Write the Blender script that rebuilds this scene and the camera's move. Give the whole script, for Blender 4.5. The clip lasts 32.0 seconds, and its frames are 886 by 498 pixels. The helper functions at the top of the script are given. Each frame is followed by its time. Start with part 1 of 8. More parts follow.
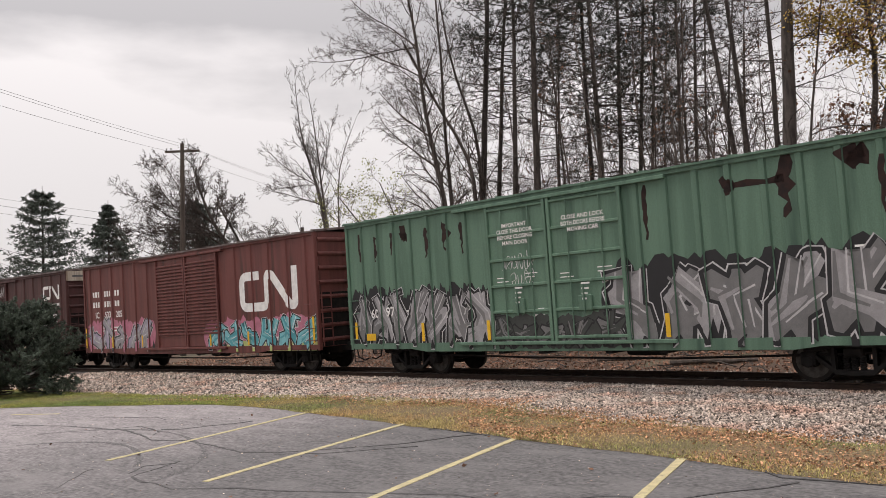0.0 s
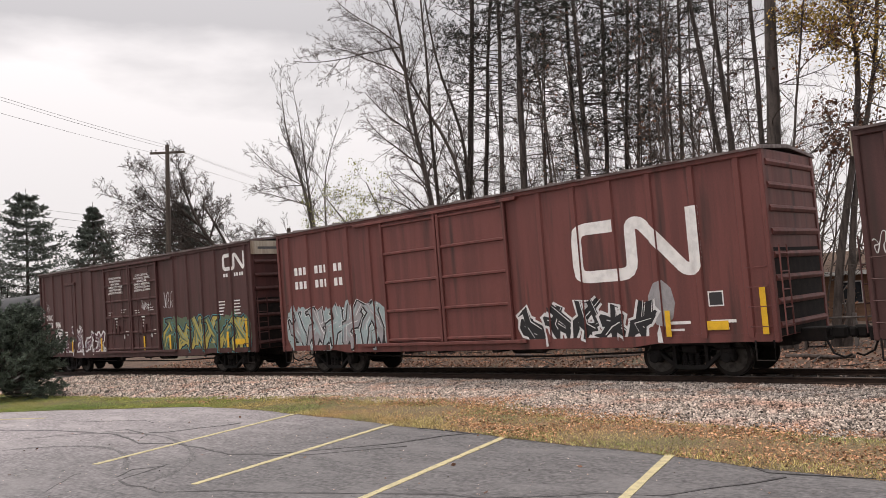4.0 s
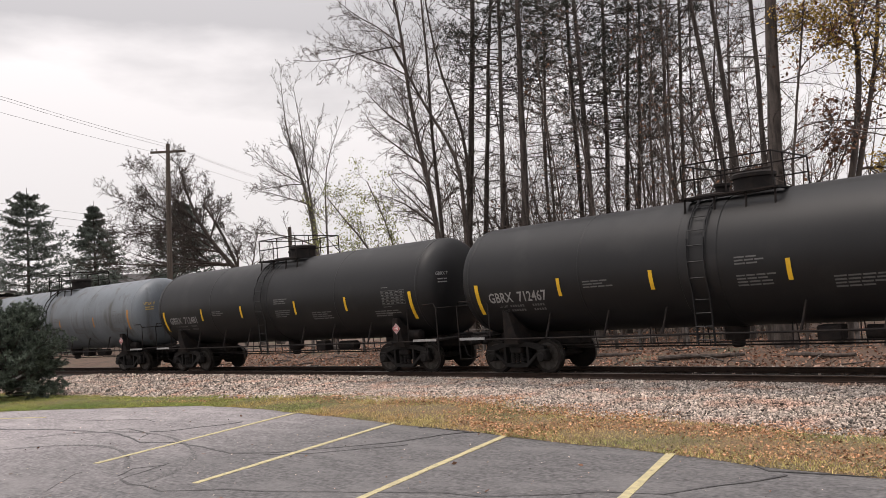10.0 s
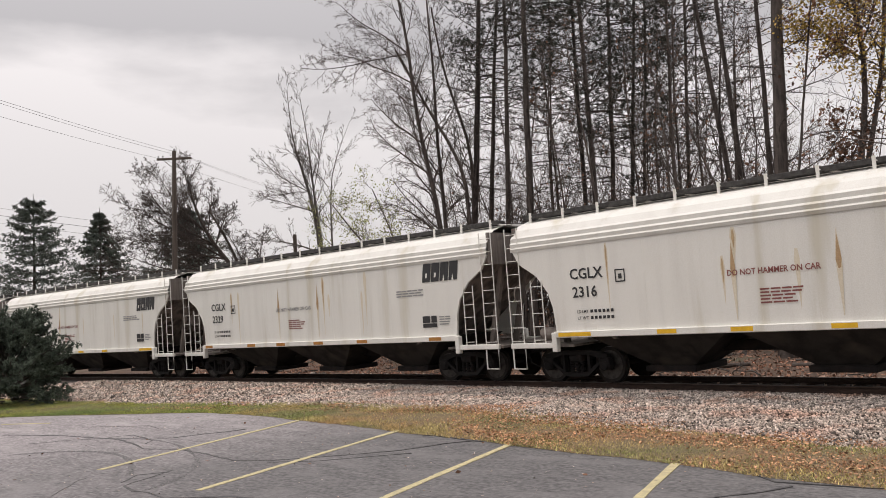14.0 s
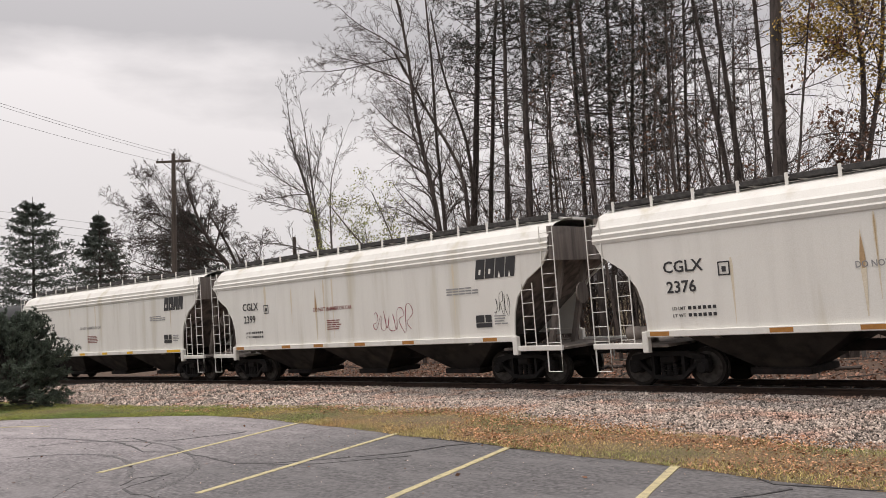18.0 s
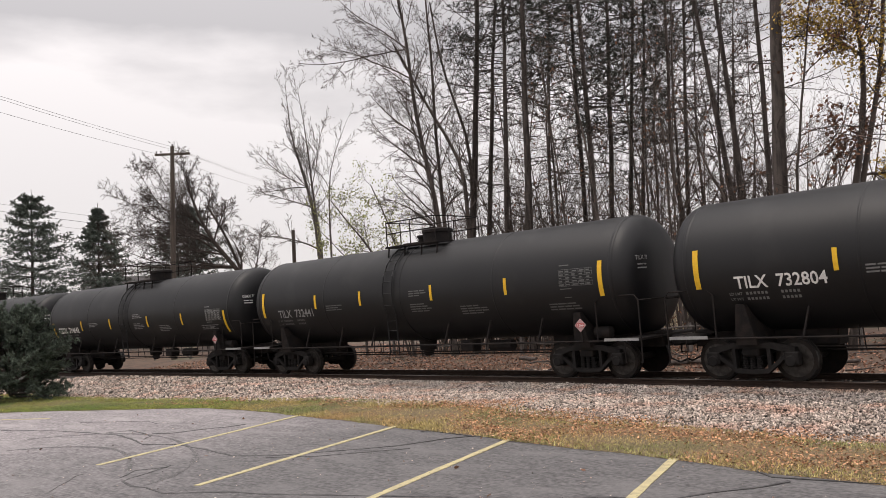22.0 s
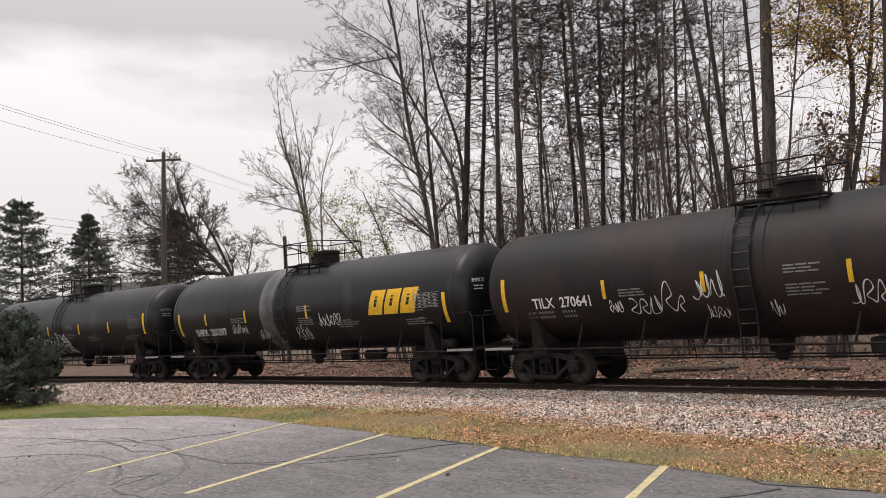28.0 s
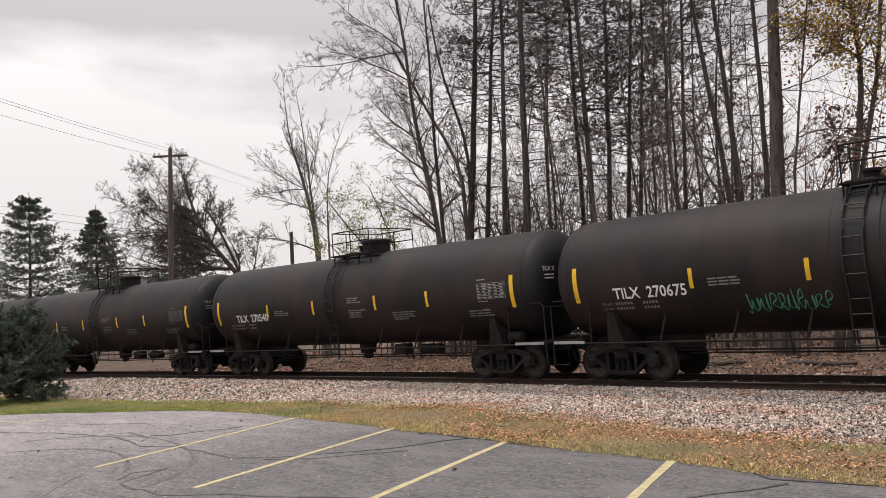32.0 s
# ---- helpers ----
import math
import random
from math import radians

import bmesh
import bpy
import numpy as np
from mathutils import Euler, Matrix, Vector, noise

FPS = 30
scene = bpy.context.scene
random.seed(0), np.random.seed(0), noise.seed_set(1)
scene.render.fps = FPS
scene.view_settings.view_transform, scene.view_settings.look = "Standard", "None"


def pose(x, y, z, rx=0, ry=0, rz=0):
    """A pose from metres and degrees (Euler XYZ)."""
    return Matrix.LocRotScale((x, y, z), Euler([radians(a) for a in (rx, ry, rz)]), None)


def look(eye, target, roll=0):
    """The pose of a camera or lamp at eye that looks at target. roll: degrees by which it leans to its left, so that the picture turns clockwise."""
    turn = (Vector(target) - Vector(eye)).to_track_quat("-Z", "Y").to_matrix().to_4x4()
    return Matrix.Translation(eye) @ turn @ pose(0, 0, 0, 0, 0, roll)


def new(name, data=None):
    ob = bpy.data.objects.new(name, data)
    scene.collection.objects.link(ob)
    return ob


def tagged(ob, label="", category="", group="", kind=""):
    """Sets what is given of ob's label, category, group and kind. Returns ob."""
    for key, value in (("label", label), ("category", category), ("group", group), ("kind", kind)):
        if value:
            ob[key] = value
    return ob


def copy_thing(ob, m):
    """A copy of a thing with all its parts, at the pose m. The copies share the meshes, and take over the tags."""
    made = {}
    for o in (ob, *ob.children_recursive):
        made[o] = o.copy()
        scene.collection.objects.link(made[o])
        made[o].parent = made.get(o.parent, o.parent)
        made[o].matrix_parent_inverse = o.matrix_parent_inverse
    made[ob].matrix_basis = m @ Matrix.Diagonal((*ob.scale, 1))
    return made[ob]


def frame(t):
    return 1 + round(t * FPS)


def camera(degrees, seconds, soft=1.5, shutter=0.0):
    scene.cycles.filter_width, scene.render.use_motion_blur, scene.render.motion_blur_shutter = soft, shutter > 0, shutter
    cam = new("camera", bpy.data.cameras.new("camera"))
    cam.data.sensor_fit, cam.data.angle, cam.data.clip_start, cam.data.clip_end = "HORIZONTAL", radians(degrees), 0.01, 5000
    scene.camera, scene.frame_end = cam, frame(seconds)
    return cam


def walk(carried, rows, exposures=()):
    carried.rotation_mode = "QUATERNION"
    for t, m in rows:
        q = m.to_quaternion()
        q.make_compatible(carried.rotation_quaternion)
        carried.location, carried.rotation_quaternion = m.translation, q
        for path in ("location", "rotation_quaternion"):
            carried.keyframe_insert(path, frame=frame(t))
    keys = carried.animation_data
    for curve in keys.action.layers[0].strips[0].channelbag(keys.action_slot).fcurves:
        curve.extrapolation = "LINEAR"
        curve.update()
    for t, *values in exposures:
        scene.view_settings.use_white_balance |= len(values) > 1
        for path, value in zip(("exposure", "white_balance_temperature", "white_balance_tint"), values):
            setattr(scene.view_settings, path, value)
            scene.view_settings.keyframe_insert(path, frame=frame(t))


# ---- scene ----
# ---------------------------------------------------------------- camera
EYE = (0.0, 0.0, 2.1)
# seconds, degrees turned from the track's -x, degrees up, roll
AIM = [
    (0, 43.16, 4.45, -2.91), (0.5, 43.20, 4.44, -2.89), (1, 43.22, 4.40, -3.00), (1.5, 43.30, 4.34, -3.11), (2, 43.44, 4.31, -3.20),
    (2.5, 43.62, 4.30, -3.26), (3, 43.81, 4.30, -3.41), (3.5, 43.96, 4.35, -3.44), (5.5, 44.22, 4.35, -3.67), (6, 44.21, 4.35, -3.70),
    (6.5, 44.15, 4.35, -3.70), (7, 44.12, 4.36, -3.70), (7.5, 44.05, 4.33, -3.76), (8, 44.03, 4.27, -3.77), (8.5, 44.03, 4.22, -3.75),
    (9, 44.03, 4.23, -3.64), (9.5, 44.03, 4.24, -3.65), (10, 43.99, 4.28, -3.57), (10.5, 43.95, 4.30, -3.46), (11, 43.88, 4.29, -3.47),
    (11.5, 43.80, 4.31, -3.45), (12, 43.75, 4.39, -3.39), (12.5, 43.73, 4.51, -3.39), (13, 43.72, 4.62, -3.37), (13.5, 43.70, 4.74, -3.30),
    (14, 43.68, 4.86, -3.26), (14.5, 43.62, 4.92, -3.28), (16.5, 43.58, 5.10, -3.28), (17, 43.63, 5.10, -3.28), (17.5, 43.67, 5.09, -3.28),
    (18, 43.73, 5.03, -3.30), (18.5, 43.76, 4.91, -3.28), (19, 43.80, 4.79, -3.28), (19.5, 43.83, 4.68, -3.26), (20, 43.84, 4.63, -3.24),
    (20.5, 43.83, 4.60, -3.19), (21, 43.82, 4.61, -3.18), (21.5, 43.79, 4.60, -3.17), (22, 43.77, 4.55, -3.24), (22.5, 43.76, 4.51, -3.32),
    (23, 43.78, 4.51, -3.26), (23.5, 43.85, 4.49, -3.31), (24, 43.96, 4.47, -3.33), (24.5, 44.06, 4.44, -3.40), (25, 44.15, 4.46, -3.34),
    (25.5, 44.24, 4.55, -3.39), (27.5, 44.42, 4.99, -3.20), (28, 44.37, 4.99, -3.18), (28.5, 44.22, 4.98, -3.13), (29, 44.09, 4.93, -3.16),
    (29.5, 43.98, 4.88, -3.13), (30, 43.89, 4.82, -3.11), (30.5, 43.83, 4.73, -3.17), (31, 43.85, 4.70, -3.18), (31.5, 43.85, 4.67, -3.22),
    (32, 43.91, 4.68, -3.24),
]
cam = camera(56.53, 32.0, soft=0.5)


def aim(heading, up, roll):
    a, b = radians(heading), radians(up)
    way = Vector((-math.cos(a) * math.cos(b), math.sin(a) * math.cos(b), math.sin(b)))
    return look(EYE, Vector(EYE) + way * 10, roll)


walk(cam, [(t, aim(a, b, c)) for t, a, b, c in AIM], [(0.0, 0.03, 6900, 15.0), (3.0, 0.15, 6900, 15.0), (11.0, 0.15, 6900, 15.0), (13.5, -0.05, 6900, 15.0), (20.0, -0.03, 6900, 15.0), (22.5, 0.12, 6900, 15.0), (32.0, 0.12, 6900, 15.0)])

# ---------------------------------------------------------------- track and train run
TRACK_Y, CURVE = 18.563, -1.455e-3      # centre line y = TRACK_Y + CURVE * x * x
RAIL_Z, LEAN = 0.275, 1.42              # rail top at the centre line; superelevation in degrees
GAUGE_Y = 0.7525
# metres run by the train at 0, 1, 2 ... 32 s
RUN = [ -0.15, 13.53, 27.25, 41.40, 54.78, 68.43, 82.05, 95.72, 109.51, 122.66, 136.67, 149.88, 163.49, 176.98, 190.32, 
203.98, 217.44, 231.05, 244.31, 257.69, 271.01, 284.40, 297.94, 311.02, 324.72, 337.59, 351.06, 364.33, 377.53, 391.10, 
403.91, 417.05, 430.37 ]


def track_pose(s, z=RAIL_Z, side=0.0):
    """The pose on the track s metres along it from the point abreast of the camera."""
    x = s - 2 / 3 * CURVE ** 2 * s ** 3
    slope = 2 * CURVE * x
    m = pose(x, TRACK_Y + CURVE * x * x, z, 0, 0, math.degrees(math.atan(slope))) @ pose(0, 0, 0, LEAN, 0, 0)
    return m @ pose(0, side, 0) if side else m


# ---------------------------------------------------------------- sky and sun
SUN_UP, SUN_TURN = radians(71), radians(-153)
world = bpy.data.worlds.new("overcast_sky")
scene.world = world
world.use_nodes = True
wn, wl = world.node_tree.nodes, world.node_tree.links
wn.clear()
w_out, w_bg = wn.new("ShaderNodeOutputWorld"), wn.new("ShaderNodeBackground")
w_sky = wn.new("ShaderNodeTexSky")
w_sky.sky_type, w_sky.sun_disc = "NISHITA", False
w_sky.sun_elevation, w_sky.sun_rotation = SUN_UP, SUN_TURN
w_co, w_map, w_noise = wn.new("ShaderNodeTexCoord"), wn.new("ShaderNodeMapping"), wn.new("ShaderNodeTexNoise")
w_map.inputs["Scale"].default_value = (1.6, 1.6, 5.0)
w_map.inputs["Location"].default_value = (0.4, 0.1, 0.33)
w_noise.inputs["Scale"].default_value, w_noise.inputs["Detail"].default_value = 1.3, 7.0
w_sep, w_add = wn.new("ShaderNodeSeparateXYZ"), wn.new("ShaderNodeMath")
w_add.operation = "MULTIPLY_ADD"
w_add.inputs[1].default_value = 1.2
w_ramp = wn.new("ShaderNodeValToRGB")
w_ramp.color_ramp.elements[0].position, w_ramp.color_ramp.elements[0].color = 0.48, (0.750, 0.754, 0.770, 1)
w_ramp.color_ramp.elements[1].position, w_ramp.color_ramp.elements[1].color = 0.56, (0.43, 0.437, 0.455, 1)
w_scale = wn.new("ShaderNodeVectorMath")
w_scale.operation = "SCALE"
w_scale.inputs["Scale"].default_value = 0.10
w_mix = wn.new("ShaderNodeMix")
w_mix.data_type = "RGBA"
w_mix.inputs["Factor"].default_value = 0.93
wl.new(w_co.outputs["Generated"], w_map.inputs["Vector"])
wl.new(w_map.outputs[0], w_noise.inputs["Vector"])
wl.new(w_co.outputs["Generated"], w_sep.inputs[0])
wl.new(w_sep.outputs["Z"], w_add.inputs[0])
w_soft = wn.new("ShaderNodeMath")
w_soft.operation = "MULTIPLY"
w_soft.inputs[1].default_value = 0.4
wl.new(w_noise.outputs["Fac"], w_soft.inputs[0])
wl.new(w_soft.outputs[0], w_add.inputs[2])
wl.new(w_add.outputs[0], w_ramp.inputs["Fac"])
wl.new(w_sky.outputs[0], w_scale.inputs[0])
wl.new(w_scale.outputs[0], w_mix.inputs["A"])
# an overcast sky grows brighter towards the zenith
w_up, w_sq, w_gain = wn.new("ShaderNodeMath"), wn.new("ShaderNodeMath"), wn.new("ShaderNodeVectorMath")
w_sq.operation = "MULTIPLY"
w_up.operation, w_gain.operation = "MULTIPLY_ADD", "SCALE"
w_up.inputs[1].default_value, w_up.inputs[2].default_value = 3.2, 1.0
wl.new(w_sep.outputs["Z"], w_sq.inputs[0])
wl.new(w_sep.outputs["Z"], w_sq.inputs[1])
wl.new(w_sq.outputs[0], w_up.inputs[0])
wl.new(w_ramp.outputs["Color"], w_gain.inputs[0])
wl.new(w_up.outputs[0], w_gain.inputs["Scale"])
wl.new(w_gain.outputs[0], w_mix.inputs["B"])
wl.new(w_mix.outputs["Result"], w_bg.inputs["Color"])
w_bg.inputs["Strength"].default_value = 1.0
wl.new(w_bg.outputs[0], w_out.inputs["Surface"])
sun = new("sun", bpy.data.lights.new("sun", "SUN"))
sun.data.energy, sun.data.angle, sun.data.color = 1.3, radians(25), (1.0, 0.95, 0.88)
sun.matrix_world = look((0, 0, 60), (9, 18, 0))

# ---------------------------------------------------------------- materials
def material(name, base, other=None, scale=3.0, stretch=(1, 1, 1), rough=0.6, metal=0.0, fine=40.0, bump=0.15, mix=(0.42, 0.62),
             stain=None, stain_scale=1.2, stain_mix=(0.56, 0.7), stain_stretch=(1, 1, 1), vary=0.0, island=0.0, rough_to=None, space="Object", speckle=0.35, shine=0.5, x_tint=None):
    """Two scales of colour noise, a third colour in stains, fine relief, and a shade of its own for each object or island."""
    m = bpy.data.materials.new(name)
    m.use_nodes = True
    n, l = m.node_tree.nodes, m.node_tree.links
    b = n["Principled BSDF"]
    co = n.new("ShaderNodeTexCoord")

    def noise_of(sc, st, detail=6.0):
        mp, tx = n.new("ShaderNodeMapping"), n.new("ShaderNodeTexNoise")
        mp.inputs["Scale"].default_value = st
        tx.inputs["Scale"].default_value, tx.inputs["Detail"].default_value = sc, detail
        l.new(co.outputs[space], mp.inputs["Vector"])
        l.new(mp.outputs[0], tx.inputs["Vector"])
        return tx.outputs["Fac"]

    def blend(fac, a, c):
        x = n.new("ShaderNodeMix")
        x.data_type = "RGBA"
        for key, v in (("Factor", fac), ("A", a), ("B", c)):
            if isinstance(v, (tuple, list)):
                x.inputs[key].default_value = (*v, 1)
            elif isinstance(v, (int, float)):
                x.inputs[key].default_value = v
            else:
                l.new(v, x.inputs[key])
        return x.outputs["Result"]

    def step(fac, lo, hi):
        r = n.new("ShaderNodeMapRange")
        r.inputs["From Min"].default_value, r.inputs["From Max"].default_value = lo, hi
        l.new(fac, r.inputs["Value"])
        return r.outputs[0]

    other = other or tuple(c * 0.7 for c in base)
    colour = blend(step(noise_of(scale, stretch), *mix), base, other)
    grain = noise_of(fine, (1, 1, 1), 3.0)
    if speckle > 0.35:
        grain = step(grain, 0.32, 0.68)
    g = n.new("ShaderNodeMix")
    g.data_type, g.blend_type = "RGBA", "OVERLAY"
    g.inputs["Factor"].default_value = speckle
    l.new(colour, g.inputs["A"])
    l.new(grain, g.inputs["B"])
    colour = g.outputs["Result"]
    if stain:
        colour = blend(step(noise_of(stain_scale, stain_stretch), *stain_mix), colour, stain)
    for amount, node, out in ((vary, "ShaderNodeObjectInfo", "Random"), (island, "ShaderNodeNewGeometry", "Random Per Island")):
        if amount:
            info, hsv = n.new(node), n.new("ShaderNodeHueSaturation")
            r = n.new("ShaderNodeMapRange")
            r.inputs["To Min"].default_value, r.inputs["To Max"].default_value = 1 - amount, 1 + amount
            l.new(info.outputs[out], r.inputs["Value"])
            l.new(r.outputs[0], hsv.inputs["Value"])
            l.new(colour, hsv.inputs["Color"])
            colour = hsv.outputs["Color"]
    if x_tint:
        # a tint along x: its colour, and the two x between which it begins
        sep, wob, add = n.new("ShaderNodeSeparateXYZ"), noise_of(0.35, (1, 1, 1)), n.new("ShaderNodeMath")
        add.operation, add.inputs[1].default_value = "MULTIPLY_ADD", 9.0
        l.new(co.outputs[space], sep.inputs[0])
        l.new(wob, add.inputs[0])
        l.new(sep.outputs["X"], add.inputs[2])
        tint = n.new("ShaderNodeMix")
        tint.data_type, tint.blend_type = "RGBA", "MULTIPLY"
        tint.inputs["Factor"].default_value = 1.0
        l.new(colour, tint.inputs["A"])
        l.new(blend(step(add.outputs[0], x_tint[1], x_tint[2]), (1, 1, 1), x_tint[0]), tint.inputs["B"])
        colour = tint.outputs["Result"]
    l.new(colour, b.inputs["Base Color"])
    b.inputs["Specular IOR Level"].default_value = shine
    b.inputs["Metallic"].default_value = metal
    if rough_to is None:
        b.inputs["Roughness"].default_value = rough
    else:
        r = n.new("ShaderNodeMapRange")
        r.inputs["To Min"].default_value, r.inputs["To Max"].default_value = rough, rough_to
        l.new(noise_of(scale * 2, stretch), r.inputs["Value"])
        l.new(r.outputs[0], b.inputs["Roughness"])
    if bump:
        bp = n.new("ShaderNodeBump")
        bp.inputs["Strength"].default_value, bp.inputs["Distance"].default_value = bump, 0.01
        l.new(grain, bp.inputs["Height"])
        l.new(bp.outputs[0], b.inputs["Normal"])
    return m


def paint(name, colour, worn=0.85):
    return material(name, colour, tuple(c * worn for c in colour), scale=5, rough=0.55, fine=60, bump=0.05)


STREAK = (2.5, 2.5, 0.18)
BOX_RED = material("oxide_red_paint", (0.158, 0.047, 0.040), (0.122, 0.037, 0.032), 1.5, STREAK, 0.5, stain=(0.055, 0.022, 0.018), stain_scale=1.1, stain_stretch=STREAK, rough_to=0.7)
BOX_BROWN = material("mineral_brown_paint", (0.080, 0.029, 0.027), (0.060, 0.023, 0.021), 1.5, STREAK, 0.5, stain=(0.045, 0.02, 0.016), stain_scale=1.1, stain_stretch=STREAK, rough_to=0.7)
BOX_GREEN = material("faded_green_paint", (0.110, 0.200, 0.140), (0.080, 0.152, 0.106), 1.2, STREAK, 0.5, stain=(0.045, 0.095, 0.066), stain_scale=1.0, stain_stretch=STREAK, stain_mix=(0.58, 0.72), rough_to=0.7)
RUST = material("bare_rust", (0.030, 0.013, 0.010), (0.017, 0.009, 0.008), 6, rough=0.9, bump=0.3)
ROOF_GREY = material("weathered_roof_steel", (0.20, 0.17, 0.16), (0.09, 0.055, 0.05), 2, (1, 4, 1), 0.6, stain=(0.05, 0.03, 0.028))
CREAM = material("weathered_cream_paint", (0.52, 0.47, 0.38), (0.40, 0.34, 0.27), 3, STREAK, 0.7, stain=(0.20, 0.13, 0.08), stain_stretch=STREAK)
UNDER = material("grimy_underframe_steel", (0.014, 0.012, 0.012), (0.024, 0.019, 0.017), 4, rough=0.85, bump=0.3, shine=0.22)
TRUCK_STEEL = material("dusty_cast_steel", (0.015, 0.0135, 0.013), (0.009, 0.008, 0.008), 5, rough=0.8, bump=0.35, stain=(0.034, 0.023, 0.018), vary=0.25, shine=0.22)
WHEEL_STEEL = material("wheel_steel", (0.013, 0.011, 0.010), (0.021, 0.016, 0.013), 7, rough=0.8, shine=0.22)
TREAD = material("polished_wheel_rim", (0.06, 0.055, 0.05), (0.03, 0.026, 0.024), 8, rough=0.5, metal=0.6, bump=0.05)
TANK_BLACK = material("black_tank_paint", (0.0055, 0.0055, 0.0065), (0.008, 0.008, 0.009), 0.8, (1, 1, 0.3), 0.46, stain=(0.016, 0.0155, 0.016), stain_scale=0.8, rough_to=0.56, bump=0.06, shine=0.4)
TANK_GLOSS = material("fresh_black_tank_paint", (0.006, 0.006, 0.007), (0.009, 0.009, 0.010), 0.8, (1, 1, 0.3), 0.34, stain=(0.03, 0.03, 0.03), stain_scale=0.6, rough_to=0.46, bump=0.05, shine=0.34)
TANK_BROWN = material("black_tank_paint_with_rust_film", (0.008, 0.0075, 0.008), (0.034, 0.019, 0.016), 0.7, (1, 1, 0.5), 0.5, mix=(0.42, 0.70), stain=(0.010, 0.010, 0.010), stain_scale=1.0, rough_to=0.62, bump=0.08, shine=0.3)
TANK_GREY = material("grey_tank_paint", (0.145, 0.165, 0.185), (0.115, 0.13, 0.145), 0.8, (1, 1, 0.3), 0.42, stain=(0.07, 0.068, 0.065), stain_scale=1.0, stain_stretch=STREAK, rough_to=0.55, bump=0.06)
HOPPER = material("off_white_hopper_paint", (0.75, 0.742, 0.695), (0.69, 0.68, 0.635), 0.8, STREAK, 0.5, stain=(0.60, 0.57, 0.48), stain_scale=0.8, stain_stretch=STREAK, rough_to=0.6)
HOPPER_DIRT = material("grimy_hopper_paint", (0.24, 0.205, 0.18), (0.10, 0.085, 0.075), 1.4, STREAK, 0.7, stain=(0.085, 0.075, 0.068), stain_scale=1.6)
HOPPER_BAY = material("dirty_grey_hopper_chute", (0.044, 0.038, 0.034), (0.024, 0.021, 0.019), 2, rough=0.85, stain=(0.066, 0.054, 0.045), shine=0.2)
FLAT_BROWN = material("worn_brown_flatcar_paint", (0.033, 0.020, 0.017), (0.017, 0.012, 0.011), 1.6, STREAK, 0.8, stain=(0.062, 0.041, 0.032), stain_scale=2, bump=0.25, shine=0.22)
FLAT_CREAM = material("rust_streaked_cream_paint", (0.36, 0.31, 0.25), (0.16, 0.11, 0.085), 2.2, STREAK, 0.8, mix=(0.38, 0.58), stain=(0.09, 0.05, 0.035), stain_scale=2.0, stain_mix=(0.5, 0.62), stain_stretch=STREAK)
GALV_DARK = material("dark_walkway_grating", (0.055, 0.052, 0.05), (0.03, 0.028, 0.027), 8, rough=0.8)
DECK_WOOD = material("weathered_deck_planks", (0.17, 0.155, 0.14), (0.10, 0.09, 0.08), 2, (0.3, 8, 1), 0.9, bump=0.3)
WHITE = paint("white_lettering", (0.84, 0.83, 0.81))
CREAM_MARK = paint("aged_lettering", (0.55, 0.50, 0.42))
GREY_MARK = paint("faded_grey_lettering", (0.30, 0.30, 0.30))
SMALL_MARK = paint("small_grey_lettering", (0.20, 0.20, 0.20))
DIM_MARK = paint("dim_lettering", (0.12, 0.12, 0.12))
DARK_MARK = paint("black_lettering", (0.03, 0.03, 0.032))
RED_MARK = paint("faded_red_lettering", (0.25, 0.08, 0.07))
YELLOW = paint("yellow_reflector", (0.80, 0.47, 0.02))
YELLOW_MARK = paint("yellow_lettering", (0.62, 0.42, 0.10))
ORANGE = paint("weathered_orange_reflector", (0.42, 0.19, 0.04))
PLACARD = paint("placard_faded_red", (0.48, 0.30, 0.30))
PLACARD_RED = paint("placard_red", (0.5, 0.05, 0.06))
BLUE = paint("blue_mark", (0.08, 0.22, 0.42))
RAIL = material("rusty_rail_steel", (0.045, 0.028, 0.021), (0.03, 0.019, 0.015), 5, rough=0.75, bump=0.2, shine=0.22)
RAIL_TOP = material("polished_rail_head", (0.16, 0.14, 0.13), (0.08, 0.06, 0.05), 3, (0.2, 3, 1), 0.5, metal=0.8, bump=0.05)
TIE = material("creosoted_tie", (0.055, 0.045, 0.038), (0.09, 0.078, 0.068), 6, (1, 0.2, 1), 0.95, vary=0.3, bump=0.4)
BALLAST = material("ballast_bed", (0.075, 0.066, 0.06), (0.035, 0.03, 0.028), 26, rough=0.95, fine=60, bump=1.0, stain=(0.21, 0.13, 0.10), stain_scale=0.8)
STONE = material("crushed_stone", (0.47, 0.395, 0.34), (0.27, 0.22, 0.185), 9, rough=0.9, island=0.92, stain=(0.42, 0.28, 0.22), stain_scale=1.0, stain_mix=(0.5, 0.66))
STONE_DARK = material("rust_dusted_stone", (0.32, 0.28, 0.25), (0.16, 0.135, 0.12), 9, rough=0.9, island=0.9, stain=(0.26, 0.17, 0.13), stain_scale=1.0, stain_mix=(0.5, 0.66))
TYRE_MARK = material("tyre_scuff", (0.085, 0.08, 0.08), (0.12, 0.114, 0.114), 12, rough=0.7, speckle=0.8)
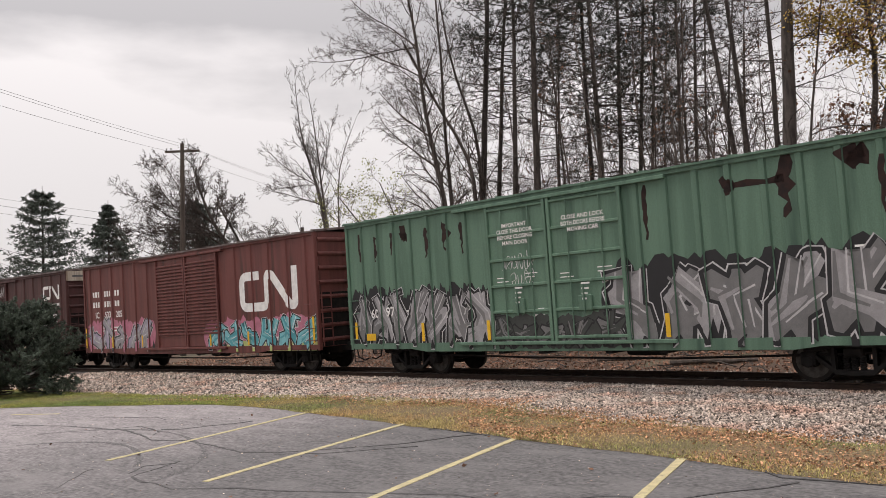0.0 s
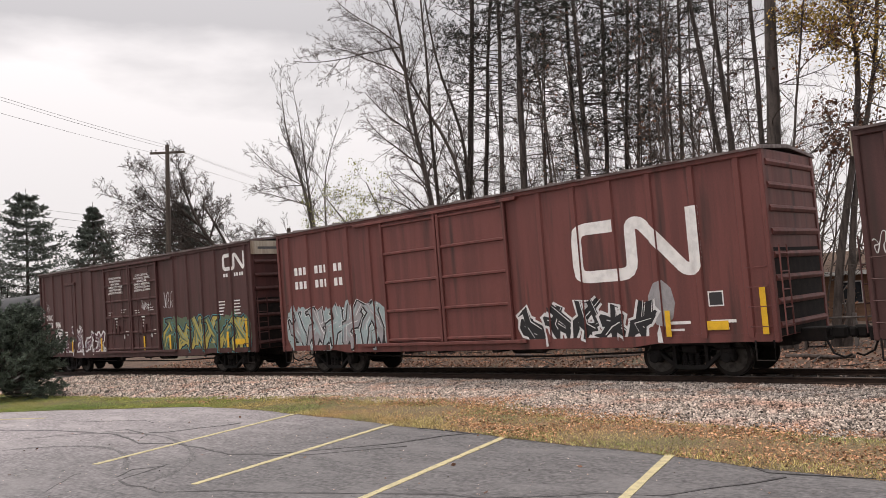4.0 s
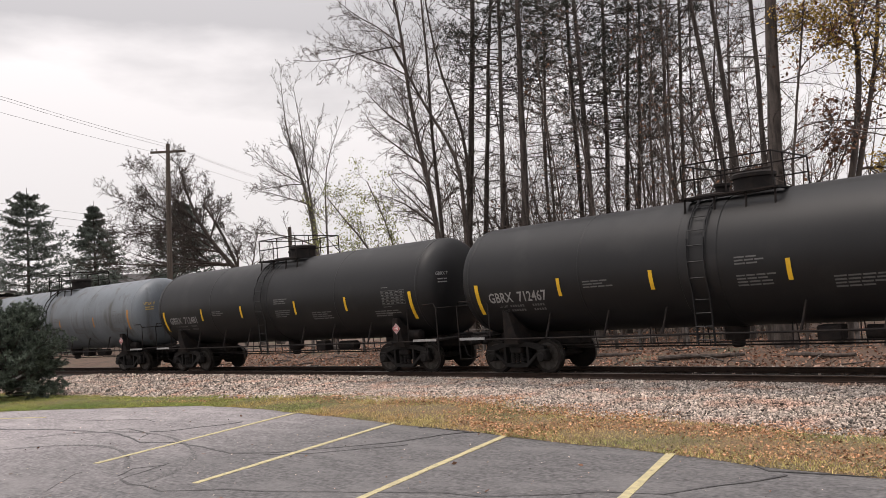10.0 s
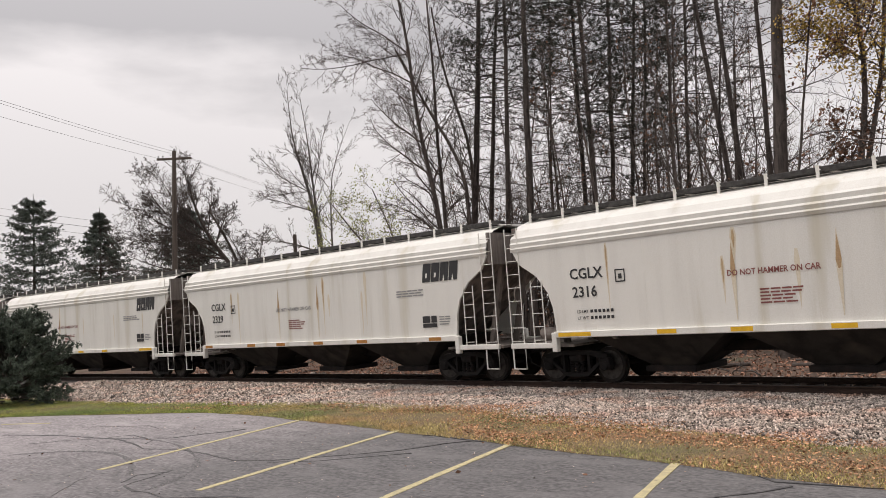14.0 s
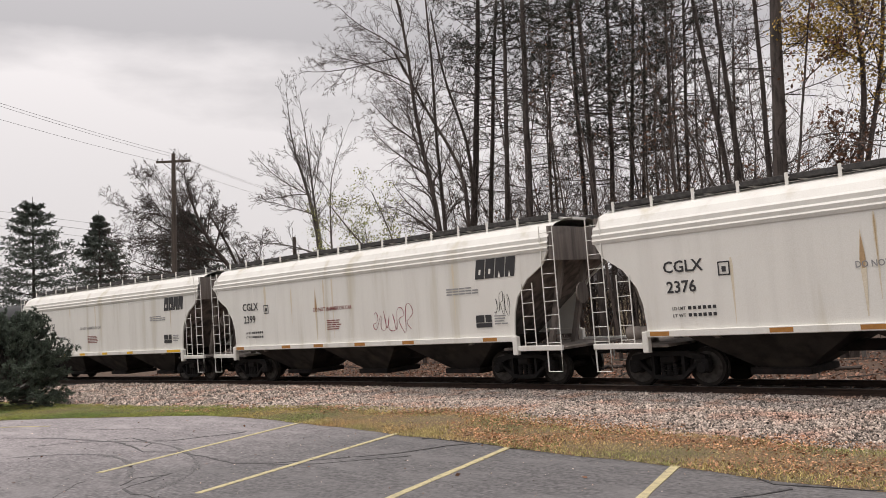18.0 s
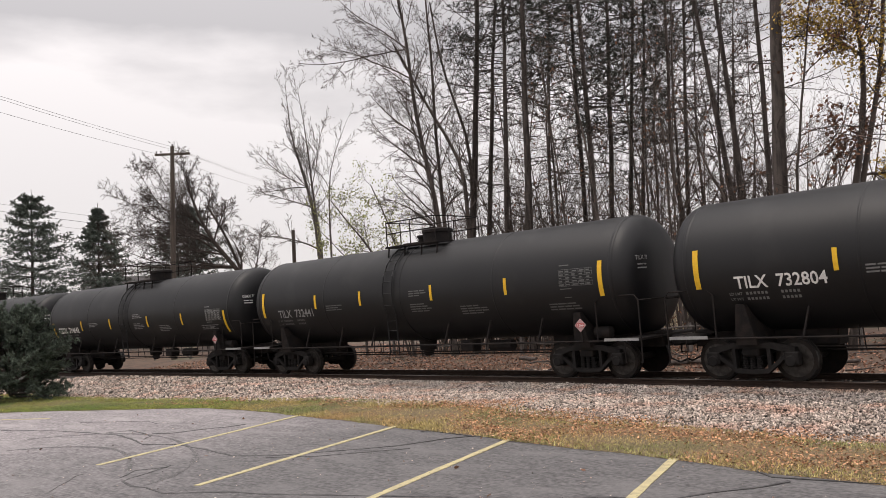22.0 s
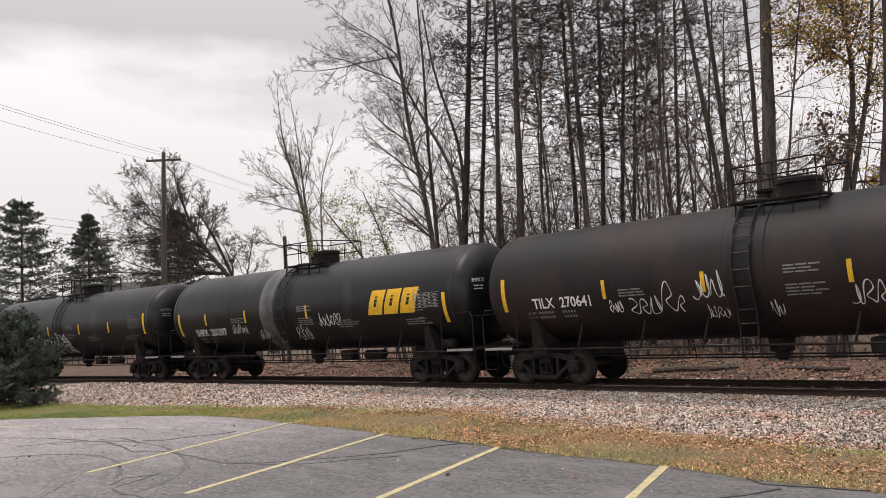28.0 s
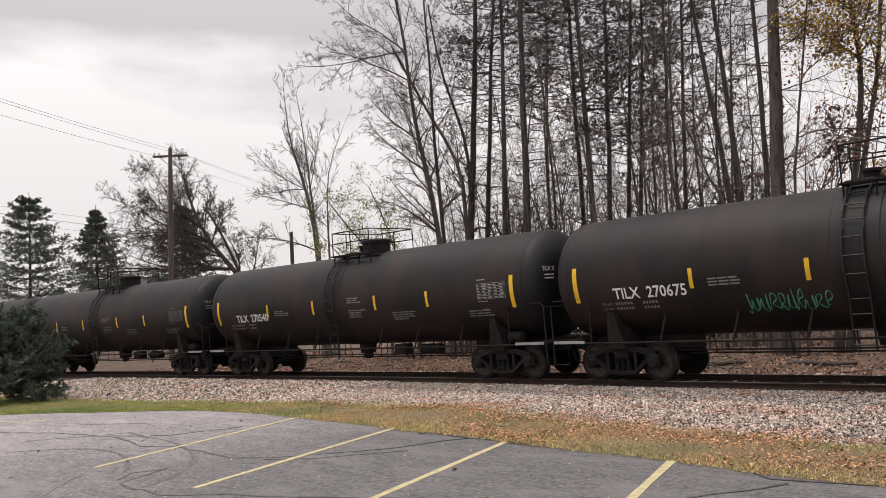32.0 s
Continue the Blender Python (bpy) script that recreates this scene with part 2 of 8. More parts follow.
# the asphalt's colour is multiplied paler towards -x, with a wavering border
ASPHALT = material("worn_asphalt", (0.130, 0.124, 0.124), (0.090, 0.086, 0.087), 4.5, (0.8, 1.2, 1), rough=0.6, fine=15, bump=0.8, x_tint=((2.3, 2.2, 2.22), -6.0, -15.0), stain=(0.16, 0.153, 0.152), stain_scale=1.1, stain_mix=(0.50, 0.74), stain_stretch=(0.6, 1.5, 1), rough_to=0.9, speckle=0.42, mix=(0.36, 0.66))
CRACK = material("crack_filler", (0.042, 0.040, 0.041), (0.075, 0.071, 0.071), 8, rough=0.7)
LINE_PAINT = material("worn_line_paint", (0.52, 0.45, 0.25), (0.40, 0.35, 0.21), 9, rough=0.75, fine=50, stain=(0.13, 0.12, 0.10), stain_scale=14, stain_mix=(0.63, 0.7))
SOIL = material("leafy_ground", (0.16, 0.12, 0.065), (0.18, 0.11, 0.058), 0.8, rough=1.0, fine=25, bump=0.6, speckle=0.7, stain=(0.12, 0.10, 0.043), stain_scale=0.5, stain_mix=(0.5, 0.66), x_tint=((0.70, 0.95, 0.62), -11.0, -16.0))
LITTER_BED = material("leaf_litter_bed", (0.125, 0.08, 0.056), (0.08, 0.053, 0.04), 1.6, rough=1.0, fine=18, bump=0.8, stain=(0.10, 0.095, 0.06), stain_scale=0.4)
GRASS = material("autumn_grass", (0.46, 0.38, 0.15), (0.52, 0.36, 0.155), 0.45, rough=0.9, mix=(0.46, 0.56), island=0.75, bump=0, stain=(0.27, 0.29, 0.11), stain_scale=0.5, stain_mix=(0.47, 0.6), x_tint=((0.70, 0.92, 0.60), -11.0, -16.0))
LEAF_RUST = material("fallen_rust_leaf", (0.52, 0.28, 0.155), (0.34, 0.18, 0.10), 2, rough=0.9, island=0.75, bump=0)
LITTER_LEAF = material("wet_leaf_litter", (0.34, 0.18, 0.12), (0.20, 0.115, 0.08), 2, rough=0.9, island=0.6, bump=0)
LEAF_BROWN = material("dead_brown_leaf", (0.21, 0.105, 0.062), (0.14, 0.075, 0.048), 2, rough=0.9, island=0.5, bump=0)
LEAF_GOLD = material("golden_leaf", (0.50, 0.33, 0.07), (0.36, 0.25, 0.055), 2, rough=0.8, island=0.45, bump=0)
LEAF_GREEN = material("yellow_green_leaf", (0.34, 0.35, 0.13), (0.22, 0.24, 0.085), 2, rough=0.8, island=0.4, bump=0)
NEEDLE = material("pine_needles", (0.020, 0.026, 0.018), (0.030, 0.034, 0.022), 2, rough=0.85, island=0.4, bump=0)
NEEDLE_BUSH = material("yew_needles", (0.112, 0.138, 0.108), (0.068, 0.086, 0.068), 1.5, rough=0.8, island=0.5, bump=0, shine=0.22)
NEEDLE_BLUE = material("spruce_needles", (0.125, 0.148, 0.125), (0.085, 0.106, 0.09), 1.5, rough=0.85, island=0.4, bump=0)
BARK = material("grey_brown_bark", (0.11, 0.089, 0.078), (0.055, 0.044, 0.039), 4, (2, 2, 0.4), 0.95, fine=25, bump=0.6, vary=0.3)
BARK_DARK = material("dark_pine_bark", (0.088, 0.072, 0.064), (0.04, 0.033, 0.029), 4, (2, 2, 0.4), 0.95, fine=25, bump=0.6, vary=0.3)
BARK_PALE = material("pale_bare_bark", (0.115, 0.10, 0.09), (0.075, 0.064, 0.058), 4, (2, 2, 0.4), 0.95, fine=25, bump=0.5, vary=0.2)
POLE_WOOD = material("weathered_pole_wood", (0.105, 0.085, 0.07), (0.07, 0.056, 0.047), 3, (3, 3, 0.2), 0.95, bump=0.4)
WIRE = material("dark_wire", (0.06, 0.06, 0.062), rough=0.6)
CERAMIC = material("grey_ceramic", (0.25, 0.25, 0.26), rough=0.3)
SIDING = material("beige_siding", (0.74, 0.65, 0.48), (0.66, 0.57, 0.42), 2, (0.2, 0.2, 6), 0.8)
SHINGLE = material("grey_shingles", (0.105, 0.10, 0.10), (0.07, 0.066, 0.066), 12, rough=0.95, bump=0.4)
BROWN_WALL = material("tan_brown_siding", (0.22, 0.125, 0.075), (0.17, 0.095, 0.06), 3, (0.2, 0.2, 6), 0.85)
WHITE_TRIM = material("white_trim", (0.62, 0.62, 0.60), rough=0.6)
ROOF_BROWN = material("brown_shingles", (0.13, 0.085, 0.06), (0.09, 0.06, 0.045), 12, rough=0.95, bump=0.4)
GLASS = material("dark_window_glass", (0.03, 0.035, 0.04), rough=0.08, bump=0)
FENCE_WOOD = material("grey_fence_wood", (0.14, 0.125, 0.115), (0.09, 0.08, 0.075), 5, rough=0.9, vary=0.2)

# ---------------------------------------------------------------- mesh helpers
class Shape:
    """Collects faces of one mesh; each face keeps the number of its material."""

    def __init__(self):
        self.v, self.f, self.k = [], [], []

    def poly(self, pts, k=0):
        i = len(self.v)
        self.v += [tuple(p) for p in pts]
        self.f.append(tuple(range(i, i + len(pts))))
        self.k.append(k)
        return self

    def hexa(self, p, k=0):
        """Eight corners: the lower four anticlockwise from above, then the upper four."""
        i = len(self.v)
        self.v += [tuple(q) for q in p]
        for q in ((3, 2, 1, 0), (4, 5, 6, 7), (0, 1, 5, 4), (1, 2, 6, 5), (2, 3, 7, 6), (3, 0, 4, 7)):
            self.f.append(tuple(i + j for j in q))
            self.k.append(k)
        return self

    def box(self, x0, x1, y0, y1, z0, z1, k=0):
        return self.hexa([(x0, y0, z0), (x1, y0, z0), (x1, y1, z0), (x0, y1, z0), (x0, y0, z1), (x1, y0, z1), (x1, y1, z1), (x0, y1, z1)], k)

    def cbox(self, x0, x1, y0, y1, z0, z1, c=0.02, k=0):
        """A box with all its edges chamfered."""
        i, lo, hi = len(self.v), (x0, y0, z0), (x1, y1, z1)
        idx = {}
        for sx in (0, 1):
            for sy in (0, 1):
                for sz in (0, 1):
                    s = (sx, sy, sz)
                    full = [hi[a] if s[a] else lo[a] for a in range(3)]
                    ins = [full[a] + (-c if s[a] else c) for a in range(3)]
                    for a in range(3):
                        idx[s, a] = len(self.v)
                        self.v.append(tuple(full[b] if b == a else ins[b] for b in range(3)))

        def face(ids, out):
            a, b, d = (Vector(self.v[j]) for j in ids[:3])
            if (b - a).cross(d - a).dot(Vector(out)) < 0:
                ids = ids[::-1]
            self.f.append(tuple(ids))
            self.k.append(k)

        for a in range(3):
            b, d = (a + 1) % 3, (a + 2) % 3
            for sa in (0, 1):
                ring = []
                for sb, sd in ((0, 0), (1, 0), (1, 1), (0, 1)):
                    s = [0, 0, 0]
                    s[a], s[b], s[d] = sa, sb, sd
                    ring.append(idx[tuple(s), a])
                out = [0, 0, 0]
                out[a] = 1 if sa else -1
                face(ring, out)
            for sb in (0, 1):
                for sd in (0, 1):
                    s0, s1 = [0, 0, 0], [0, 0, 0]
                    s0[b] = s1[b] = sb
                    s0[d] = s1[d] = sd
                    s1[a] = 1
                    out = [0, 0, 0]
                    out[b], out[d] = (1 if sb else -1), (1 if sd else -1)
                    face([idx[tuple(s0), b], idx[tuple(s1), b], idx[tuple(s1), d], idx[tuple(s0), d]], out)
        for sx in (0, 1):
            for sy in (0, 1):
                for sz in (0, 1):
                    s = (sx, sy, sz)
                    face([idx[s, 0], idx[s, 1], idx[s, 2]], [1 if q else -1 for q in s])
        return self

    def rings(self, rings, close=True, k=0):
        """Skin between rings of equal length; close: cap both ends."""
        n, i = len(rings[0]), len(self.v)
        for r in rings:
            self.v += [tuple(p) for p in r]
        for a in range(len(rings) - 1):
            for b in range(n):
                c = (b + 1) % n
                self.f.append((i + a * n + b, i + a * n + c, i + (a + 1) * n + c, i + (a + 1) * n + b))
                self.k.append(k)
        if close:
            self.f.append(tuple(i + b for b in range(n))[::-1])
            self.f.append(tuple(i + (len(rings) - 1) * n + b for b in range(n)))
            self.k += [k, k]
        return self

    def tube(self, pts, r, n=6, k=0):
        pts = [Vector(p) for p in pts]
        rs = list(r) if isinstance(r, (list, tuple)) else [r] * len(pts)
        out = []
        for j, p in enumerate(pts):
            d = (pts[min(j + 1, len(pts) - 1)] - pts[max(j - 1, 0)]).normalized()
            u = d.cross(Vector((0, 0, 1)) if abs(d.z) < 0.9 else Vector((1, 0, 0))).normalized()
            w = u.cross(d)
            out.append([p + (u * math.cos(a) + w * math.sin(a)) * rs[j] for a in (2 * math.pi * q / n for q in range(n))])
        return self.rings([o[::-1] for o in out], True, k)

    def lathe(self, profile, n=32, axis="x", at=(0, 0, 0), k=0):
        """Profile: (along, radius) pairs, turned about the axis."""
        out = []
        for a, r in profile:
            ring = []
            for q in range(n):
                c, s = math.cos(2 * math.pi * q / n) * r, math.sin(2 * math.pi * q / n) * r
                p = {"x": (a, c, s), "y": (s, a, c), "z": (c, s, a)}[axis]
                ring.append((p[0] + at[0], p[1] + at[1], p[2] + at[2]))
            out.append(ring)
        return self.rings(out, True, k)

    def wall(self, outline, y0, y1, k=0):
        """A plate in the xz plane between y0 and y1 with that outline (anticlockwise seen from -y)."""
        return self.rings([[(x, y0, z) for x, z in outline], [(x, y1, z) for x, z in outline]][::-1], True, k)

    def mesh(self, name, mats, smooth=True):
        me = bpy.data.meshes.new(name)
        me.from_pydata(self.v, [], self.f)
        for m in mats:
            me.materials.append(m)
        if len(mats) > 1:
            me.polygons.foreach_set("material_index", self.k)
        if smooth:
            me.polygons.foreach_set("use_smooth", [True] * len(self.f))
            me.set_sharp_from_angle(angle=radians(35))
        me.update()
        return me


def part(name, shape, mats, parent, label="", at=None, smooth=True):
    """One mesh object under a thing or a part."""
    mats = mats if isinstance(mats, (list, tuple)) else [mats]
    me = shape if isinstance(shape, bpy.types.Mesh) else shape.mesh(name, mats, smooth)
    ob = new(name, me)
    ob.parent = parent
    if at is not None:
        ob.matrix_basis = at if isinstance(at, Matrix) else Matrix.Translation(at)
    return tagged(ob, label)


def thing(name, label, category, group="", kind="", at=None):
    ob = tagged(new(name), label, category, group, kind)
    ob.empty_display_size = 0.3
    if at is not None:
        ob.matrix_basis = at
    return ob


def solid(name, shape, mats, label, category="", group="", kind="", at=None, smooth=True):
    """A top-level thing that is one mesh."""
    ob = part(name, shape, mats, None, label, at, smooth)
    return tagged(ob, "", category, group, kind)


def numpy_mesh(name, verts, faces, mats, smooth=False):
    """A mesh from arrays: verts (n, 3), faces (m, 3 or 4)."""
    me = bpy.data.meshes.new(name)
    nv, nf, k = len(verts), len(faces), faces.shape[1]
    me.vertices.add(nv)
    me.vertices.foreach_set("co", np.ascontiguousarray(verts, dtype=np.float32).ravel())
    me.loops.add(nf * k)
    me.loops.foreach_set("vertex_index", np.ascontiguousarray(faces, dtype=np.int32).ravel())
    me.polygons.add(nf)
    me.polygons.foreach_set("loop_start", np.arange(0, nf * k, k, dtype=np.int32))
    me.polygons.foreach_set("loop_total", np.full(nf, k, dtype=np.int32))
    if smooth:
        me.polygons.foreach_set("use_smooth", np.ones(nf, dtype=bool))
    for m in mats if isinstance(mats, (list, tuple)) else [mats]:
        me.materials.append(m)
    me.update(calc_edges=True)
    return me


LETTERS = {}


def letters(words, spacing=1.0):
    """Outline of words in the built-in font, one unit high, as (verts, faces, width)."""
    key = (words, spacing)
    if key not in LETTERS:
        cu = bpy.data.curves.new("letters", "FONT")
        cu.body, cu.space_character, cu.resolution_u = words, spacing, 2
        cu.offset = 0.018
        ob = new("letters", cu)
        me = bpy.data.meshes.new_from_object(ob.evaluated_get(bpy.context.evaluated_depsgraph_get()))
        v = [tuple(q.co) for q in me.vertices]
        f = [tuple(p.vertices) for p in me.polygons]
        bpy.data.objects.remove(ob)
        bpy.data.curves.remove(cu)
        bpy.data.meshes.remove(me)
        h = 0.72
        v = [(x / h, y / h) for x, y, _ in v]
        LETTERS[key] = v, f, max(x for x, _ in v)
    return LETTERS[key]


def onto_side(y):
    """Places (x, z) on a flat side that faces -y."""
    return lambda x, z: (x, y, z)


def onto_tank(radius, axis_z):
    """Places (x, z) on the near side of a tank."""
    def place(x, z):
        s = max(-0.98, min(0.98, (z - axis_z) / radius))
        return (x, -math.sqrt(1 - s * s) * radius, axis_z + (z - axis_z))
    return place


def lettering(name, words, x, z, height, mat, parent, place, width=None, label=""):
    v, f, w = letters(words)
    k = (width / (w * height)) if width else 1.0
    s = Shape()
    s.v = [place(x + a * height * k, z + b * height) for a, b in v]
    s.f, s.k = list(f), [0] * len(f)
    return part(name, s, mat, parent, label, smooth=False)


def bars(name, rows, mat, parent, place, label=""):
    """Writing too small to read: rows of (x, z, width, height)."""
    s = Shape()
    for x, z, w, h in rows:
        n = max(1, int(w / 0.22)) if w < 2 and h < 0.05 and w > 0.25 and h > 0.015 else 1
        for i in range(n):
            a, b = x + w * i / n, x + w * (i + 1) / n - (0.028 if n > 1 else 0.0)
            s.poly([place(a, z), place(b, z), place(b, z + h), place(a, z + h)])
    ob = part(name, s, mat, parent, label, smooth=False)
    return tagged(ob, kind="stuff") if len(s.f) > 1 else ob


def block(seed, x, z, w, rows, h=0.034, gap=0.036):
    r = random.Random(seed)
    return [(x, z - i * (h + gap), w * r.uniform(0.6, 1.0), h) for i in range(rows + 1)]

# ---------------------------------------------------------------- ground, parking lot, track
EDGE_X, EDGE_Y = (-60, -30, -26.2, -24.6, -22.9, -21.3, -20.3, -19, -15.8, -12.3, -9.2, -6, -4.3, 6), (-14, 4.6, 7.25, 8.25, 9.2, 10.0, 10.5, 10.68, 10.6, 10.32, 10.1, 9.85, 9.65, 9.3)
TOE_X, TOE_D = (-40, -28, -23.8, -19.4, -15.5, -13, -10.8, -8.8, -6.3, -4, 6), (-7.4, -7.2, -6.5, -5.6, -5.1, -5.0, -5.5, -6.25, -6.3, -6.9, -6.9)


def lot_edge(x):
    """The y of the asphalt's far edge."""
    return float(np.interp(x, EDGE_X, EDGE_Y)) + 0.04 * math.sin(x * 1.7) + 0.025 * math.sin(x * 4.3)


def toe(x):
    """Where the ballast ends, across from the track's centre line."""
    return np.interp(x, TOE_X, TOE_D) + 0.14 * np.sin(x * 1.3) + 0.09 * np.sin(x * 3.1 + 1)


def ground_z(x, y):
    """Gentle ground: flat by the lot, up to the ballast, a low bank beyond the track."""
    c = TRACK_Y + CURVE * x * x
    d = y - c
    n = noise.noise((x * 0.25, y * 0.25, 0.0)) * 0.10
    if d < -7.5:
        return -0.03
    if d < -6.2:
        return -0.03 + (d + 7.5) * 0.02 + n * 0.1
    if d < 2.8:
        return -0.06
    if d < 6:
        return -0.06 + (d - 2.8) * 0.06 + n * 0.5
    return 0.13 + min(0.35, (d - 6) * 0.04) + n


def sheet(xs, ys, fz):
    v = np.array([(x, y, fz(x, y)) for x in xs for y in ys])
    n = len(ys)
    f = np.array([(i * n + j, (i + 1) * n + j, (i + 1) * n + j + 1, i * n + j + 1) for i in range(len(xs) - 1) for j in range(n - 1)])
    return v, f


xs = np.concatenate([np.linspace(-900, -110, 14), np.arange(-100, 20.1, 1.0), np.linspace(30, 900, 14)])
ys = np.concatenate([np.linspace(-600, -12, 10), np.arange(-10, 46.1, 1.0), np.linspace(60, 1500, 16)])
v, f = sheet(xs, ys, ground_z)
tagged(new("ground", numpy_mesh("ground", v, f, LITTER_BED, True)), "leaf-strewn ground reaching to the horizon", "ground", "", "structure")

# grass verge between lot and ballast
xs = np.arange(-46, 6.1, 0.5)
rows = []
for x in xs:
    e, mid = lot_edge(x) - 0.05, TRACK_Y + CURVE * x * x
    c = mid + toe(x) + 0.35
    for k in range(9):
        y = e + (c - e) * k / 8
        bed = float(np.interp(y - mid, (-7.4, -6.3, -5.6, -4.0), (-0.05, 0.0, 0.03, 0.07)))
        rows.append((x, y, 0.008 if k == 0 else max(0.012 + 0.03 * math.sin(math.pi * k / 8), bed + 0.015) + 0.02 * noise.noise((x * 0.8, y * 0.8, 0))))
v = np.array(rows)
f = np.array([(i * 9 + j, (i + 1) * 9 + j, (i + 1) * 9 + j + 1, i * 9 + j + 1) for i in range(len(xs) - 1) for j in range(8)])
tagged(new("grass_verge", numpy_mesh("grass_verge", v, f, SOIL, True)), "autumn grass verge beside the parking lot", "grass verge", "", "structure")

# asphalt
xs = np.concatenate([np.arange(-60, -29, 2.0), np.arange(-29, 8.1, 0.5)])
rows = []
for x in xs:
    e = lot_edge(x)
    for k in range(7):
        y = -14 + (e + 14) * (k / 6) ** 0.5
        rows.append((x, y, 0.0 + (0.012 if k < 6 else 0.004)))
v = np.array(rows)
f = np.array([(i * 7 + j, (i + 1) * 7 + j, (i + 1) * 7 + j + 1, i * 7 + j + 1) for i in range(len(xs) - 1) for j in range(6)])
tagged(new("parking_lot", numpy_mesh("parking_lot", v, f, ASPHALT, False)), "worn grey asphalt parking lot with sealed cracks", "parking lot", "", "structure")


def ribbon(name, pts, width, z, mat, label, category, group="", wobble=0.0, seed=0):
    r = random.Random(seed)
    s = Shape()
    q = []
    for i, p in enumerate(pts):
        a, b = Vector(pts[max(0, i - 1)]), Vector(pts[min(len(pts) - 1, i + 1)])
        d = (b - a).normalized()
        n = Vector((-d.y, d.x))
        w = width / 2 * (1 + wobble * r.uniform(-1, 1))
        q.append((Vector(p) + n * w, Vector(p) - n * w))
    for (a, b), (c, d) in zip(q[:-1], q[1:]):
        s.hexa([(*b, z - 0.012), (*d, z - 0.012), (*c, z - 0.012), (*a, z - 0.012), (*b, z), (*d, z), (*c, z), (*a, z)])
    return solid(name, s, mat, label, category, group, "structure", smooth=False)


for a, b in (((-16.03, 10.55), (-13.62, 5.15)), ((-12.38, 10.35), (-10.48, 5.25)), ((-9.24, 10.1), (-7.3, 4.7)), ((-6.06, 9.84), (-4.2, 4.7)), ((-23.9, 6.55), (-22.6, 7.32))):
    n = 14
    pts = [(a[0] + (b[0] - a[0]) * i / n, a[1] + (b[1] - a[1]) * i / n) for i in range(n + 1)]
    ribbon("parking_line", pts, 0.115, 0.019, LINE_PAINT, "worn pale yellow parking stall line", "parking line", "parking stall lines", 0.12, int(-a[0]))


def crack(turns, seed, width=0.03):
    """A sealed crack that wanders from turn to turn."""
    r = random.Random(seed)
    pts, off = [], 0.0
    for (ax, ay), (bx, by) in zip(turns[:-1], turns[1:]):
        n = max(2, int(math.dist((ax, ay), (bx, by)) / 0.18))
        for i in range(n):
            off = off * 0.8 + r.uniform(-0.022, 0.022)
            pts.append((ax + (bx - ax) * i / n + off * 0.5, ay + (by - ay) * i / n + off))
    pts.append(turns[-1])
    ribbon("sealed_crack", pts, width, 0.0165, CRACK, "dark sealed crack in the asphalt", "crack", "sealed cracks", 0.55, seed)


for i, (w, turns) in enumerate((
        (0.05, ((-21.1, 5.8), (-19.4, 6.5), (-17.2, 6.9), (-15.2, 6.6), (-14.5, 6.9), (-13.4, 6.9), (-12.3, 6.8), (-11.7, 7.1), (-11.3, 7.6), (-10.8, 8.3), (-10.5, 8.8), (-10.3, 9.7), (-10.1, 10.1))),
        (0.07, ((-16.6, 7.4), (-16.2, 7.6), (-16.1, 8.2), (-15.9, 8.7), (-15.9, 9.1))), (0.04, ((-17.8, 6.9), (-17.6, 7.4), (-16.2, 7.2), (-15.9, 6.9))), (0.03, ((-12.1, 4.9), (-12.5, 5.3), (-12.3, 5.7))),
        (0.045, ((-11.8, 4.8), (-11.3, 4.7), (-11.0, 4.8), (-10.4, 4.8), (-9.7, 5.3), (-9.1, 5.5), (-8.2, 6.0), (-7.1, 6.6), (-6.5, 6.7))), (0.03, ((-12.4, 5.8), (-12.0, 5.2), (-11.8, 4.8))),
        (0.03, ((-6.5, 6.7), (-5.8, 7.25), (-5.6, 7.5), (-4.9, 7.8), (-4.7, 8.3), (-4.4, 8.8), (-4.25, 9.25))), (0.035, ((-4.9, 9.7), (-4.5, 9.4), (-4.0, 9.5), (-3.3, 9.65))), (0.06, ((-11.4, 10.1), (-11.3, 10.25), (-10.9, 10.2), (-9.9, 10.1))),
        (0.012, ((-12.0, 3.9), (-12.8, 4.5), (-13.0, 4.7))), (0.04, ((-11.6, 7.0), (-10.9, 7.5), (-10.5, 8.1), (-10.1, 8.7))), (0.015, ((-20.6, 7.4), (-19.0, 8.3), (-18.2, 8.2))))):
    crack(turns, 40 + i, w)

# faint tyre scuffs where cars turn
for i, (a, b, c) in enumerate((((-18.6, 5.6), (-17.6, 8.3), (-13.2, 6.6)), ((-13.2, 6.6), (-11.6, 5.9), (-11.2, 4.8)), ((-17.2, 4.8), (-16.0, 7.0), (-12.6, 5.2)))):
    pts = [((1 - t) ** 2 * a[0] + 2 * t * (1 - t) * b[0] + t * t * c[0], (1 - t) ** 2 * a[1] + 2 * t * (1 - t) * b[1] + t * t * c[1]) for t in [q / 18 for q in range(19)]]
    ribbon("tyre_scuff", pts, 0.09, 0.0145, TYRE_MARK, "faint dark tyre scuff on the asphalt", "tyre mark", "tyre scuffs", 0.7, 70 + i)

# fallen leaves and grit on the asphalt
g = np.random.default_rng(5)


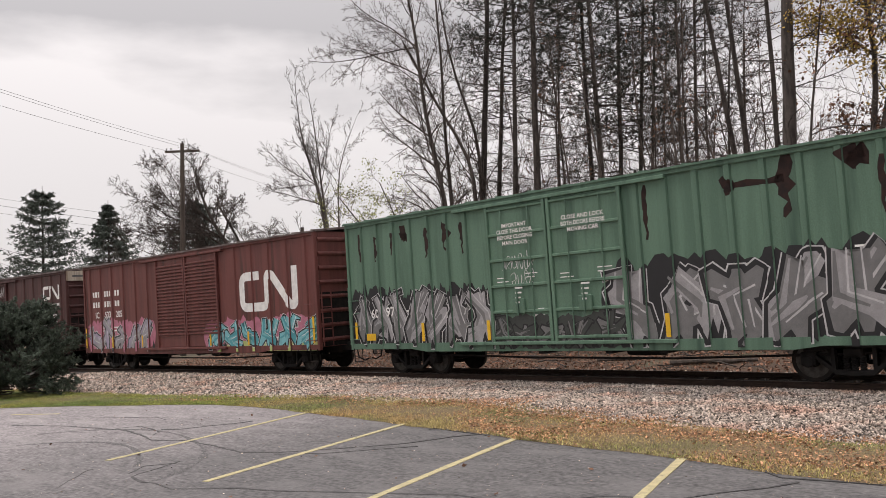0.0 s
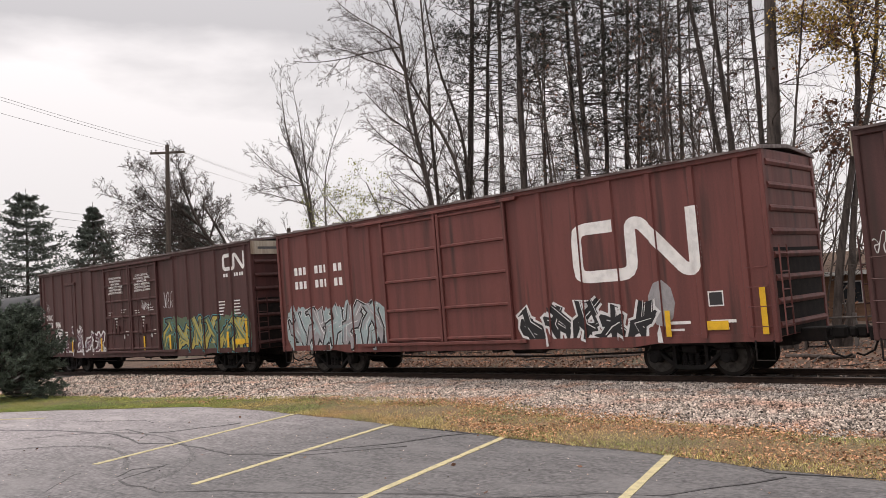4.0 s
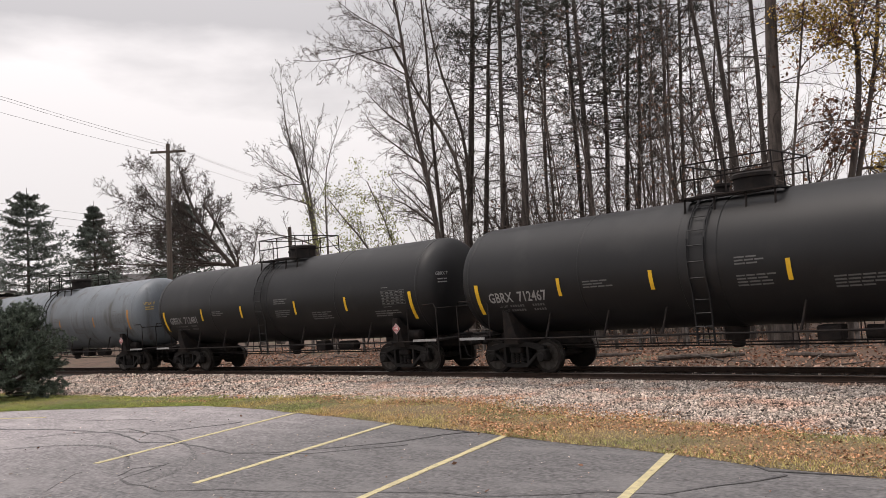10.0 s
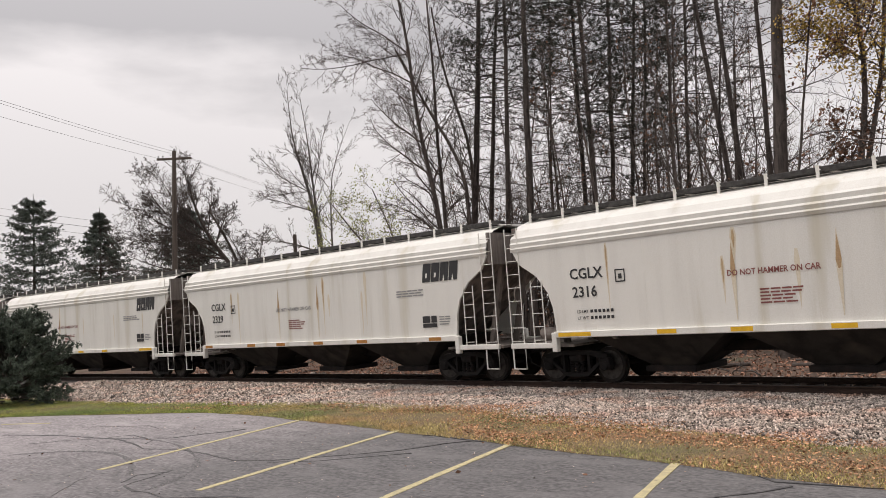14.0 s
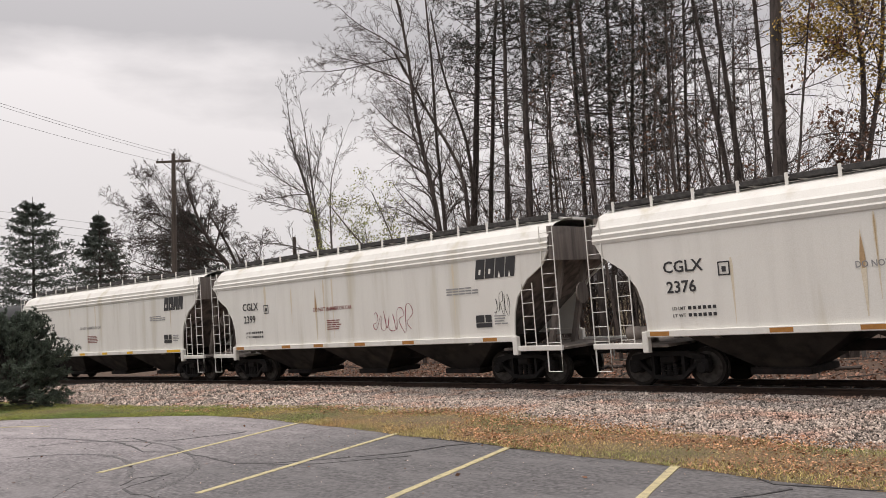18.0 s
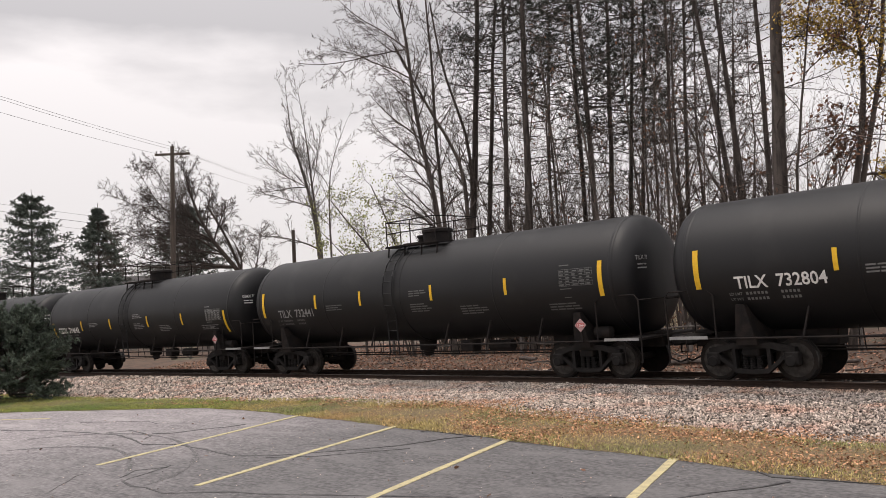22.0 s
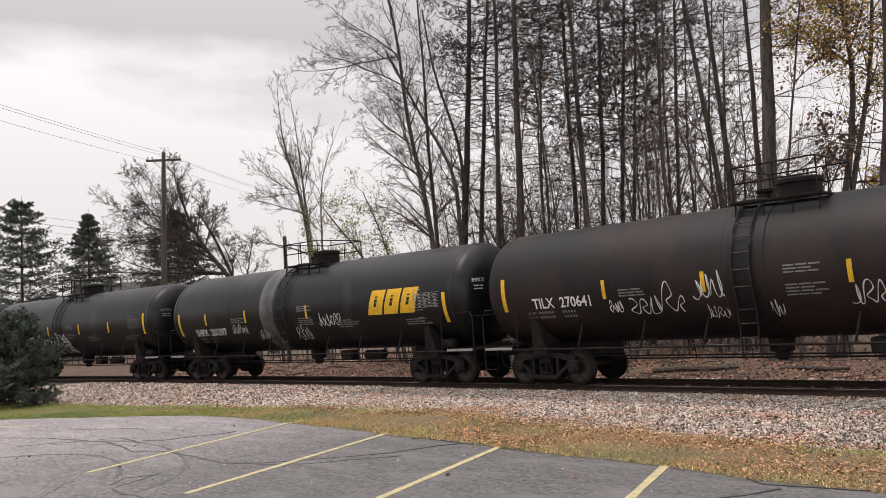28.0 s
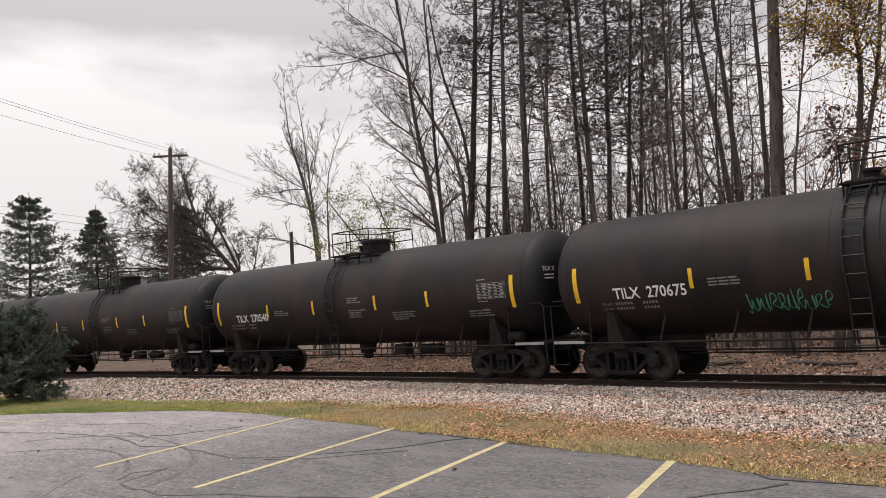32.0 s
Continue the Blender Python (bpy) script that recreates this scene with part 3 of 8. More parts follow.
def scatter_quads(centres, size, g, flat=0.5, jitter=0.5):
    """Small bent quads with random turns; flat: 1 lies on the ground."""
    n = len(centres)
    a = g.normal(size=(n, 3))
    a[:, 2] *= 1 - flat
    a /= np.linalg.norm(a, axis=1)[:, None] + 1e-9
    b = g.normal(size=(n, 3))
    b[:, 2] *= 1 - flat
    b -= a * (a * b).sum(1)[:, None]
    b /= np.linalg.norm(b, axis=1)[:, None] + 1e-9
    s = size * (1 + jitter * g.uniform(-1, 1, (n, 1)))
    a, b = a * s, b * s * 0.7
    v = np.stack([centres - a, centres + b * 0.9, centres + a, centres - b], 1).reshape(-1, 3)
    return v, np.arange(4 * n).reshape(-1, 4)


def stuff(name, v, f, mat, label, category):
    return tagged(new(name, numpy_mesh(name, v, f, mat)), label, category, "", "stuff")


n = 70
c = np.column_stack([g.uniform(-26, -2, n), g.uniform(3, 10, n), np.full(n, 0.03)])
v, f = scatter_quads(c, 0.03, g, 0.85)
stuff("lot_leaves", v, f, LEAF_BROWN, "scattered dead leaves on the asphalt", "leaves")

n = 900
c = np.column_stack([g.uniform(-26, -2, n), g.uniform(3, 10, n), np.full(n, 0.02)])
v, f = scatter_quads(c, 0.013, g, 0.8, 0.7)
stuff("lot_grit", v, f, STONE, "pale grit and small stones on the asphalt", "grit")

# ballast bed: one sheet shaped to shoulder, crest and far shoulder
cross = [(-7.4, -0.05), (-6.3, 0.0), (-5.6, 0.03), (-4.0, 0.07), (-2.6, 0.105), (-1.95, 0.115), (-1.05, 0.105), (-0.88, 0.06), (0.0, 0.02), (1.8, 0.06), (3.0, 0.03), (3.7, -0.08)]
xs = np.arange(-112, 14.1, 1.0)
v = np.array([(x, TRACK_Y + CURVE * x * x + d, z + 0.012 * noise.noise((x, d, 0))) for x in xs for d, z in cross])
k = len(cross)
f = np.array([(i * k + j, (i + 1) * k + j, (i + 1) * k + j + 1, i * k + j + 1) for i in range(len(xs) - 1) for j in range(k - 1)])
tagged(new("ballast_bed", numpy_mesh("ballast_bed", v, f, BALLAST, True)), "crushed-stone ballast bed under the track", "ballast", "", "structure")


def stones(n, x0, x1, d0, d1, size, seed):
    g = np.random.default_rng(seed)
    x = x0 + (x1 - x0) * g.random(n)
    lo = toe(x) - 0.12 - np.abs(g.normal(0, 0.16, n)) if d0 is None else d0
    d = lo + (d1 - lo) * g.random(n)
    z = np.interp(d, [q[0] for q in cross], [q[1] for q in cross])
    c = np.column_stack([x, TRACK_Y + CURVE * x * x + d, z + size * g.uniform(-0.1, 0.75, n)])
    base = np.array([(1, 0, 0), (0, 1, 0), (-1, 0, 0), (0, -1, 0), (0, 0, 1), (0, 0, -1)], float)
    p = (base[None] * (0.8 + 0.5 * g.random((n, 6, 1))) + g.uniform(-0.38, 0.38, (n, 6, 3))) * (size * 0.62 * np.exp(g.normal(0, 0.3, (n, 1, 1)))) * np.array([1.1, 0.95, 0.8])
    q = g.normal(size=(n, 4))
    q /= np.linalg.norm(q, axis=1)[:, None]
    w, a, b, e = q.T
    rot = np.stack([np.stack([1 - 2 * (b * b + e * e), 2 * (a * b - e * w), 2 * (a * e + b * w)], -1), np.stack([2 * (a * b + e * w), 1 - 2 * (a * a + e * e), 2 * (b * e - a * w)], -1), np.stack([2 * (a * e - b * w), 2 * (b * e + a * w), 1 - 2 * (a * a + b * b)], -1)], 1)
    v = (np.einsum("nij,nkj->nki", rot, p) + c[:, None]).reshape(-1, 3)
    fc = np.array([(0, 1, 4), (1, 2, 4), (2, 3, 4), (3, 0, 4), (1, 0, 5), (2, 1, 5), (3, 2, 5), (0, 3, 5)])
    return v, (np.arange(n)[:, None, None] * 6 + fc[None]).reshape(-1, 3)


v, f = stones(62000, -1.5, -21, None, -3.0, 0.033, 3)
stuff("ballast_stones", v, f, STONE, "loose pink, grey and white crushed stones", "gravel")
# a strip of darker stones along the near rail
v, f = stones(42000, -1.5, -21, -3.2, -0.95, 0.033, 9)
stuff("ballast_stones", v, f, STONE_DARK, "darker crushed stones beside the rail", "gravel")
v, f = stones(26000, -20, -40, None, -0.95, 0.05, 5)
stuff("ballast_stones", v, f, STONE, "loose crushed stones further along the track", "gravel")
v, f = stones(6000, -1.5, -40, 0.95, 2.8, 0.08, 6)
stuff("ballast_stones", v, f, STONE, "loose crushed stones beyond the rails", "gravel")

# ties and rails
me = Shape().cbox(-0.115, 0.115, -1.3, 1.3, -0.33, -0.15, 0.015).mesh("tie", [TIE])
plate = Shape().box(-0.09, 0.09, -0.18, 0.18, -0.152, -0.137).mesh("tie_plate", [RAIL])
track = thing("railway_track", "rusty steel rails on dark wooden ties", "railway track", "", "structure")
s_along = -58.0
while s_along < 8:
    m = track_pose(s_along)
    t_ob = part("tie", me, [], track, at=m)
    if s_along > -40:
        for sy in (-1, 1):
            part("tie_plate", plate, [], t_ob, at=(0, sy * GAUGE_Y, 0))
    s_along += 0.52
for sy in (-1, 1):
    body, head = Shape(), Shape()
    sec = [(-0.075, -0.137), (0.075, -0.137), (0.07, -0.122), (0.012, -0.105), (0.010, -0.045), (0.036, -0.03), (0.037, -0.006), (-0.037, -0.006), (-0.036, -0.03), (-0.010, -0.045), (-0.012, -0.105), (-0.07, -0.122)]
    top = [(-0.034, -0.0058), (0.034, -0.0058), (0.03, 0.0), (-0.03, 0.0)]
    rings_b, rings_h = [], []
    for i in range(-130, 21):
        m = track_pose(i * 1.0)
        rings_b.append([m @ Vector((0, sy * GAUGE_Y + a, b)) for a, b in sec])
        rings_h.append([m @ Vector((0, sy * GAUGE_Y + a, b)) for a, b in top])
    r_ob = part("rail", body.rings(rings_b), RAIL, track, "rust-brown steel rail")
    part("rail_head", head.rings(rings_h), RAIL_TOP, r_ob, "polished running surface")

# grass blades, fallen leaves on verge
g = np.random.default_rng(8)


def verge_points(n, g, lo=0.0, hi=1.0, x0=-1.0, x1=-40.0):
    x = x0 + (x1 - x0) * g.random(n) ** 0.8
    e = np.array([lot_edge(q) for q in x]) - 0.12
    mid = TRACK_Y + CURVE * x * x
    c = mid + toe(x) + 0.2
    y = e + (c - e) * (lo + (hi - lo) * g.random(n))
    bed = np.interp(y - mid, (-7.4, -6.3, -5.6, -4.0), (-0.05, 0.0, 0.03, 0.07))
    return np.column_stack([x, y, np.maximum(0.02, bed + 0.015)])


c = verge_points(150000, g)
keep = np.array([noise.noise((q[0] * 0.5, q[1] * 0.9, 3.0)) for q in c]) + 0.35 * g.normal(size=len(c)) > -0.3
c = c[keep]
n = len(c)
h = g.uniform(0.02, 0.06, n)[:, None]
d = g.normal(size=(n, 3)) * 0.6
d[:, 2] = 1
w = g.normal(size=(n, 3))
w[:, 2] = 0
w /= np.linalg.norm(w, axis=1)[:, None]
v = np.stack([c - w * 0.006, c + w * 0.006, c + d * h], 1).reshape(-1, 3)
stuff("grass", v, np.arange(3 * n).reshape(-1, 3), GRASS, "short dry autumn grass with green tufts", "grass")
c = verge_points(130000, g, 0.0, 1.18)
reach = (c[:, 1] - TRACK_Y - CURVE * c[:, 0] ** 2 - toe(c[:, 0]))
dens = np.array([noise.noise((q[0] * 0.5 + 4, q[1] * 0.9, 1.0)) for q in c]) + np.clip(c[:, 0] + 13, -12, 3) * 0.07 - np.abs(reach + 0.35) * 0.32
c = c[dens + 0.22 * g.normal(size=len(c)) > -0.12]
c[:, 2] += g.uniform(0.005, 0.05, len(c))
v, f = scatter_quads(c, 0.019, g, 0.7)
stuff("fallen_leaves", v, f, LEAF_RUST, "drifts of rust-coloured fallen leaves", "leaves")
n = 26000
x = -3 - 42 * g.random(n)
c = np.column_stack([x, TRACK_Y + CURVE * x * x + 3.0 + 12 * g.random(n) ** 1.5, np.zeros(n)])
c[:, 2] = [ground_z(a, b) + 0.03 for a, b, _ in c]
v, f = scatter_quads(c, 0.045, g, 0.6)
stuff("fallen_leaves", v, f, LITTER_LEAF, "brown leaf litter beyond the track", "leaves")

# ---------------------------------------------------------------- railcars: origin on the rail top at mid-car, x forward, -y to the camera
AXLE, WHEEL_R = 0.889, 0.457
CARS, WHEELSETS = [], []
MESH = {}


def shared(key, build, mats, smooth=True):
    """One mesh for all alike pieces."""
    if key not in MESH:
        s = build()
        MESH[key] = s.mesh(key, mats if isinstance(mats, (list, tuple)) else [mats], smooth)
    return MESH[key]


def wheelset_shape():
    s = Shape()
    s.lathe([(-1.05, 0.07), (-1.04, 0.085), (-0.8, 0.085), (0.8, 0.085), (1.04, 0.085), (1.05, 0.07)], 10, "y")
    for sy in (-1, 1):
        rim = [(sy * a, r) for a, r in ((0.845, 0.36), (0.85, 0.40), (0.85, 0.452), (0.84, 0.456), (0.735, 0.460), (0.725, 0.487), (0.70, 0.487), (0.695, 0.36))]
        tread = [(sy * a, r) for a, r in ((0.846, 0.450), (0.838, 0.4585), (0.74, 0.463), (0.738, 0.450))]
        web = [(sy * a, r) for a, r in ((0.86, 0.0), (0.86, 0.14), (0.80, 0.17), (0.785, 0.28), (0.81, 0.37), (0.74, 0.37), (0.735, 0.28), (0.74, 0.16), (0.68, 0.13), (0.68, 0.0))]
        for prof, k in ((rim, 0), (web, 0), (tread, 1)):
            if sy > 0:
                prof = prof[::-1]
            s.lathe(prof, 28, "y", k=k)
    for q in range(3):
        a = 2 * math.pi * q / 3
        for sy in (-1, 1):
            s.lathe([(sy * 1.05, 0.018), (sy * 1.085, 0.018)][::-sy], 6, "y", (0.045 * math.cos(a), 0, 0.045 * math.sin(a)), 1)
    return s


def side_frame_shape():
    s = Shape()
    t = 0.075
    for sx in (-1, 1):
        def q(a, b, w0, w1, y=t):
            (x0, z0), (x1, z1) = (sx * a[0], a[1]), (sx * b[0], b[1])
            p = [(x0, -y, z0 - w0), (x1, -y, z1 - w1), (x1, y, z1 - w1), (x0, y, z0 - w0), (x0, -y, z0 + w0), (x1, -y, z1 + w1), (x1, y, z1 + w1), (x0, y, z0 + w0)]
            if sx < 0:
                p = [p[i] for i in (1, 0, 3, 2, 5, 4, 7, 6)]
            s.hexa(p)
        q((0.0, 0.79), (0.45, 0.79), 0.055, 0.06)
        q((0.45, 0.79), (0.98, 0.66), 0.06, 0.09)
        q((0.0, 0.22), (0.36, 0.24), 0.05, 0.05)
        q((0.36, 0.24), (0.76, 0.56), 0.055, 0.05)
        q((0.36, 0.52), (0.44, 0.52), 0.26, 0.26, 0.065)
        s.cbox(*sorted((sx * 0.74, sx * 1.05)), -0.11, 0.11, 0.36, 0.66, 0.03)
        s.lathe([(-0.15, 0.10), (-0.13, 0.125), (0.12, 0.125)], 12, "y", (sx * AXLE, 0, WHEEL_R))
    return s


def spring_shape():
    s = Shape()
    prof = []
    for i in range(6):
        prof += [(0.275 + i * 0.05, 0.05), (0.29 + i * 0.05, 0.068), (0.31 + i * 0.05, 0.068)]
    return s.lathe(prof, 10, "z")


def truck(car, x):
    """A two-axle truck: bolster with side frames, springs and wheelsets."""
    def bolster():
        s = Shape().cbox(-0.19, 0.19, -1.12, 1.12, 0.56, 0.74, 0.03)
        s.lathe([(0.70, 0.36), (0.80, 0.34)], 20, "z")
        for sx in (-1, 1):
            s.cbox(*sorted((sx * 0.37, sx * 0.43)), -0.72, 0.72, 0.34, 0.44, 0.015)
        return s
    t = part("truck", shared("truck", bolster, TRUCK_STEEL), [TRUCK_STEEL], car, at=(x, 0, 0))
    for sy in (-1, 1):
        part("side_frame", shared("side_frame", side_frame_shape, TRUCK_STEEL), [], t, at=(0, sy * 1.02, 0))
        for k in range(3):
            part("spring", shared("spring", spring_shape, TRUCK_STEEL), [], t, at=((k - 1) * 0.16, sy * 1.02, 0))
    for sx in (-1, 1):
        w = part("wheelset", shared("wheelset", wheelset_shape, [WHEEL_STEEL, TREAD]), [], t, "dark steel wheelset with polished rims", at=(sx * AXLE, 0, WHEEL_R))
        WHEELSETS.append((w, car, x + sx * AXLE))
    return t


def coupler(car, x, sx):
    def build():
        s = Shape().cbox(-0.75, 0.02, -0.075, 0.075, 0.80, 0.95, 0.02)
        s.cbox(0.0, 0.30, -0.16, 0.10, 0.74, 1.02, 0.05)
        s.cbox(0.20, 0.36, 0.06, 0.19, 0.77, 0.99, 0.04)
        s.tube([(-0.1, -0.25, 0.78), (0.05, -0.3, 0.45), (0.25, -0.22, 0.34), (0.36, -0.12, 0.4)], 0.025)
        return s
    return part("coupler", shared("coupler", build, TRUCK_STEEL), [], car, at=pose(x, 0, 0, 0, 0, 0 if sx > 0 else 180))


def ladder_shape(height, width=0.42, rungs=7, r=0.016):
    s = Shape()
    for sx in (-1, 1):
        s.box(sx * width / 2 - r * 1.1, sx * width / 2 + r * 1.1, -0.012, 0.012, 0, height)
    for i in range(rungs):
        z = height * (i + 0.5) / rungs
        s.tube([(-width / 2, 0, z), (width / 2, 0, z)], r, 5)
    return s


def reflector(car, x, z, w, h, place, mat=None):
    s = Shape()
    n = max(1, int(h / 0.15))
    for i in range(n):
        a, b = z + h * i / n, z + h * (i + 1) / n
        s.poly([place(x, a), place(x + w, a), place(x + w, b), place(x, b)])
    return part("reflector", s, mat or YELLOW, car, smooth=False)


def clip_x(poly, a, b):
    """A convex (x, z) polygon cut to a <= x <= b."""
    for lim, keep in ((a, 1), (b, -1)):
        out = []
        for i, p in enumerate(poly):
            q = poly[(i + 1) % len(poly)]
            pi, qi = (p[0] - lim) * keep >= 0, (q[0] - lim) * keep >= 0
            if pi:
                out.append(p)
            if pi != qi:
                u = (lim - p[0]) / (q[0] - p[0])
                out.append((lim, p[1] + u * (q[1] - p[1])))
        poly = out
        if len(poly) < 3:
            return []
    return poly


def side_paint(name, polys, mats, car, steps, label):
    """Flat paint on a ribbed side. polys: (layer, material number, convex (x, z) polygon); steps: (x0, x1, y)."""
    s = Shape()
    for layer, k, poly in polys:
        for x0, x1, y in steps:
            c = clip_x(poly, x0, x1)
            c = [(z, x) for z, x in clip_x([(q[1], q[0]) for q in c], 0.80, 9)] if c else c
            c = [(x, z) for z, x in c]
            if c:
                if sum(c[i][0] * c[(i + 1) % len(c)][1] - c[(i + 1) % len(c)][0] * c[i][1] for i in range(len(c))) < 0:
                    c = c[::-1]
                s.poly([(x, y - 0.002 - layer * 0.0012, z) for x, z in c], k)
    return part(name, s, mats, car, label, smooth=False)


def stroke_band(pts, widths, grow=0.0):
    """A bent band as four-cornered pieces that share their edges."""
    n, edge = len(pts), []
    for i, (x, z) in enumerate(pts):
        a, b = pts[max(0, i - 1)], pts[min(n - 1, i + 1)]
        d = math.hypot(b[0] - a[0], b[1] - a[1]) or 1
        ux, uz = (b[0] - a[0]) / d, (b[1] - a[1]) / d
        w = widths[i] / 2 + grow
        e = -grow if i == 0 else grow if i == n - 1 else 0.0
        x, z = x + ux * e, z + uz * e
        edge.append(((x - uz * w, z + ux * w), (x + uz * w, z - ux * w)))
    return [[edge[i][0], edge[i][1], edge[i + 1][1], edge[i + 1][0]] for i in range(n - 1)]


def curve_points(a, b, c, n=7):
    return [((1 - t) ** 2 * a[0] + 2 * t * (1 - t) * b[0] + t * t * c[0], (1 - t) ** 2 * a[1] + 2 * t * (1 - t) * b[1] + t * t * c[1]) for t in [i / (n - 1) for i in range(n)]]


def graffiti(x0, x1, z0, z1, count, seed, cloud=None, rough_edge=0.3, stroke=0.2):
    """Interlocked jagged shapes in no alphabet: a cloud (0), dark outlines (1), fills (2, 3) and bright edges (4)."""
    r = random.Random(seed)
    out, w, h = [], (x1 - x0) / count, z1 - z0
    if cloud is not None:
        for i in range(count * 5):
            cx, cz = x0 + (x1 - x0) * (i + 0.5) / (count * 5), z0 + h * r.uniform(0.40, 0.55)
            a, b = w * r.uniform(0.22, 0.42), h * r.uniform(0.42, 0.56)
            out.append((i * 0.03, 0, [(cx + a * math.cos(t) * r.uniform(0.8, 1.1), cz + b * math.sin(t) * r.uniform(0.75, 1.05)) for t in [2 * math.pi * k / 13 for k in range(13)]]))
    lay = 2.0
    for i in range(count):
        cx = x0 + w * (i + 0.5)
        top, low = z1 - r.uniform(0, rough_edge) * h, z0 + r.uniform(0.0, 0.12) * h
        lean = r.uniform(-0.1, 0.25) * w
        strokes = []
        for q in range(3):
            xa, xb = cx + w * (q / 2 - 0.5) * r.uniform(0.7, 1.1), cx + w * (0.5 - q / 2) * r.uniform(0.3, 0.9)
            za, zb = (low, top) if r.random() < 0.6 else (top - 0.2 * h, low + 0.15 * h)
            zm = za + (zb - za) * r.uniform(0.35, 0.65)
            xm = cx + w * r.uniform(-0.4, 0.4)
            pts = [(xa, za), ((xa * 2 + xm) / 3, (za + zm * 2) / 3), (xm + lean * 0.5, zm), (xb + lean, zb), (xb + lean + w * r.uniform(-0.35, 0.35), zb + h * r.uniform(-0.16, 0.05))]
            strokes.append((pts, [stroke * h * k for k in (0.35, 1.15 * r.uniform(0.8, 1.2), 1.0, 0.8 * r.uniform(0.8, 1.3), 0.12)]))
        for grow, k in ((0.058 * h, 4), (0.043 * h, 1)):
            for pts, wd in strokes:
                for b in stroke_band(pts, wd, grow):
                    out.append((lay, k, b))
                lay += 0.1
        for pts, wd in strokes:
            fill = 2 + (r.random() < 0.4)
            for b in stroke_band(pts, wd):
                out.append((lay, fill, b))
            lay += 0.1
            sh = [(x - wd[1] * 0.28, z) for x, z in pts[1:4]]
            for b in stroke_band(sh, [wd[1] * 0.1, wd[1] * 0.32, wd[1] * 0.1]):
                out.append((lay, 5 - fill, b))
            hi = [(x + wd[1] * 0.22, z + 0.02 * h) for x, z in pts[1:4]]
            for b in stroke_band(hi, [wd[1] * 0.08, wd[1] * 0.1, wd[1] * 0.06]):
                out.append((lay + 0.05, 4, b))
            lay += 0.1
        # a dark wedge and a thin spike to fill the gaps
        gx = cx + w * 0.5
        out.append((lay, 1, [(gx - 0.14 * w, z0 + 0.02 * h), (gx + 0.12 * w, z0), (gx + r.uniform(-0.1, 0.1) * w, z0 + h * r.uniform(0.2, 0.42))]))
        lay += 0.1
    return out


def scribble(x, z, w, h, seed, width=0.035):
    """A quick cursive tag in no alphabet: one thin line that loops and hooks."""
    r = random.Random(seed)
    n = max(3, int(w / h * 2.2))
    step, ctrl = w / n, []
    for i in range(n):
        cx, tall = x + step * (i + 0.5), r.uniform(0.6, 1.15)
        a = [(-0.45, 0.15), (-0.25, 0.85), (0.15, 1.0), (0.3, 0.6), (-0.2, 0.4), (0.2, 0.05)] if r.random() < 0.5 else [(-0.4, 0.8), (-0.3, 0.1), (0.1, 0.0), (0.3, 0.5), (0.15, 1.0), (0.3, 0.1)]
        ctrl += [(cx + step * (u + r.uniform(-0.15, 0.15)), z + h * tall * (v + r.uniform(-0.12, 0.12))) for u, v in a]
    ctrl.append((x + w * 1.06, z + h * r.uniform(0.0, 0.5)))
    pts = []
    for i in range(1, len(ctrl) - 2):
        p0, p1, p2, p3 = ctrl[i - 1:i + 3]
        for k in range(4):
            t = k / 4
            pts.append(tuple(0.5 * (2 * p1[j] + (p2[j] - p0[j]) * t + (2 * p0[j] - 5 * p1[j] + 4 * p2[j] - p3[j]) * t * t + (3 * p1[j] - p0[j] - 3 * p2[j] + p3[j]) * t ** 3) for j in (0, 1)))
    wd = [width * 0.62 * (0.75 + 0.3 * math.sin(i * 0.7 + seed)) for i in range(len(pts))]
    return [(1 + 0.004 * i, 0, p) for i, p in enumerate(stroke_band(pts, wd))]


def ribbon_emblem(x, z, w, h, t):
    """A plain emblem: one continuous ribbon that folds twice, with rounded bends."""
    a, b, c, q = t / 2, h - t / 2, min(0.2 * h, 0.5 * h), 0.06 * w
    corner = [(0.36 * w, b), (a, b), (a, a), (0.49 * w, a), (0.49 * w, b), (0.49 * w + t * 0.9, b), (w - t * 1.35, a), (w - a, a), (w - a, h * 1.04)]
    path = [corner[0]]
    for p0, p1, p2 in zip(corner[:-2], corner[1:-1], corner[2:]):
        d0, d1 = math.dist(p0, p1), math.dist(p1, p2)
        k = min(c, d0 * 0.48, d1 * 0.48)
        s0 = (p1[0] + (p0[0] - p1[0]) * k / d0, p1[1] + (p0[1] - p1[1]) * k / d0)
        s1 = (p1[0] + (p2[0] - p1[0]) * k / d1, p1[1] + (p2[1] - p1[1]) * k / d1)
        path += curve_points(s0, p1, s1, 5)
    path.append(corner[-1])
    path = [p for i, p in enumerate(path) if i == 0 or math.dist(p, path[i - 1]) > 0.01]
    return [(0.02 * i, 0, p) for i, p in enumerate(stroke_band([(x + p[0], z + p[1]) for p in path], [t] * len(path)))]


PANEL_Y, POST_D, POST_W = 1.47, 0.055, 0.12


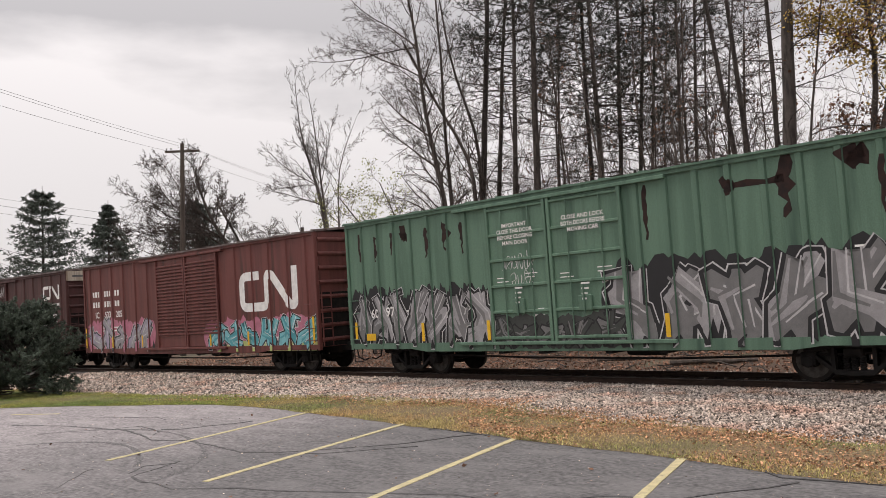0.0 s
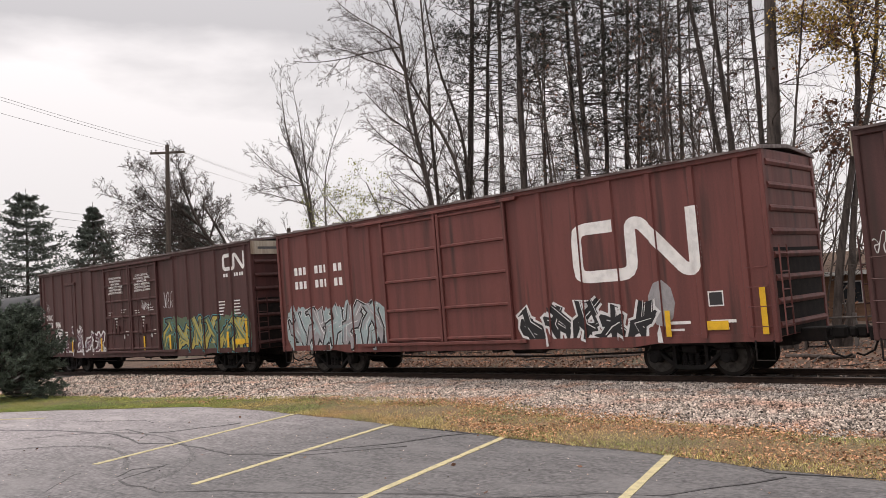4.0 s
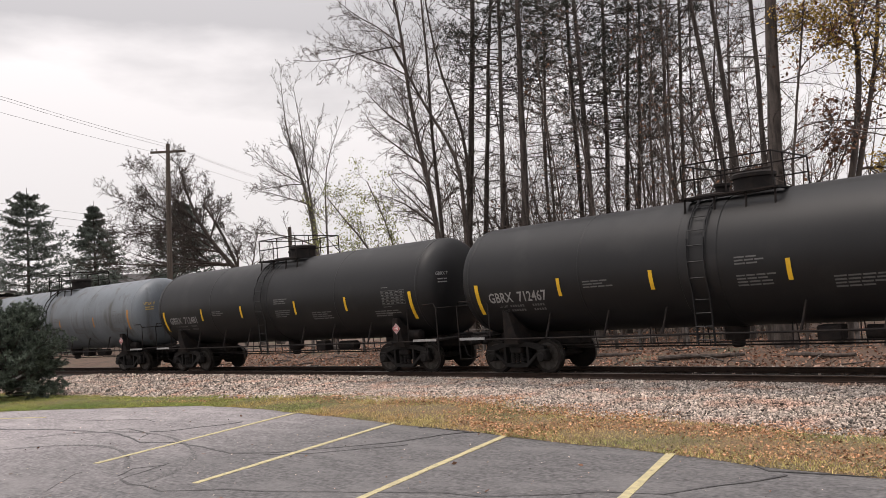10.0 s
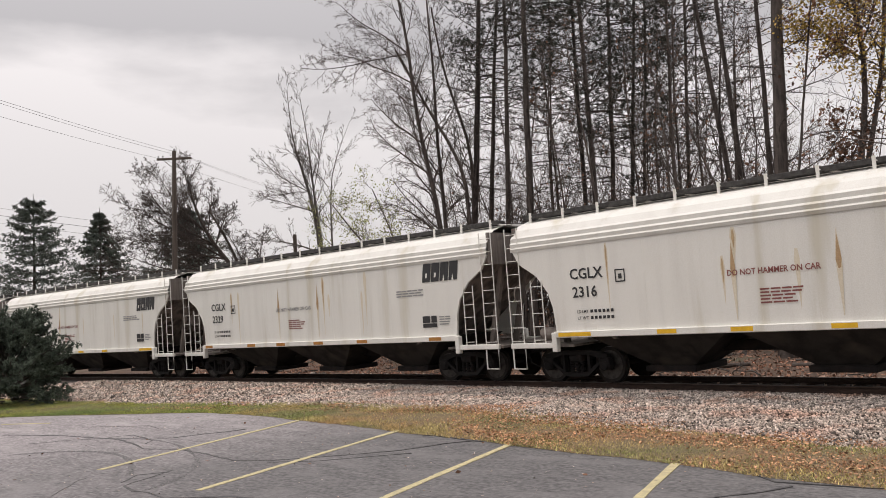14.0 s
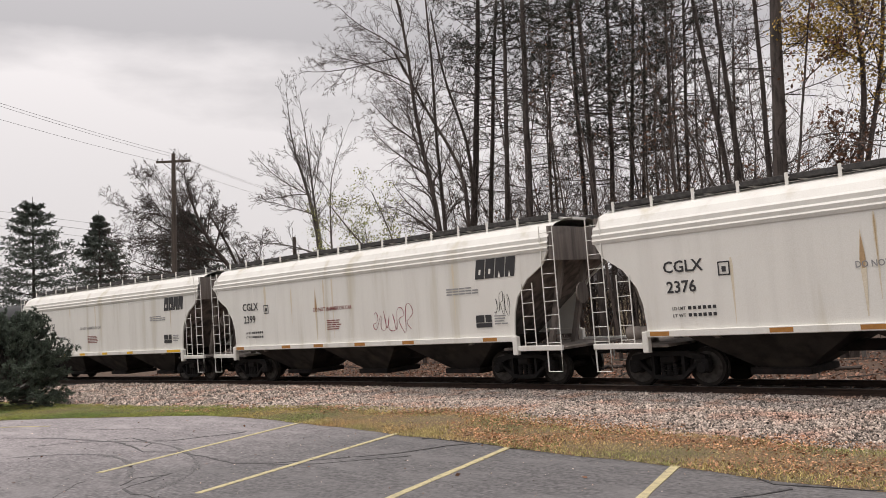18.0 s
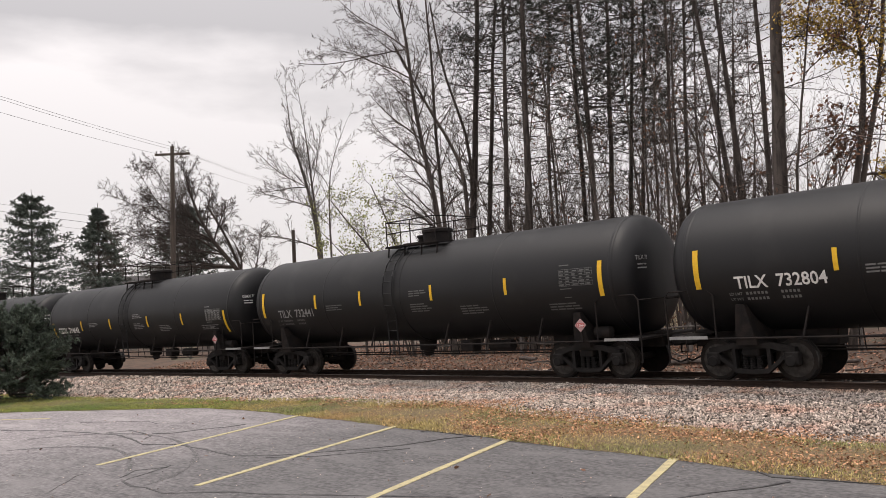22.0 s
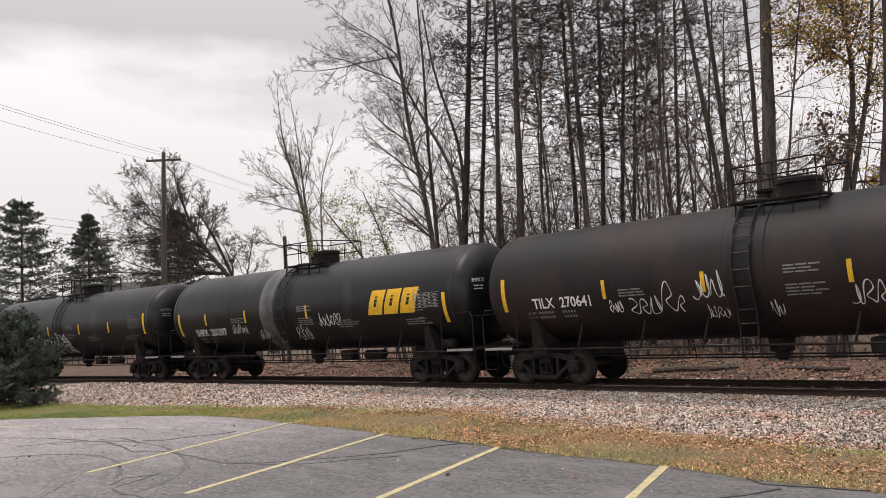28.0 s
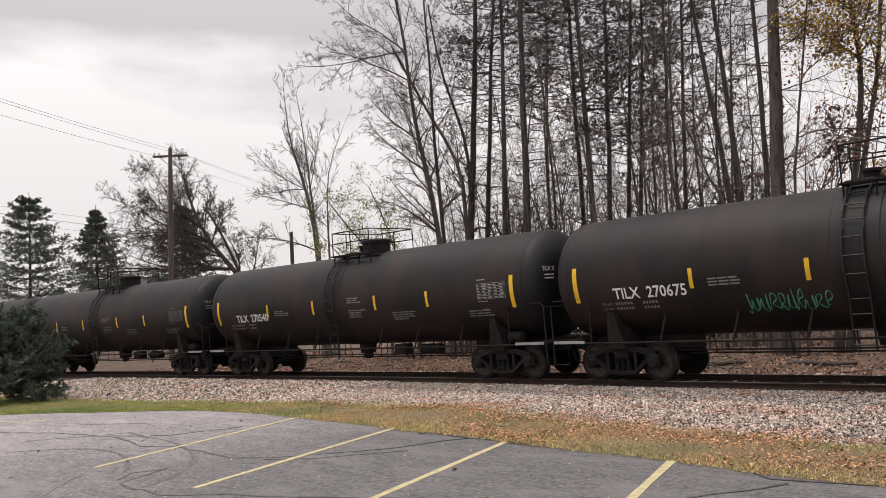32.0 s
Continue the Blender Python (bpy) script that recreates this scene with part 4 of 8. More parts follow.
def boxcar(name, label, centre, half, paint_mat, door, door_style, end_band=False, roof_mat=None, post_step=0.98, first=0.18):
    """A boxcar with outside posts. door: left, middle and right edge of its pair of doors."""
    car = thing(name, label, "boxcar", "freight train")
    CARS.append((car, centre))
    bottom, eave, peak = 0.80, 4.93, 5.06
    d0, dm, d1 = door
    # near and far side panels, roof, ends, floor and sills
    for sy in (-1, 1):
        y0, y1 = sorted((sy * PANEL_Y, sy * (PANEL_Y - 0.06)))
        part("side_panel", Shape().box(-half, half, y0, y1, bottom + 0.16, eave - 0.1), paint_mat, car)
        part("top_chord", Shape().cbox(-half, half, *sorted((sy * (PANEL_Y + 0.07), sy * (PANEL_Y - 0.04))), eave - 0.13, eave, 0.015), paint_mat, car)
        s = Shape()
        lo = [(-half, bottom + 0.02), (-half + 2.9, bottom + 0.02), (-half + 3.5, bottom - 0.06), (half - 3.5, bottom - 0.06), (half - 2.9, bottom + 0.02), (half, bottom + 0.02), (half, bottom + 0.2), (-half, bottom + 0.2)]
        s.wall(lo, *sorted((sy * (PANEL_Y + 0.03), sy * (PANEL_Y - 0.05))))
        part("side_sill", s, paint_mat, car)
    h2 = half + 0.05
    sec = [(-1.6, eave - 0.02), (0, peak - 0.02), (1.6, eave - 0.02), (1.6, eave + 0.03), (0, peak + 0.03), (-1.6, eave + 0.03)]
    roof = Shape().rings([[(x, y, z) for y, z in sec] for x in (-h2, h2)])
    part("roof", roof, roof_mat or ROOF_GREY, car, "weathered ribbed steel roof")
    rib = shared("roof_rib_" + (roof_mat or ROOF_GREY).name, lambda: Shape().rings([[(x, y, z + d) for y, z, d in ((-1.58, eave + 0.03, 0.0), (0, peak + 0.03, 0.0), (1.58, eave + 0.03, 0.0), (1.58, eave + 0.03, 0.035), (0, peak + 0.03, 0.035), (-1.58, eave + 0.03, 0.035))] for x in (-0.03, 0.03)]), roof_mat or ROOF_GREY)
    for i in range(17):
        part("roof_rib", rib, [], car, at=(-half + 2 * half * i / 16, 0, 0))
    for sx in (-1, 1):
        e = Shape().box(*sorted((sx * half, sx * (half - 0.06))), -PANEL_Y, PANEL_Y, bottom + 0.1, eave)
        rib_me = shared("end_rib_" + paint_mat.name, lambda: Shape().tube([(0, -1.36, 0), (0, 1.36, 0)], 0.085, 8), paint_mat)
        for i in range(8):
            part("end_rib", rib_me, [], car, at=(sx * (half - 0.02), 0, bottom + 0.35 + i * 0.5))
        for sy in (-1, 1):
            e.cbox(*sorted((sx * (half + 0.03), sx * (half - 0.08))), *sorted((sy * (PANEL_Y + 0.06), sy * (PANEL_Y - 0.1))), bottom, eave, 0.02)
        part("end_wall", e, paint_mat, car)
        # darker sheet over the lower half of the end wall
        part("end_grime", Shape().box(*sorted((sx * (half + 0.012), sx * (half + 0.002))), -1.35, 1.35, bottom + 0.12, bottom + 2.0), UNDER, car, "dark lower end sheet")
        if end_band:
            part("end_band", Shape().box(*sorted((sx * (half + 0.075), sx * (half + 0.05))), -1.5, 1.5, eave - 0.5, eave + 0.0), CREAM, car, "cream-painted warning band")
            bars("warning_lettering", [(-1.2, 4.62, 1.5, 0.09)], DIM_MARK, car, lambda a, b, sx=sx: (sx * (half + 0.08), a * sx, b))
        s = Shape().cbox(*sorted((sx * (half - 0.3), sx * (half + 0.55))), -0.25, 0.25, 0.70, 1.0, 0.02)
        part("draft_gear", s, UNDER, car)
        coupler(car, sx * (half + 0.62), sx)
        for sy in (-1, 1):
            st = Shape().tube([(sx * (half - 0.1), sy * 1.5, bottom + 0.05), (sx * (half - 0.1), sy * 1.5, 0.42), (sx * (half - 0.5), sy * 1.5, 0.42), (sx * (half - 0.5), sy * 1.5, bottom + 0.05)], 0.022, 6)
            part("step", st, UNDER, car)
        # grab irons and an end ladder
        for i in range(4):
            z = 1.15 + i * 0.42
            part("grab_iron", Shape().tube([(sx * (half - 0.08), -1.56, z), (sx * (half - 0.08), -1.64, z), (sx * (half - 0.52), -1.64, z), (sx * (half - 0.52), -1.56, z)], 0.012, 5), paint_mat, car)
        part("ladder", shared("box_ladder_" + paint_mat.name, lambda: ladder_shape(1.9, 0.42, 5), paint_mat), [], car, at=pose(sx * (half + 0.16), -1.2, 0.95, 0, 0, 90))
    part("centre_sill", Shape().box(-half + 0.2, half - 0.2, -0.28, 0.28, 0.62, 1.0).box(-half + 0.1, half - 0.1, -1.44, 1.44, 0.92, 1.02), UNDER, car)
    for x in (-2.6, -1.2, 0.9, 2.4):
        part("cross_bearer", Shape().box(x - 0.1, x + 0.1, -1.4, 1.4, 0.66, 0.95), UNDER, car)
    part("air_reservoir", Shape().lathe([(-0.55, 0.0), (-0.5, 0.16), (0.5, 0.16), (0.55, 0.0)], 14, "x", (1.6, -0.75, 0.72)), UNDER, car)
    part("brake_pipe", Shape().tube([(-half + 1, -0.9, 0.66), (-2, -0.95, 0.52), (2.5, -0.95, 0.5), (half - 1, -0.9, 0.64)], 0.03, 6), UNDER, car)
    for x in (-6.5, 6.5):
        truck(car, x)
    # posts of the near and far side
    steps, cuts = [], []
    xs = [half - first - i * post_step for i in range(40)]
    left = [-q for q in xs if -q < d0 - 0.25]
    right = [q for q in xs if q > d1 + 0.25]
    posts = sorted(left + right)

    def post():
        s = Shape()
        w, y = POST_W / 2, PANEL_Y
        s.hexa([(-w, -y - POST_D, bottom + 0.12), (w, -y - POST_D, bottom + 0.12), (w + 0.03, -y, bottom + 0.12), (-w - 0.03, -y, bottom + 0.12),
                (-w, -y - POST_D, eave - 0.12), (w, -y - POST_D, eave - 0.12), (w + 0.03, -y, eave - 0.12), (-w - 0.03, -y, eave - 0.12)])
        return s
    me = shared("post_" + paint_mat.name, post, paint_mat)
    for x in posts:
        part("side_post", me, [], car, at=(x, 0, 0))
        part("side_post", me, [], car, at=pose(x, 0, 0, 0, 0, 180))
        cuts.append((x - POST_W / 2 - 0.015, x + POST_W / 2 + 0.015))
    # doors
    for a, b in ((d0, dm), (dm, d1)):
        y = -PANEL_Y
        dr = Shape().cbox(a + 0.03, b - 0.03, y - 0.045, y - 0.005, bottom + 0.22, eave - 0.2, 0.01)
        d_ob = part("door", dr, paint_mat, car)
        w = (b - a) / 2 - 0.06
        if door_style == "ribbed":
            n, h = 22, 0.05
        else:
            n, h = (6 if door_style == "plug" else 5), 0.05
        for i in range(n):
            z = bottom + 0.3 + (eave - bottom - 0.6) * i / (n - 1) if door_style != "ribbed" else bottom + 0.75 + (eave - bottom - 1.25) * i / (n - 1)
            me = shared("door_rib_%s_%.2f" % (paint_mat.name, w), lambda: Shape().hexa([(-w, y - 0.10, -h * 0.5), (w, y - 0.10, -h * 0.5), (w, y - 0.04, -h), (-w, y - 0.04, -h), (-w, y - 0.10, h * 0.5), (w, y - 0.10, h * 0.5), (w, y - 0.04, h), (-w, y - 0.04, h)]), paint_mat)
            part("door_rib", me, [], d_ob, at=((a + b) / 2, 0, z))
        for x in (a + 0.07, b - 0.07):
            part("door_post", Shape().cbox(x - 0.05, x + 0.05, y - 0.115, y - 0.03, bottom + 0.2, eave - 0.18, 0.012), paint_mat, d_ob)
        if door_style == "plug":
            for q in (0.28, 0.72):
                x = a + (b - a) * q
                part("lock_rod", Shape().tube([(x, y - 0.1, bottom + 0.3), (x, y - 0.1, eave - 0.3)], 0.018, 6), paint_mat, d_ob)
            part("door_gear", Shape().cbox(a + 0.85, a + 1.25, y - 0.13, y - 0.05, 1.75, 2.15, 0.02).tube([(a + 1.05, y - 0.16, 1.7), (a + 1.05, y - 0.16, 2.4)], 0.025, 6), paint_mat, d_ob)
    for z in (bottom + 0.16, eave - 0.16):
        part("door_track", Shape().cbox(d0 - 1.2, d1 + (0.4 if door_style != "plug" else 1.2), -PANEL_Y - 0.14, -PANEL_Y - 0.01, z - 0.045, z + 0.045, 0.01), paint_mat, car)
    x = -half
    for a, b in sorted(cuts + [(d0, d1)]):
        steps.append((x, a, -PANEL_Y))
        steps.append((a, b, -PANEL_Y - (0.052 if (a, b) == (d0, d1) else POST_D + 0.002)))
        x = b
    steps.append((x, half, -PANEL_Y))
    return car, posts, steps


def emblem(car, steps, x, z, w, h, t):
    side_paint("ribbon_emblem", ribbon_emblem(x, z, w, h, t), [WHITE], car, steps, "white ribbon emblem")


DULL_G = paint("graffiti_dull_grey", (0.17, 0.168, 0.17))
SOOT_G = paint("graffiti_soot", (0.045, 0.05, 0.046))
GREY_G = paint("graffiti_grey", (0.33, 0.32, 0.33))
SILVER_G = paint("graffiti_silver", (0.50, 0.49, 0.50))
BLACK_G = paint("graffiti_black", (0.012, 0.012, 0.014))
WHITE_G = paint("graffiti_white", (0.70, 0.70, 0.70))
PINK_G = paint("graffiti_pink", (0.48, 0.17, 0.24))
TEAL_G = paint("graffiti_teal", (0.07, 0.33, 0.38))
CYAN_G = paint("graffiti_cyan", (0.20, 0.50, 0.55))
LIME_G = paint("graffiti_lime", (0.48, 0.56, 0.20))
YELLOW_G = paint("graffiti_yellow", (0.46, 0.38, 0.09))
OLIVE_G = paint("graffiti_olive", (0.10, 0.15, 0.09))
ICE_G = paint("graffiti_ice_blue", (0.34, 0.43, 0.44))
TAN_G = paint("graffiti_tan", (0.44, 0.33, 0.17))
LILAC_G = paint("graffiti_lilac", (0.36, 0.32, 0.42))
MAROON_G = paint("graffiti_maroon", (0.10, 0.03, 0.05))


def side_marks(car, half, posts, seed, small=WHITE, upper=True):
    """Small stencilled data near the ends of a boxcar side."""
    p = onto_side(-PANEL_Y - 0.006)
    r = random.Random(seed)
    right = [q for q in posts if q > 0]
    for i in range(2):
        a, b = right[-3 + i] + 0.12, right[-2 + i] - 0.12
        bars("data_stencil", [(a + 0.02, 2.75 - k * 0.12, (b - a) * r.uniform(0.35, 0.6), 0.045) for k in range(5 if upper else 0)] + [(a + 0.05, 1.25, (b - a) * 0.7, 0.07), (a + 0.05, 1.1, (b - a) * 0.5, 0.05)], small, car, p)
    a = right[-2] + 0.15
    bars("data_panel", [(a, 1.62, 0.36, 0.34)], small, car, p)
    bars("data_panel_face", [(a + 0.03, 1.65, 0.30, 0.28)], DARK_MARK, car, onto_side(-PANEL_Y - 0.009))
    lf = [q for q in posts if q < 0]
    bars("load_stencil", [(lf[1] + 0.1, 1.95, 0.55, 0.06), (lf[1] + 0.1, 1.80, 0.55, 0.06), (lf[2] + 0.1, 1.95, 0.5, 0.06), (lf[2] + 0.1, 1.80, 0.5, 0.06)], small, car, p)


def door_marks(car, door, seed, mat):
    """Small stencils and notices low on a pair of plug doors."""
    p, r = onto_side(-PANEL_Y - 0.05), random.Random(seed)
    d0, dm, d1 = door
    for a, b in ((d0, dm), (dm, d1)):
        bars("small_stencil", [(a + 0.3, 2.72 - k * 0.1, r.uniform(0.25, 0.45), 0.026) for k in range(3)], mat, car, p)
        bars("small_stencil", [(b - 0.85, 2.80 - k * 0.1, r.uniform(0.3, 0.5), 0.026) for k in range(2)], mat, car, p)
        bars("lever_notice", [(a + 0.98, 2.42 - k * 0.13, 0.26 - k * 0.04, 0.045) for k in range(4)], mat, car, onto_side(-PANEL_Y - 0.135))
        bars("notice_plate", [(a + 1.5, 1.55, 0.14, 0.16)], mat, car, p)
        bars("small_stencil", [(b - 0.5, 1.85 - k * 0.08, 0.2, 0.024) for k in range(3)], mat, car, p)


def side_hatch(car, x, mat):
    """A narrow grain door's outline and its short track."""
    part("hatch_panel", Shape().cbox(x, x + 0.9, -PANEL_Y - 0.03, -PANEL_Y, 1.1, 4.2, 0.008), mat, car)
    part("hatch_track", Shape().cbox(x - 0.05, x + 0.95, -PANEL_Y - 0.09, -PANEL_Y, 4.22, 4.34, 0.01), mat, car)


def door_words(car, door, lines, z, h, mat, second=None):
    p = onto_side(-PANEL_Y - 0.126)
    d0, dm, d1 = door
    for a, b, words in ((d0, dm, lines), (dm, d1, second or lines)):
        for i, w in enumerate(words):
            wid = min((b - a) * 0.58, letters(w)[2] * h)
            lettering("door_notice", w, (a + b) / 2 - wid / 2, z - i * h * 1.45, h, mat, car, p, wid)


# green boxcar
door = (-2.77, -0.61, 1.69)
car, posts, steps = boxcar("boxcar", "green plug-door boxcar with rust patches and silver graffiti", -13.06, 9.0, BOX_GREEN, door, "plug", roof_mat=BOX_GREEN, post_step=0.78, first=0.72)
side_paint("graffiti", graffiti(-8.8, -2.9, 0.86, 2.75, 7, 5, cloud=0), [BLACK_G, BLACK_G, DULL_G, GREY_G, SILVER_G], car, steps, "silver and black block graffiti")
side_paint("graffiti", graffiti(1.2, 8.9, 0.84, 3.0, 6, 8, cloud=0, stroke=0.24), [BLACK_G, BLACK_G, DULL_G, GREY_G, SILVER_G], car, steps, "large silver and black block graffiti")
side_paint("graffiti", graffiti(-2.9, 1.5, 0.82, 1.75, 5, 15, cloud=0), [SOOT_G, BLACK_G, SOOT_G, DULL_G, SOOT_G], car, steps, "sooty black and grey spray over the doors")
r = random.Random(4)
# peeled paint: ragged upright patches and a level scar
for x, z, w, h in ((-8.3, 4.1, 0.16, 0.9), (-7.55, 4.0, 0.20, 0.8), (-6.75, 4.1, 0.14, 0.7), (-6.2, 4.3, 0.5, 0.25), (-5.2, 4.0, 0.20, 0.9), (-4.4, 4.1, 0.34, 0.8), (-3.75, 4.0, 0.16, 0.9), (2.28, 4.0, 0.13, 1.3), (4.35, 4.3, 0.30, 0.35), (5.6, 4.15, 0.34, 1.3), (7.0, 4.5, 0.6, 0.24), (7.5, 3.9, 0.16, 1.2), (8.4, 4.2, 0.3, 0.7)):
    n = 9
    pts = [(x + r.uniform(-0.2, 0.2) * w, z + h * (0.5 - k / (n - 1))) for k in range(n)]
    band = stroke_band(pts, [w * (r.uniform(0.45, 1.15) if k < 6 else r.uniform(0.15, 0.6)) for k in range(n)])
    side_paint("rust_patch", [(0, 0, q) for q in band], [RUST], car, steps, "patch of bare dark rust")
side_paint("rust_patch", [(0, 0, q) for q in stroke_band([(4.4, 4.32), (4.8, 4.34), (5.2, 4.30), (5.6, 4.33)], [0.10, 0.16, 0.10, 0.2])], [RUST], car, steps, "level scar of bare dark rust")
door_words(car, door, ["IMPORTANT", "CLOSE THIS DOOR", "BEFORE CLOSING", "MAIN DOOR"], 4.1, 0.11, WHITE, ["CLOSE AND LOCK", "BOTH DOORS BEFORE", "MOVING CAR"])
for tag in (scribble(-2.3, 2.95, 1.2, 0.4, 3), scribble(-2.0, 2.5, 0.9, 0.45, 4)):
    side_paint("paint_tag", tag, [WHITE_G], car, steps, "white scrawled tag")
for x in (-8.75, -5.6, -2.95, 2.6, 7.5):
    reflector(car, x, 1.05 if x > -8 else 1.15, 0.12, 0.55, onto_side(-PANEL_Y - POST_D - 0.012))
bars("notice_plate", [(-8.2, 1.1, 0.45, 0.22), (8.1, 1.1, 0.7, 0.2)], YELLOW, car, onto_side(-PANEL_Y - 0.05))
lettering("reporting_mark", "60", -7.93, 1.82, 0.28, WHITE, car, onto_side(-PANEL_Y - 0.045))
lettering("reporting_mark", "97", -7.2, 1.85, 0.3, WHITE, car, onto_side(-PANEL_Y - 0.045))
side_marks(car, 9.0, posts, 2)
door_marks(car, door, 8, WHITE)

# red boxcar with ribbed doors
door = (-1.92, 0.40, 2.79)
car, posts, steps = boxcar("boxcar", "oxide-red boxcar with ribbed doors and pastel graffiti", -32.58, 8.71, BOX_RED, door, "ribbed", post_step=1.07, first=0.57)
emblem(car, steps, 4.13, 2.28, 3.53, 1.5, 0.33)
side_paint("graffiti", graffiti(-8.3, -2.4, 0.84, 2.35, 5, 11, cloud=0), [PINK_G, BLACK_G, GREY_G, LILAC_G, WHITE_G], car, steps, "grey and pink block graffiti")
side_paint("graffiti", graffiti(1.9, 8.6, 0.84, 2.1, 6, 12, cloud=0, stroke=0.25) + [(1.6, 5, [(2.5, 0.80), (8.6, 0.80), (8.62, 1.22), (6.4, 1.1), (4.2, 1.2), (2.9, 1.0)])], [PINK_G, BLACK_G, CYAN_G, TEAL_G, WHITE_G, LIME_G], car, steps, "teal, pink and lime block graffiti")
p = onto_side(-PANEL_Y - 0.006)
for k, x in enumerate((-8.0, -6.87, -5.86)):
    for j in range(2):
        bars("owner_lettering", [(x + 0.12 + q * 0.25, 3.43 - j * 0.48, 0.17, 0.26) for q in range(2 if x > -6.5 else 3)], WHITE, car, p)
for k, (x, w) in enumerate(((-7.79, "IC"), (-6.86, "533"), (-5.80, "205"))):
    lettering("reporting_mark", w, x + 0.12, 2.45, 0.29, WHITE, car, p)
for x in (-8.6, -6.0, -3.3, 2.05, 4.6, 8.45):
    reflector(car, x, 1.05, 0.11, 0.5 if abs(x) < 8 else 0.95, onto_side(-PANEL_Y - POST_D - 0.02))
side_marks(car, 8.71, posts, 3, upper=False)

# brown boxcars with plug doors, cream band on the ends
door = (-2.30, -0.15, 2.25)
car, posts, steps = boxcar("boxcar", "brown plug-door boxcar with a cream end band and small graffiti", -51.9, 8.68, BOX_BROWN, door, "plug", True, first=0.6)
emblem(car, steps, 6.2, 3.55, 1.75, 0.72, 0.16)
bars("web_lettering", [(6.22 + q * 0.2, 3.22, 0.13, 0.15) for q in range(3)] + [(7.12 + q * 0.17, 3.22, 0.11, 0.15) for q in range(5)], WHITE, car, p)
side_paint("graffiti", graffiti(-8.2, -2.4, 0.86, 2.1, 6, 21, cloud=0, stroke=0.25), [TAN_G, BLACK_G, GREY_G, ICE_G, WHITE_G], car, steps, "pale blue and tan graffiti")
side_paint("graffiti", graffiti(2.9, 7.0, 0.86, 2.0, 5, 22, cloud=0), [MAROON_G, BLACK_G, GREY_G, TAN_G, SILVER_G], car, steps, "tan and grey graffiti")
for tag in (scribble(0.3, 4.05, 1.6, 0.5, 31, 0.045), scribble(-8.6, 2.5, 0.5, 0.4, 32), scribble(6.3, 2.55, 0.6, 0.5, 33)):
    side_paint("paint_tag", tag, [WHITE_G], car, steps, "white scrawled tag")
door_words(car, door, ["CLOSE AND LOCK", "BOTH DOORS BEFORE", "MOVING CAR"], 4.12, 0.105, WHITE)
for x, w in ((-7.88, "DW"), (-6.93, "C")):
    lettering("reporting_mark", w, x, 2.75, 0.26, CREAM_MARK, car, p)
for x, w in ((-7.88, "793"), (-6.95, "325")):
    lettering("reporting_mark", w, x, 2.28, 0.26, CREAM_MARK, car, p)
for x in (-5.6, -3.1, 3.4, 8.4):
    reflector(car, x, 1.05, 0.11, 0.45, onto_side(-PANEL_Y - POST_D - 0.02))
bars("notice_plate", [(-7.5, 1.15, 0.42, 0.2)], YELLOW, car, onto_side(-PANEL_Y - 0.05))
side_marks(car, 8.68, posts, 4)
door_marks(car, door, 7, WHITE)
side_hatch(car, -5.95, BOX_BROWN)

# red boxcar with plain doors
door = (-3.30, -0.85, 1.75)
car, posts, steps = boxcar("boxcar", "oxide-red boxcar with plain doors and black-and-white graffiti", -71.3, 8.75, BOX_RED, door, "plain", post_step=1.07, first=0.57)
emblem(car, steps, 3.75, 2.35, 3.45, 1.5, 0.30)
side_paint("graffiti", graffiti(-8.4, -3.5, 0.86, 2.35, 5, 41, cloud=0), [ICE_G, BLACK_G, GREY_G, ICE_G, WHITE_G], car, steps, "silver and pale blue graffiti")
side_paint("graffiti", graffiti(1.9, 6.0, 0.84, 2.0, 5, 42), [BLACK_G, WHITE_G, BLACK_G, BLACK_G, WHITE_G], car, steps, "black graffiti with white edges")
for x in (-8.0, -6.87, -5.86):
    for j in range(2):
        bars("owner_lettering", [(x + 0.12 + q * 0.25, 3.43 - j * 0.48, 0.17, 0.26) for q in range(2 if x > -6.5 else 3)], WHITE, car, p)
side_paint("paint_patch", [(0, 0, [(6.1 + 0.35 * math.cos(t), 1.75 + 0.55 * math.sin(t)) for t in [2 * math.pi * k / 9 for k in range(9)]])], [GREY_G], car, steps, "pale overpainted patch")
for x in (6.2, 8.45):
    reflector(car, x, 0.98, 0.13, 0.6 if x < 8 else 1.0, onto_side(-PANEL_Y - POST_D - 0.02))
bars("notice_plate", [(7.2, 1.1, 0.5, 0.2)], YELLOW, car, onto_side(-PANEL_Y - 0.05))
side_marks(car, 8.75, posts, 5, upper=False)

door = (-2.2, 0.05, 2.3)
car, posts, steps = boxcar("boxcar", "dark brown plug-door boxcar with white and green graffiti", -90.5, 8.70, BOX_BROWN, door, "plug", True, first=0.37)
emblem(car, steps, 6.88, 3.93, 1.47, 0.65, 0.14)
bars("web_lettering", [(6.9, 3.7, 0.13 , 0.13), (7.06, 3.7, 0.13, 0.13), (7.22, 3.7, 0.13, 0.13), (7.6, 3.7, 0.1, 0.13), (7.74, 3.7, 0.1, 0.13), (7.92, 3.7, 0.1, 0.13), (8.06, 3.7, 0.1, 0.13)], WHITE, car, p)
side_paint("graffiti", graffiti(-7.6, -2.5, 0.86, 2.15, 5, 51), [GREY_G, WHITE_G, MAROON_G, GREY_G, WHITE_G], car, steps, "white outline graffiti")
side_paint("graffiti", graffiti(2.5, 8.3, 0.86, 2.35, 6, 52, cloud=0), [OLIVE_G, BLACK_G, YELLOW_G, OLIVE_G, TEAL_G], car, steps, "yellow and green graffiti")
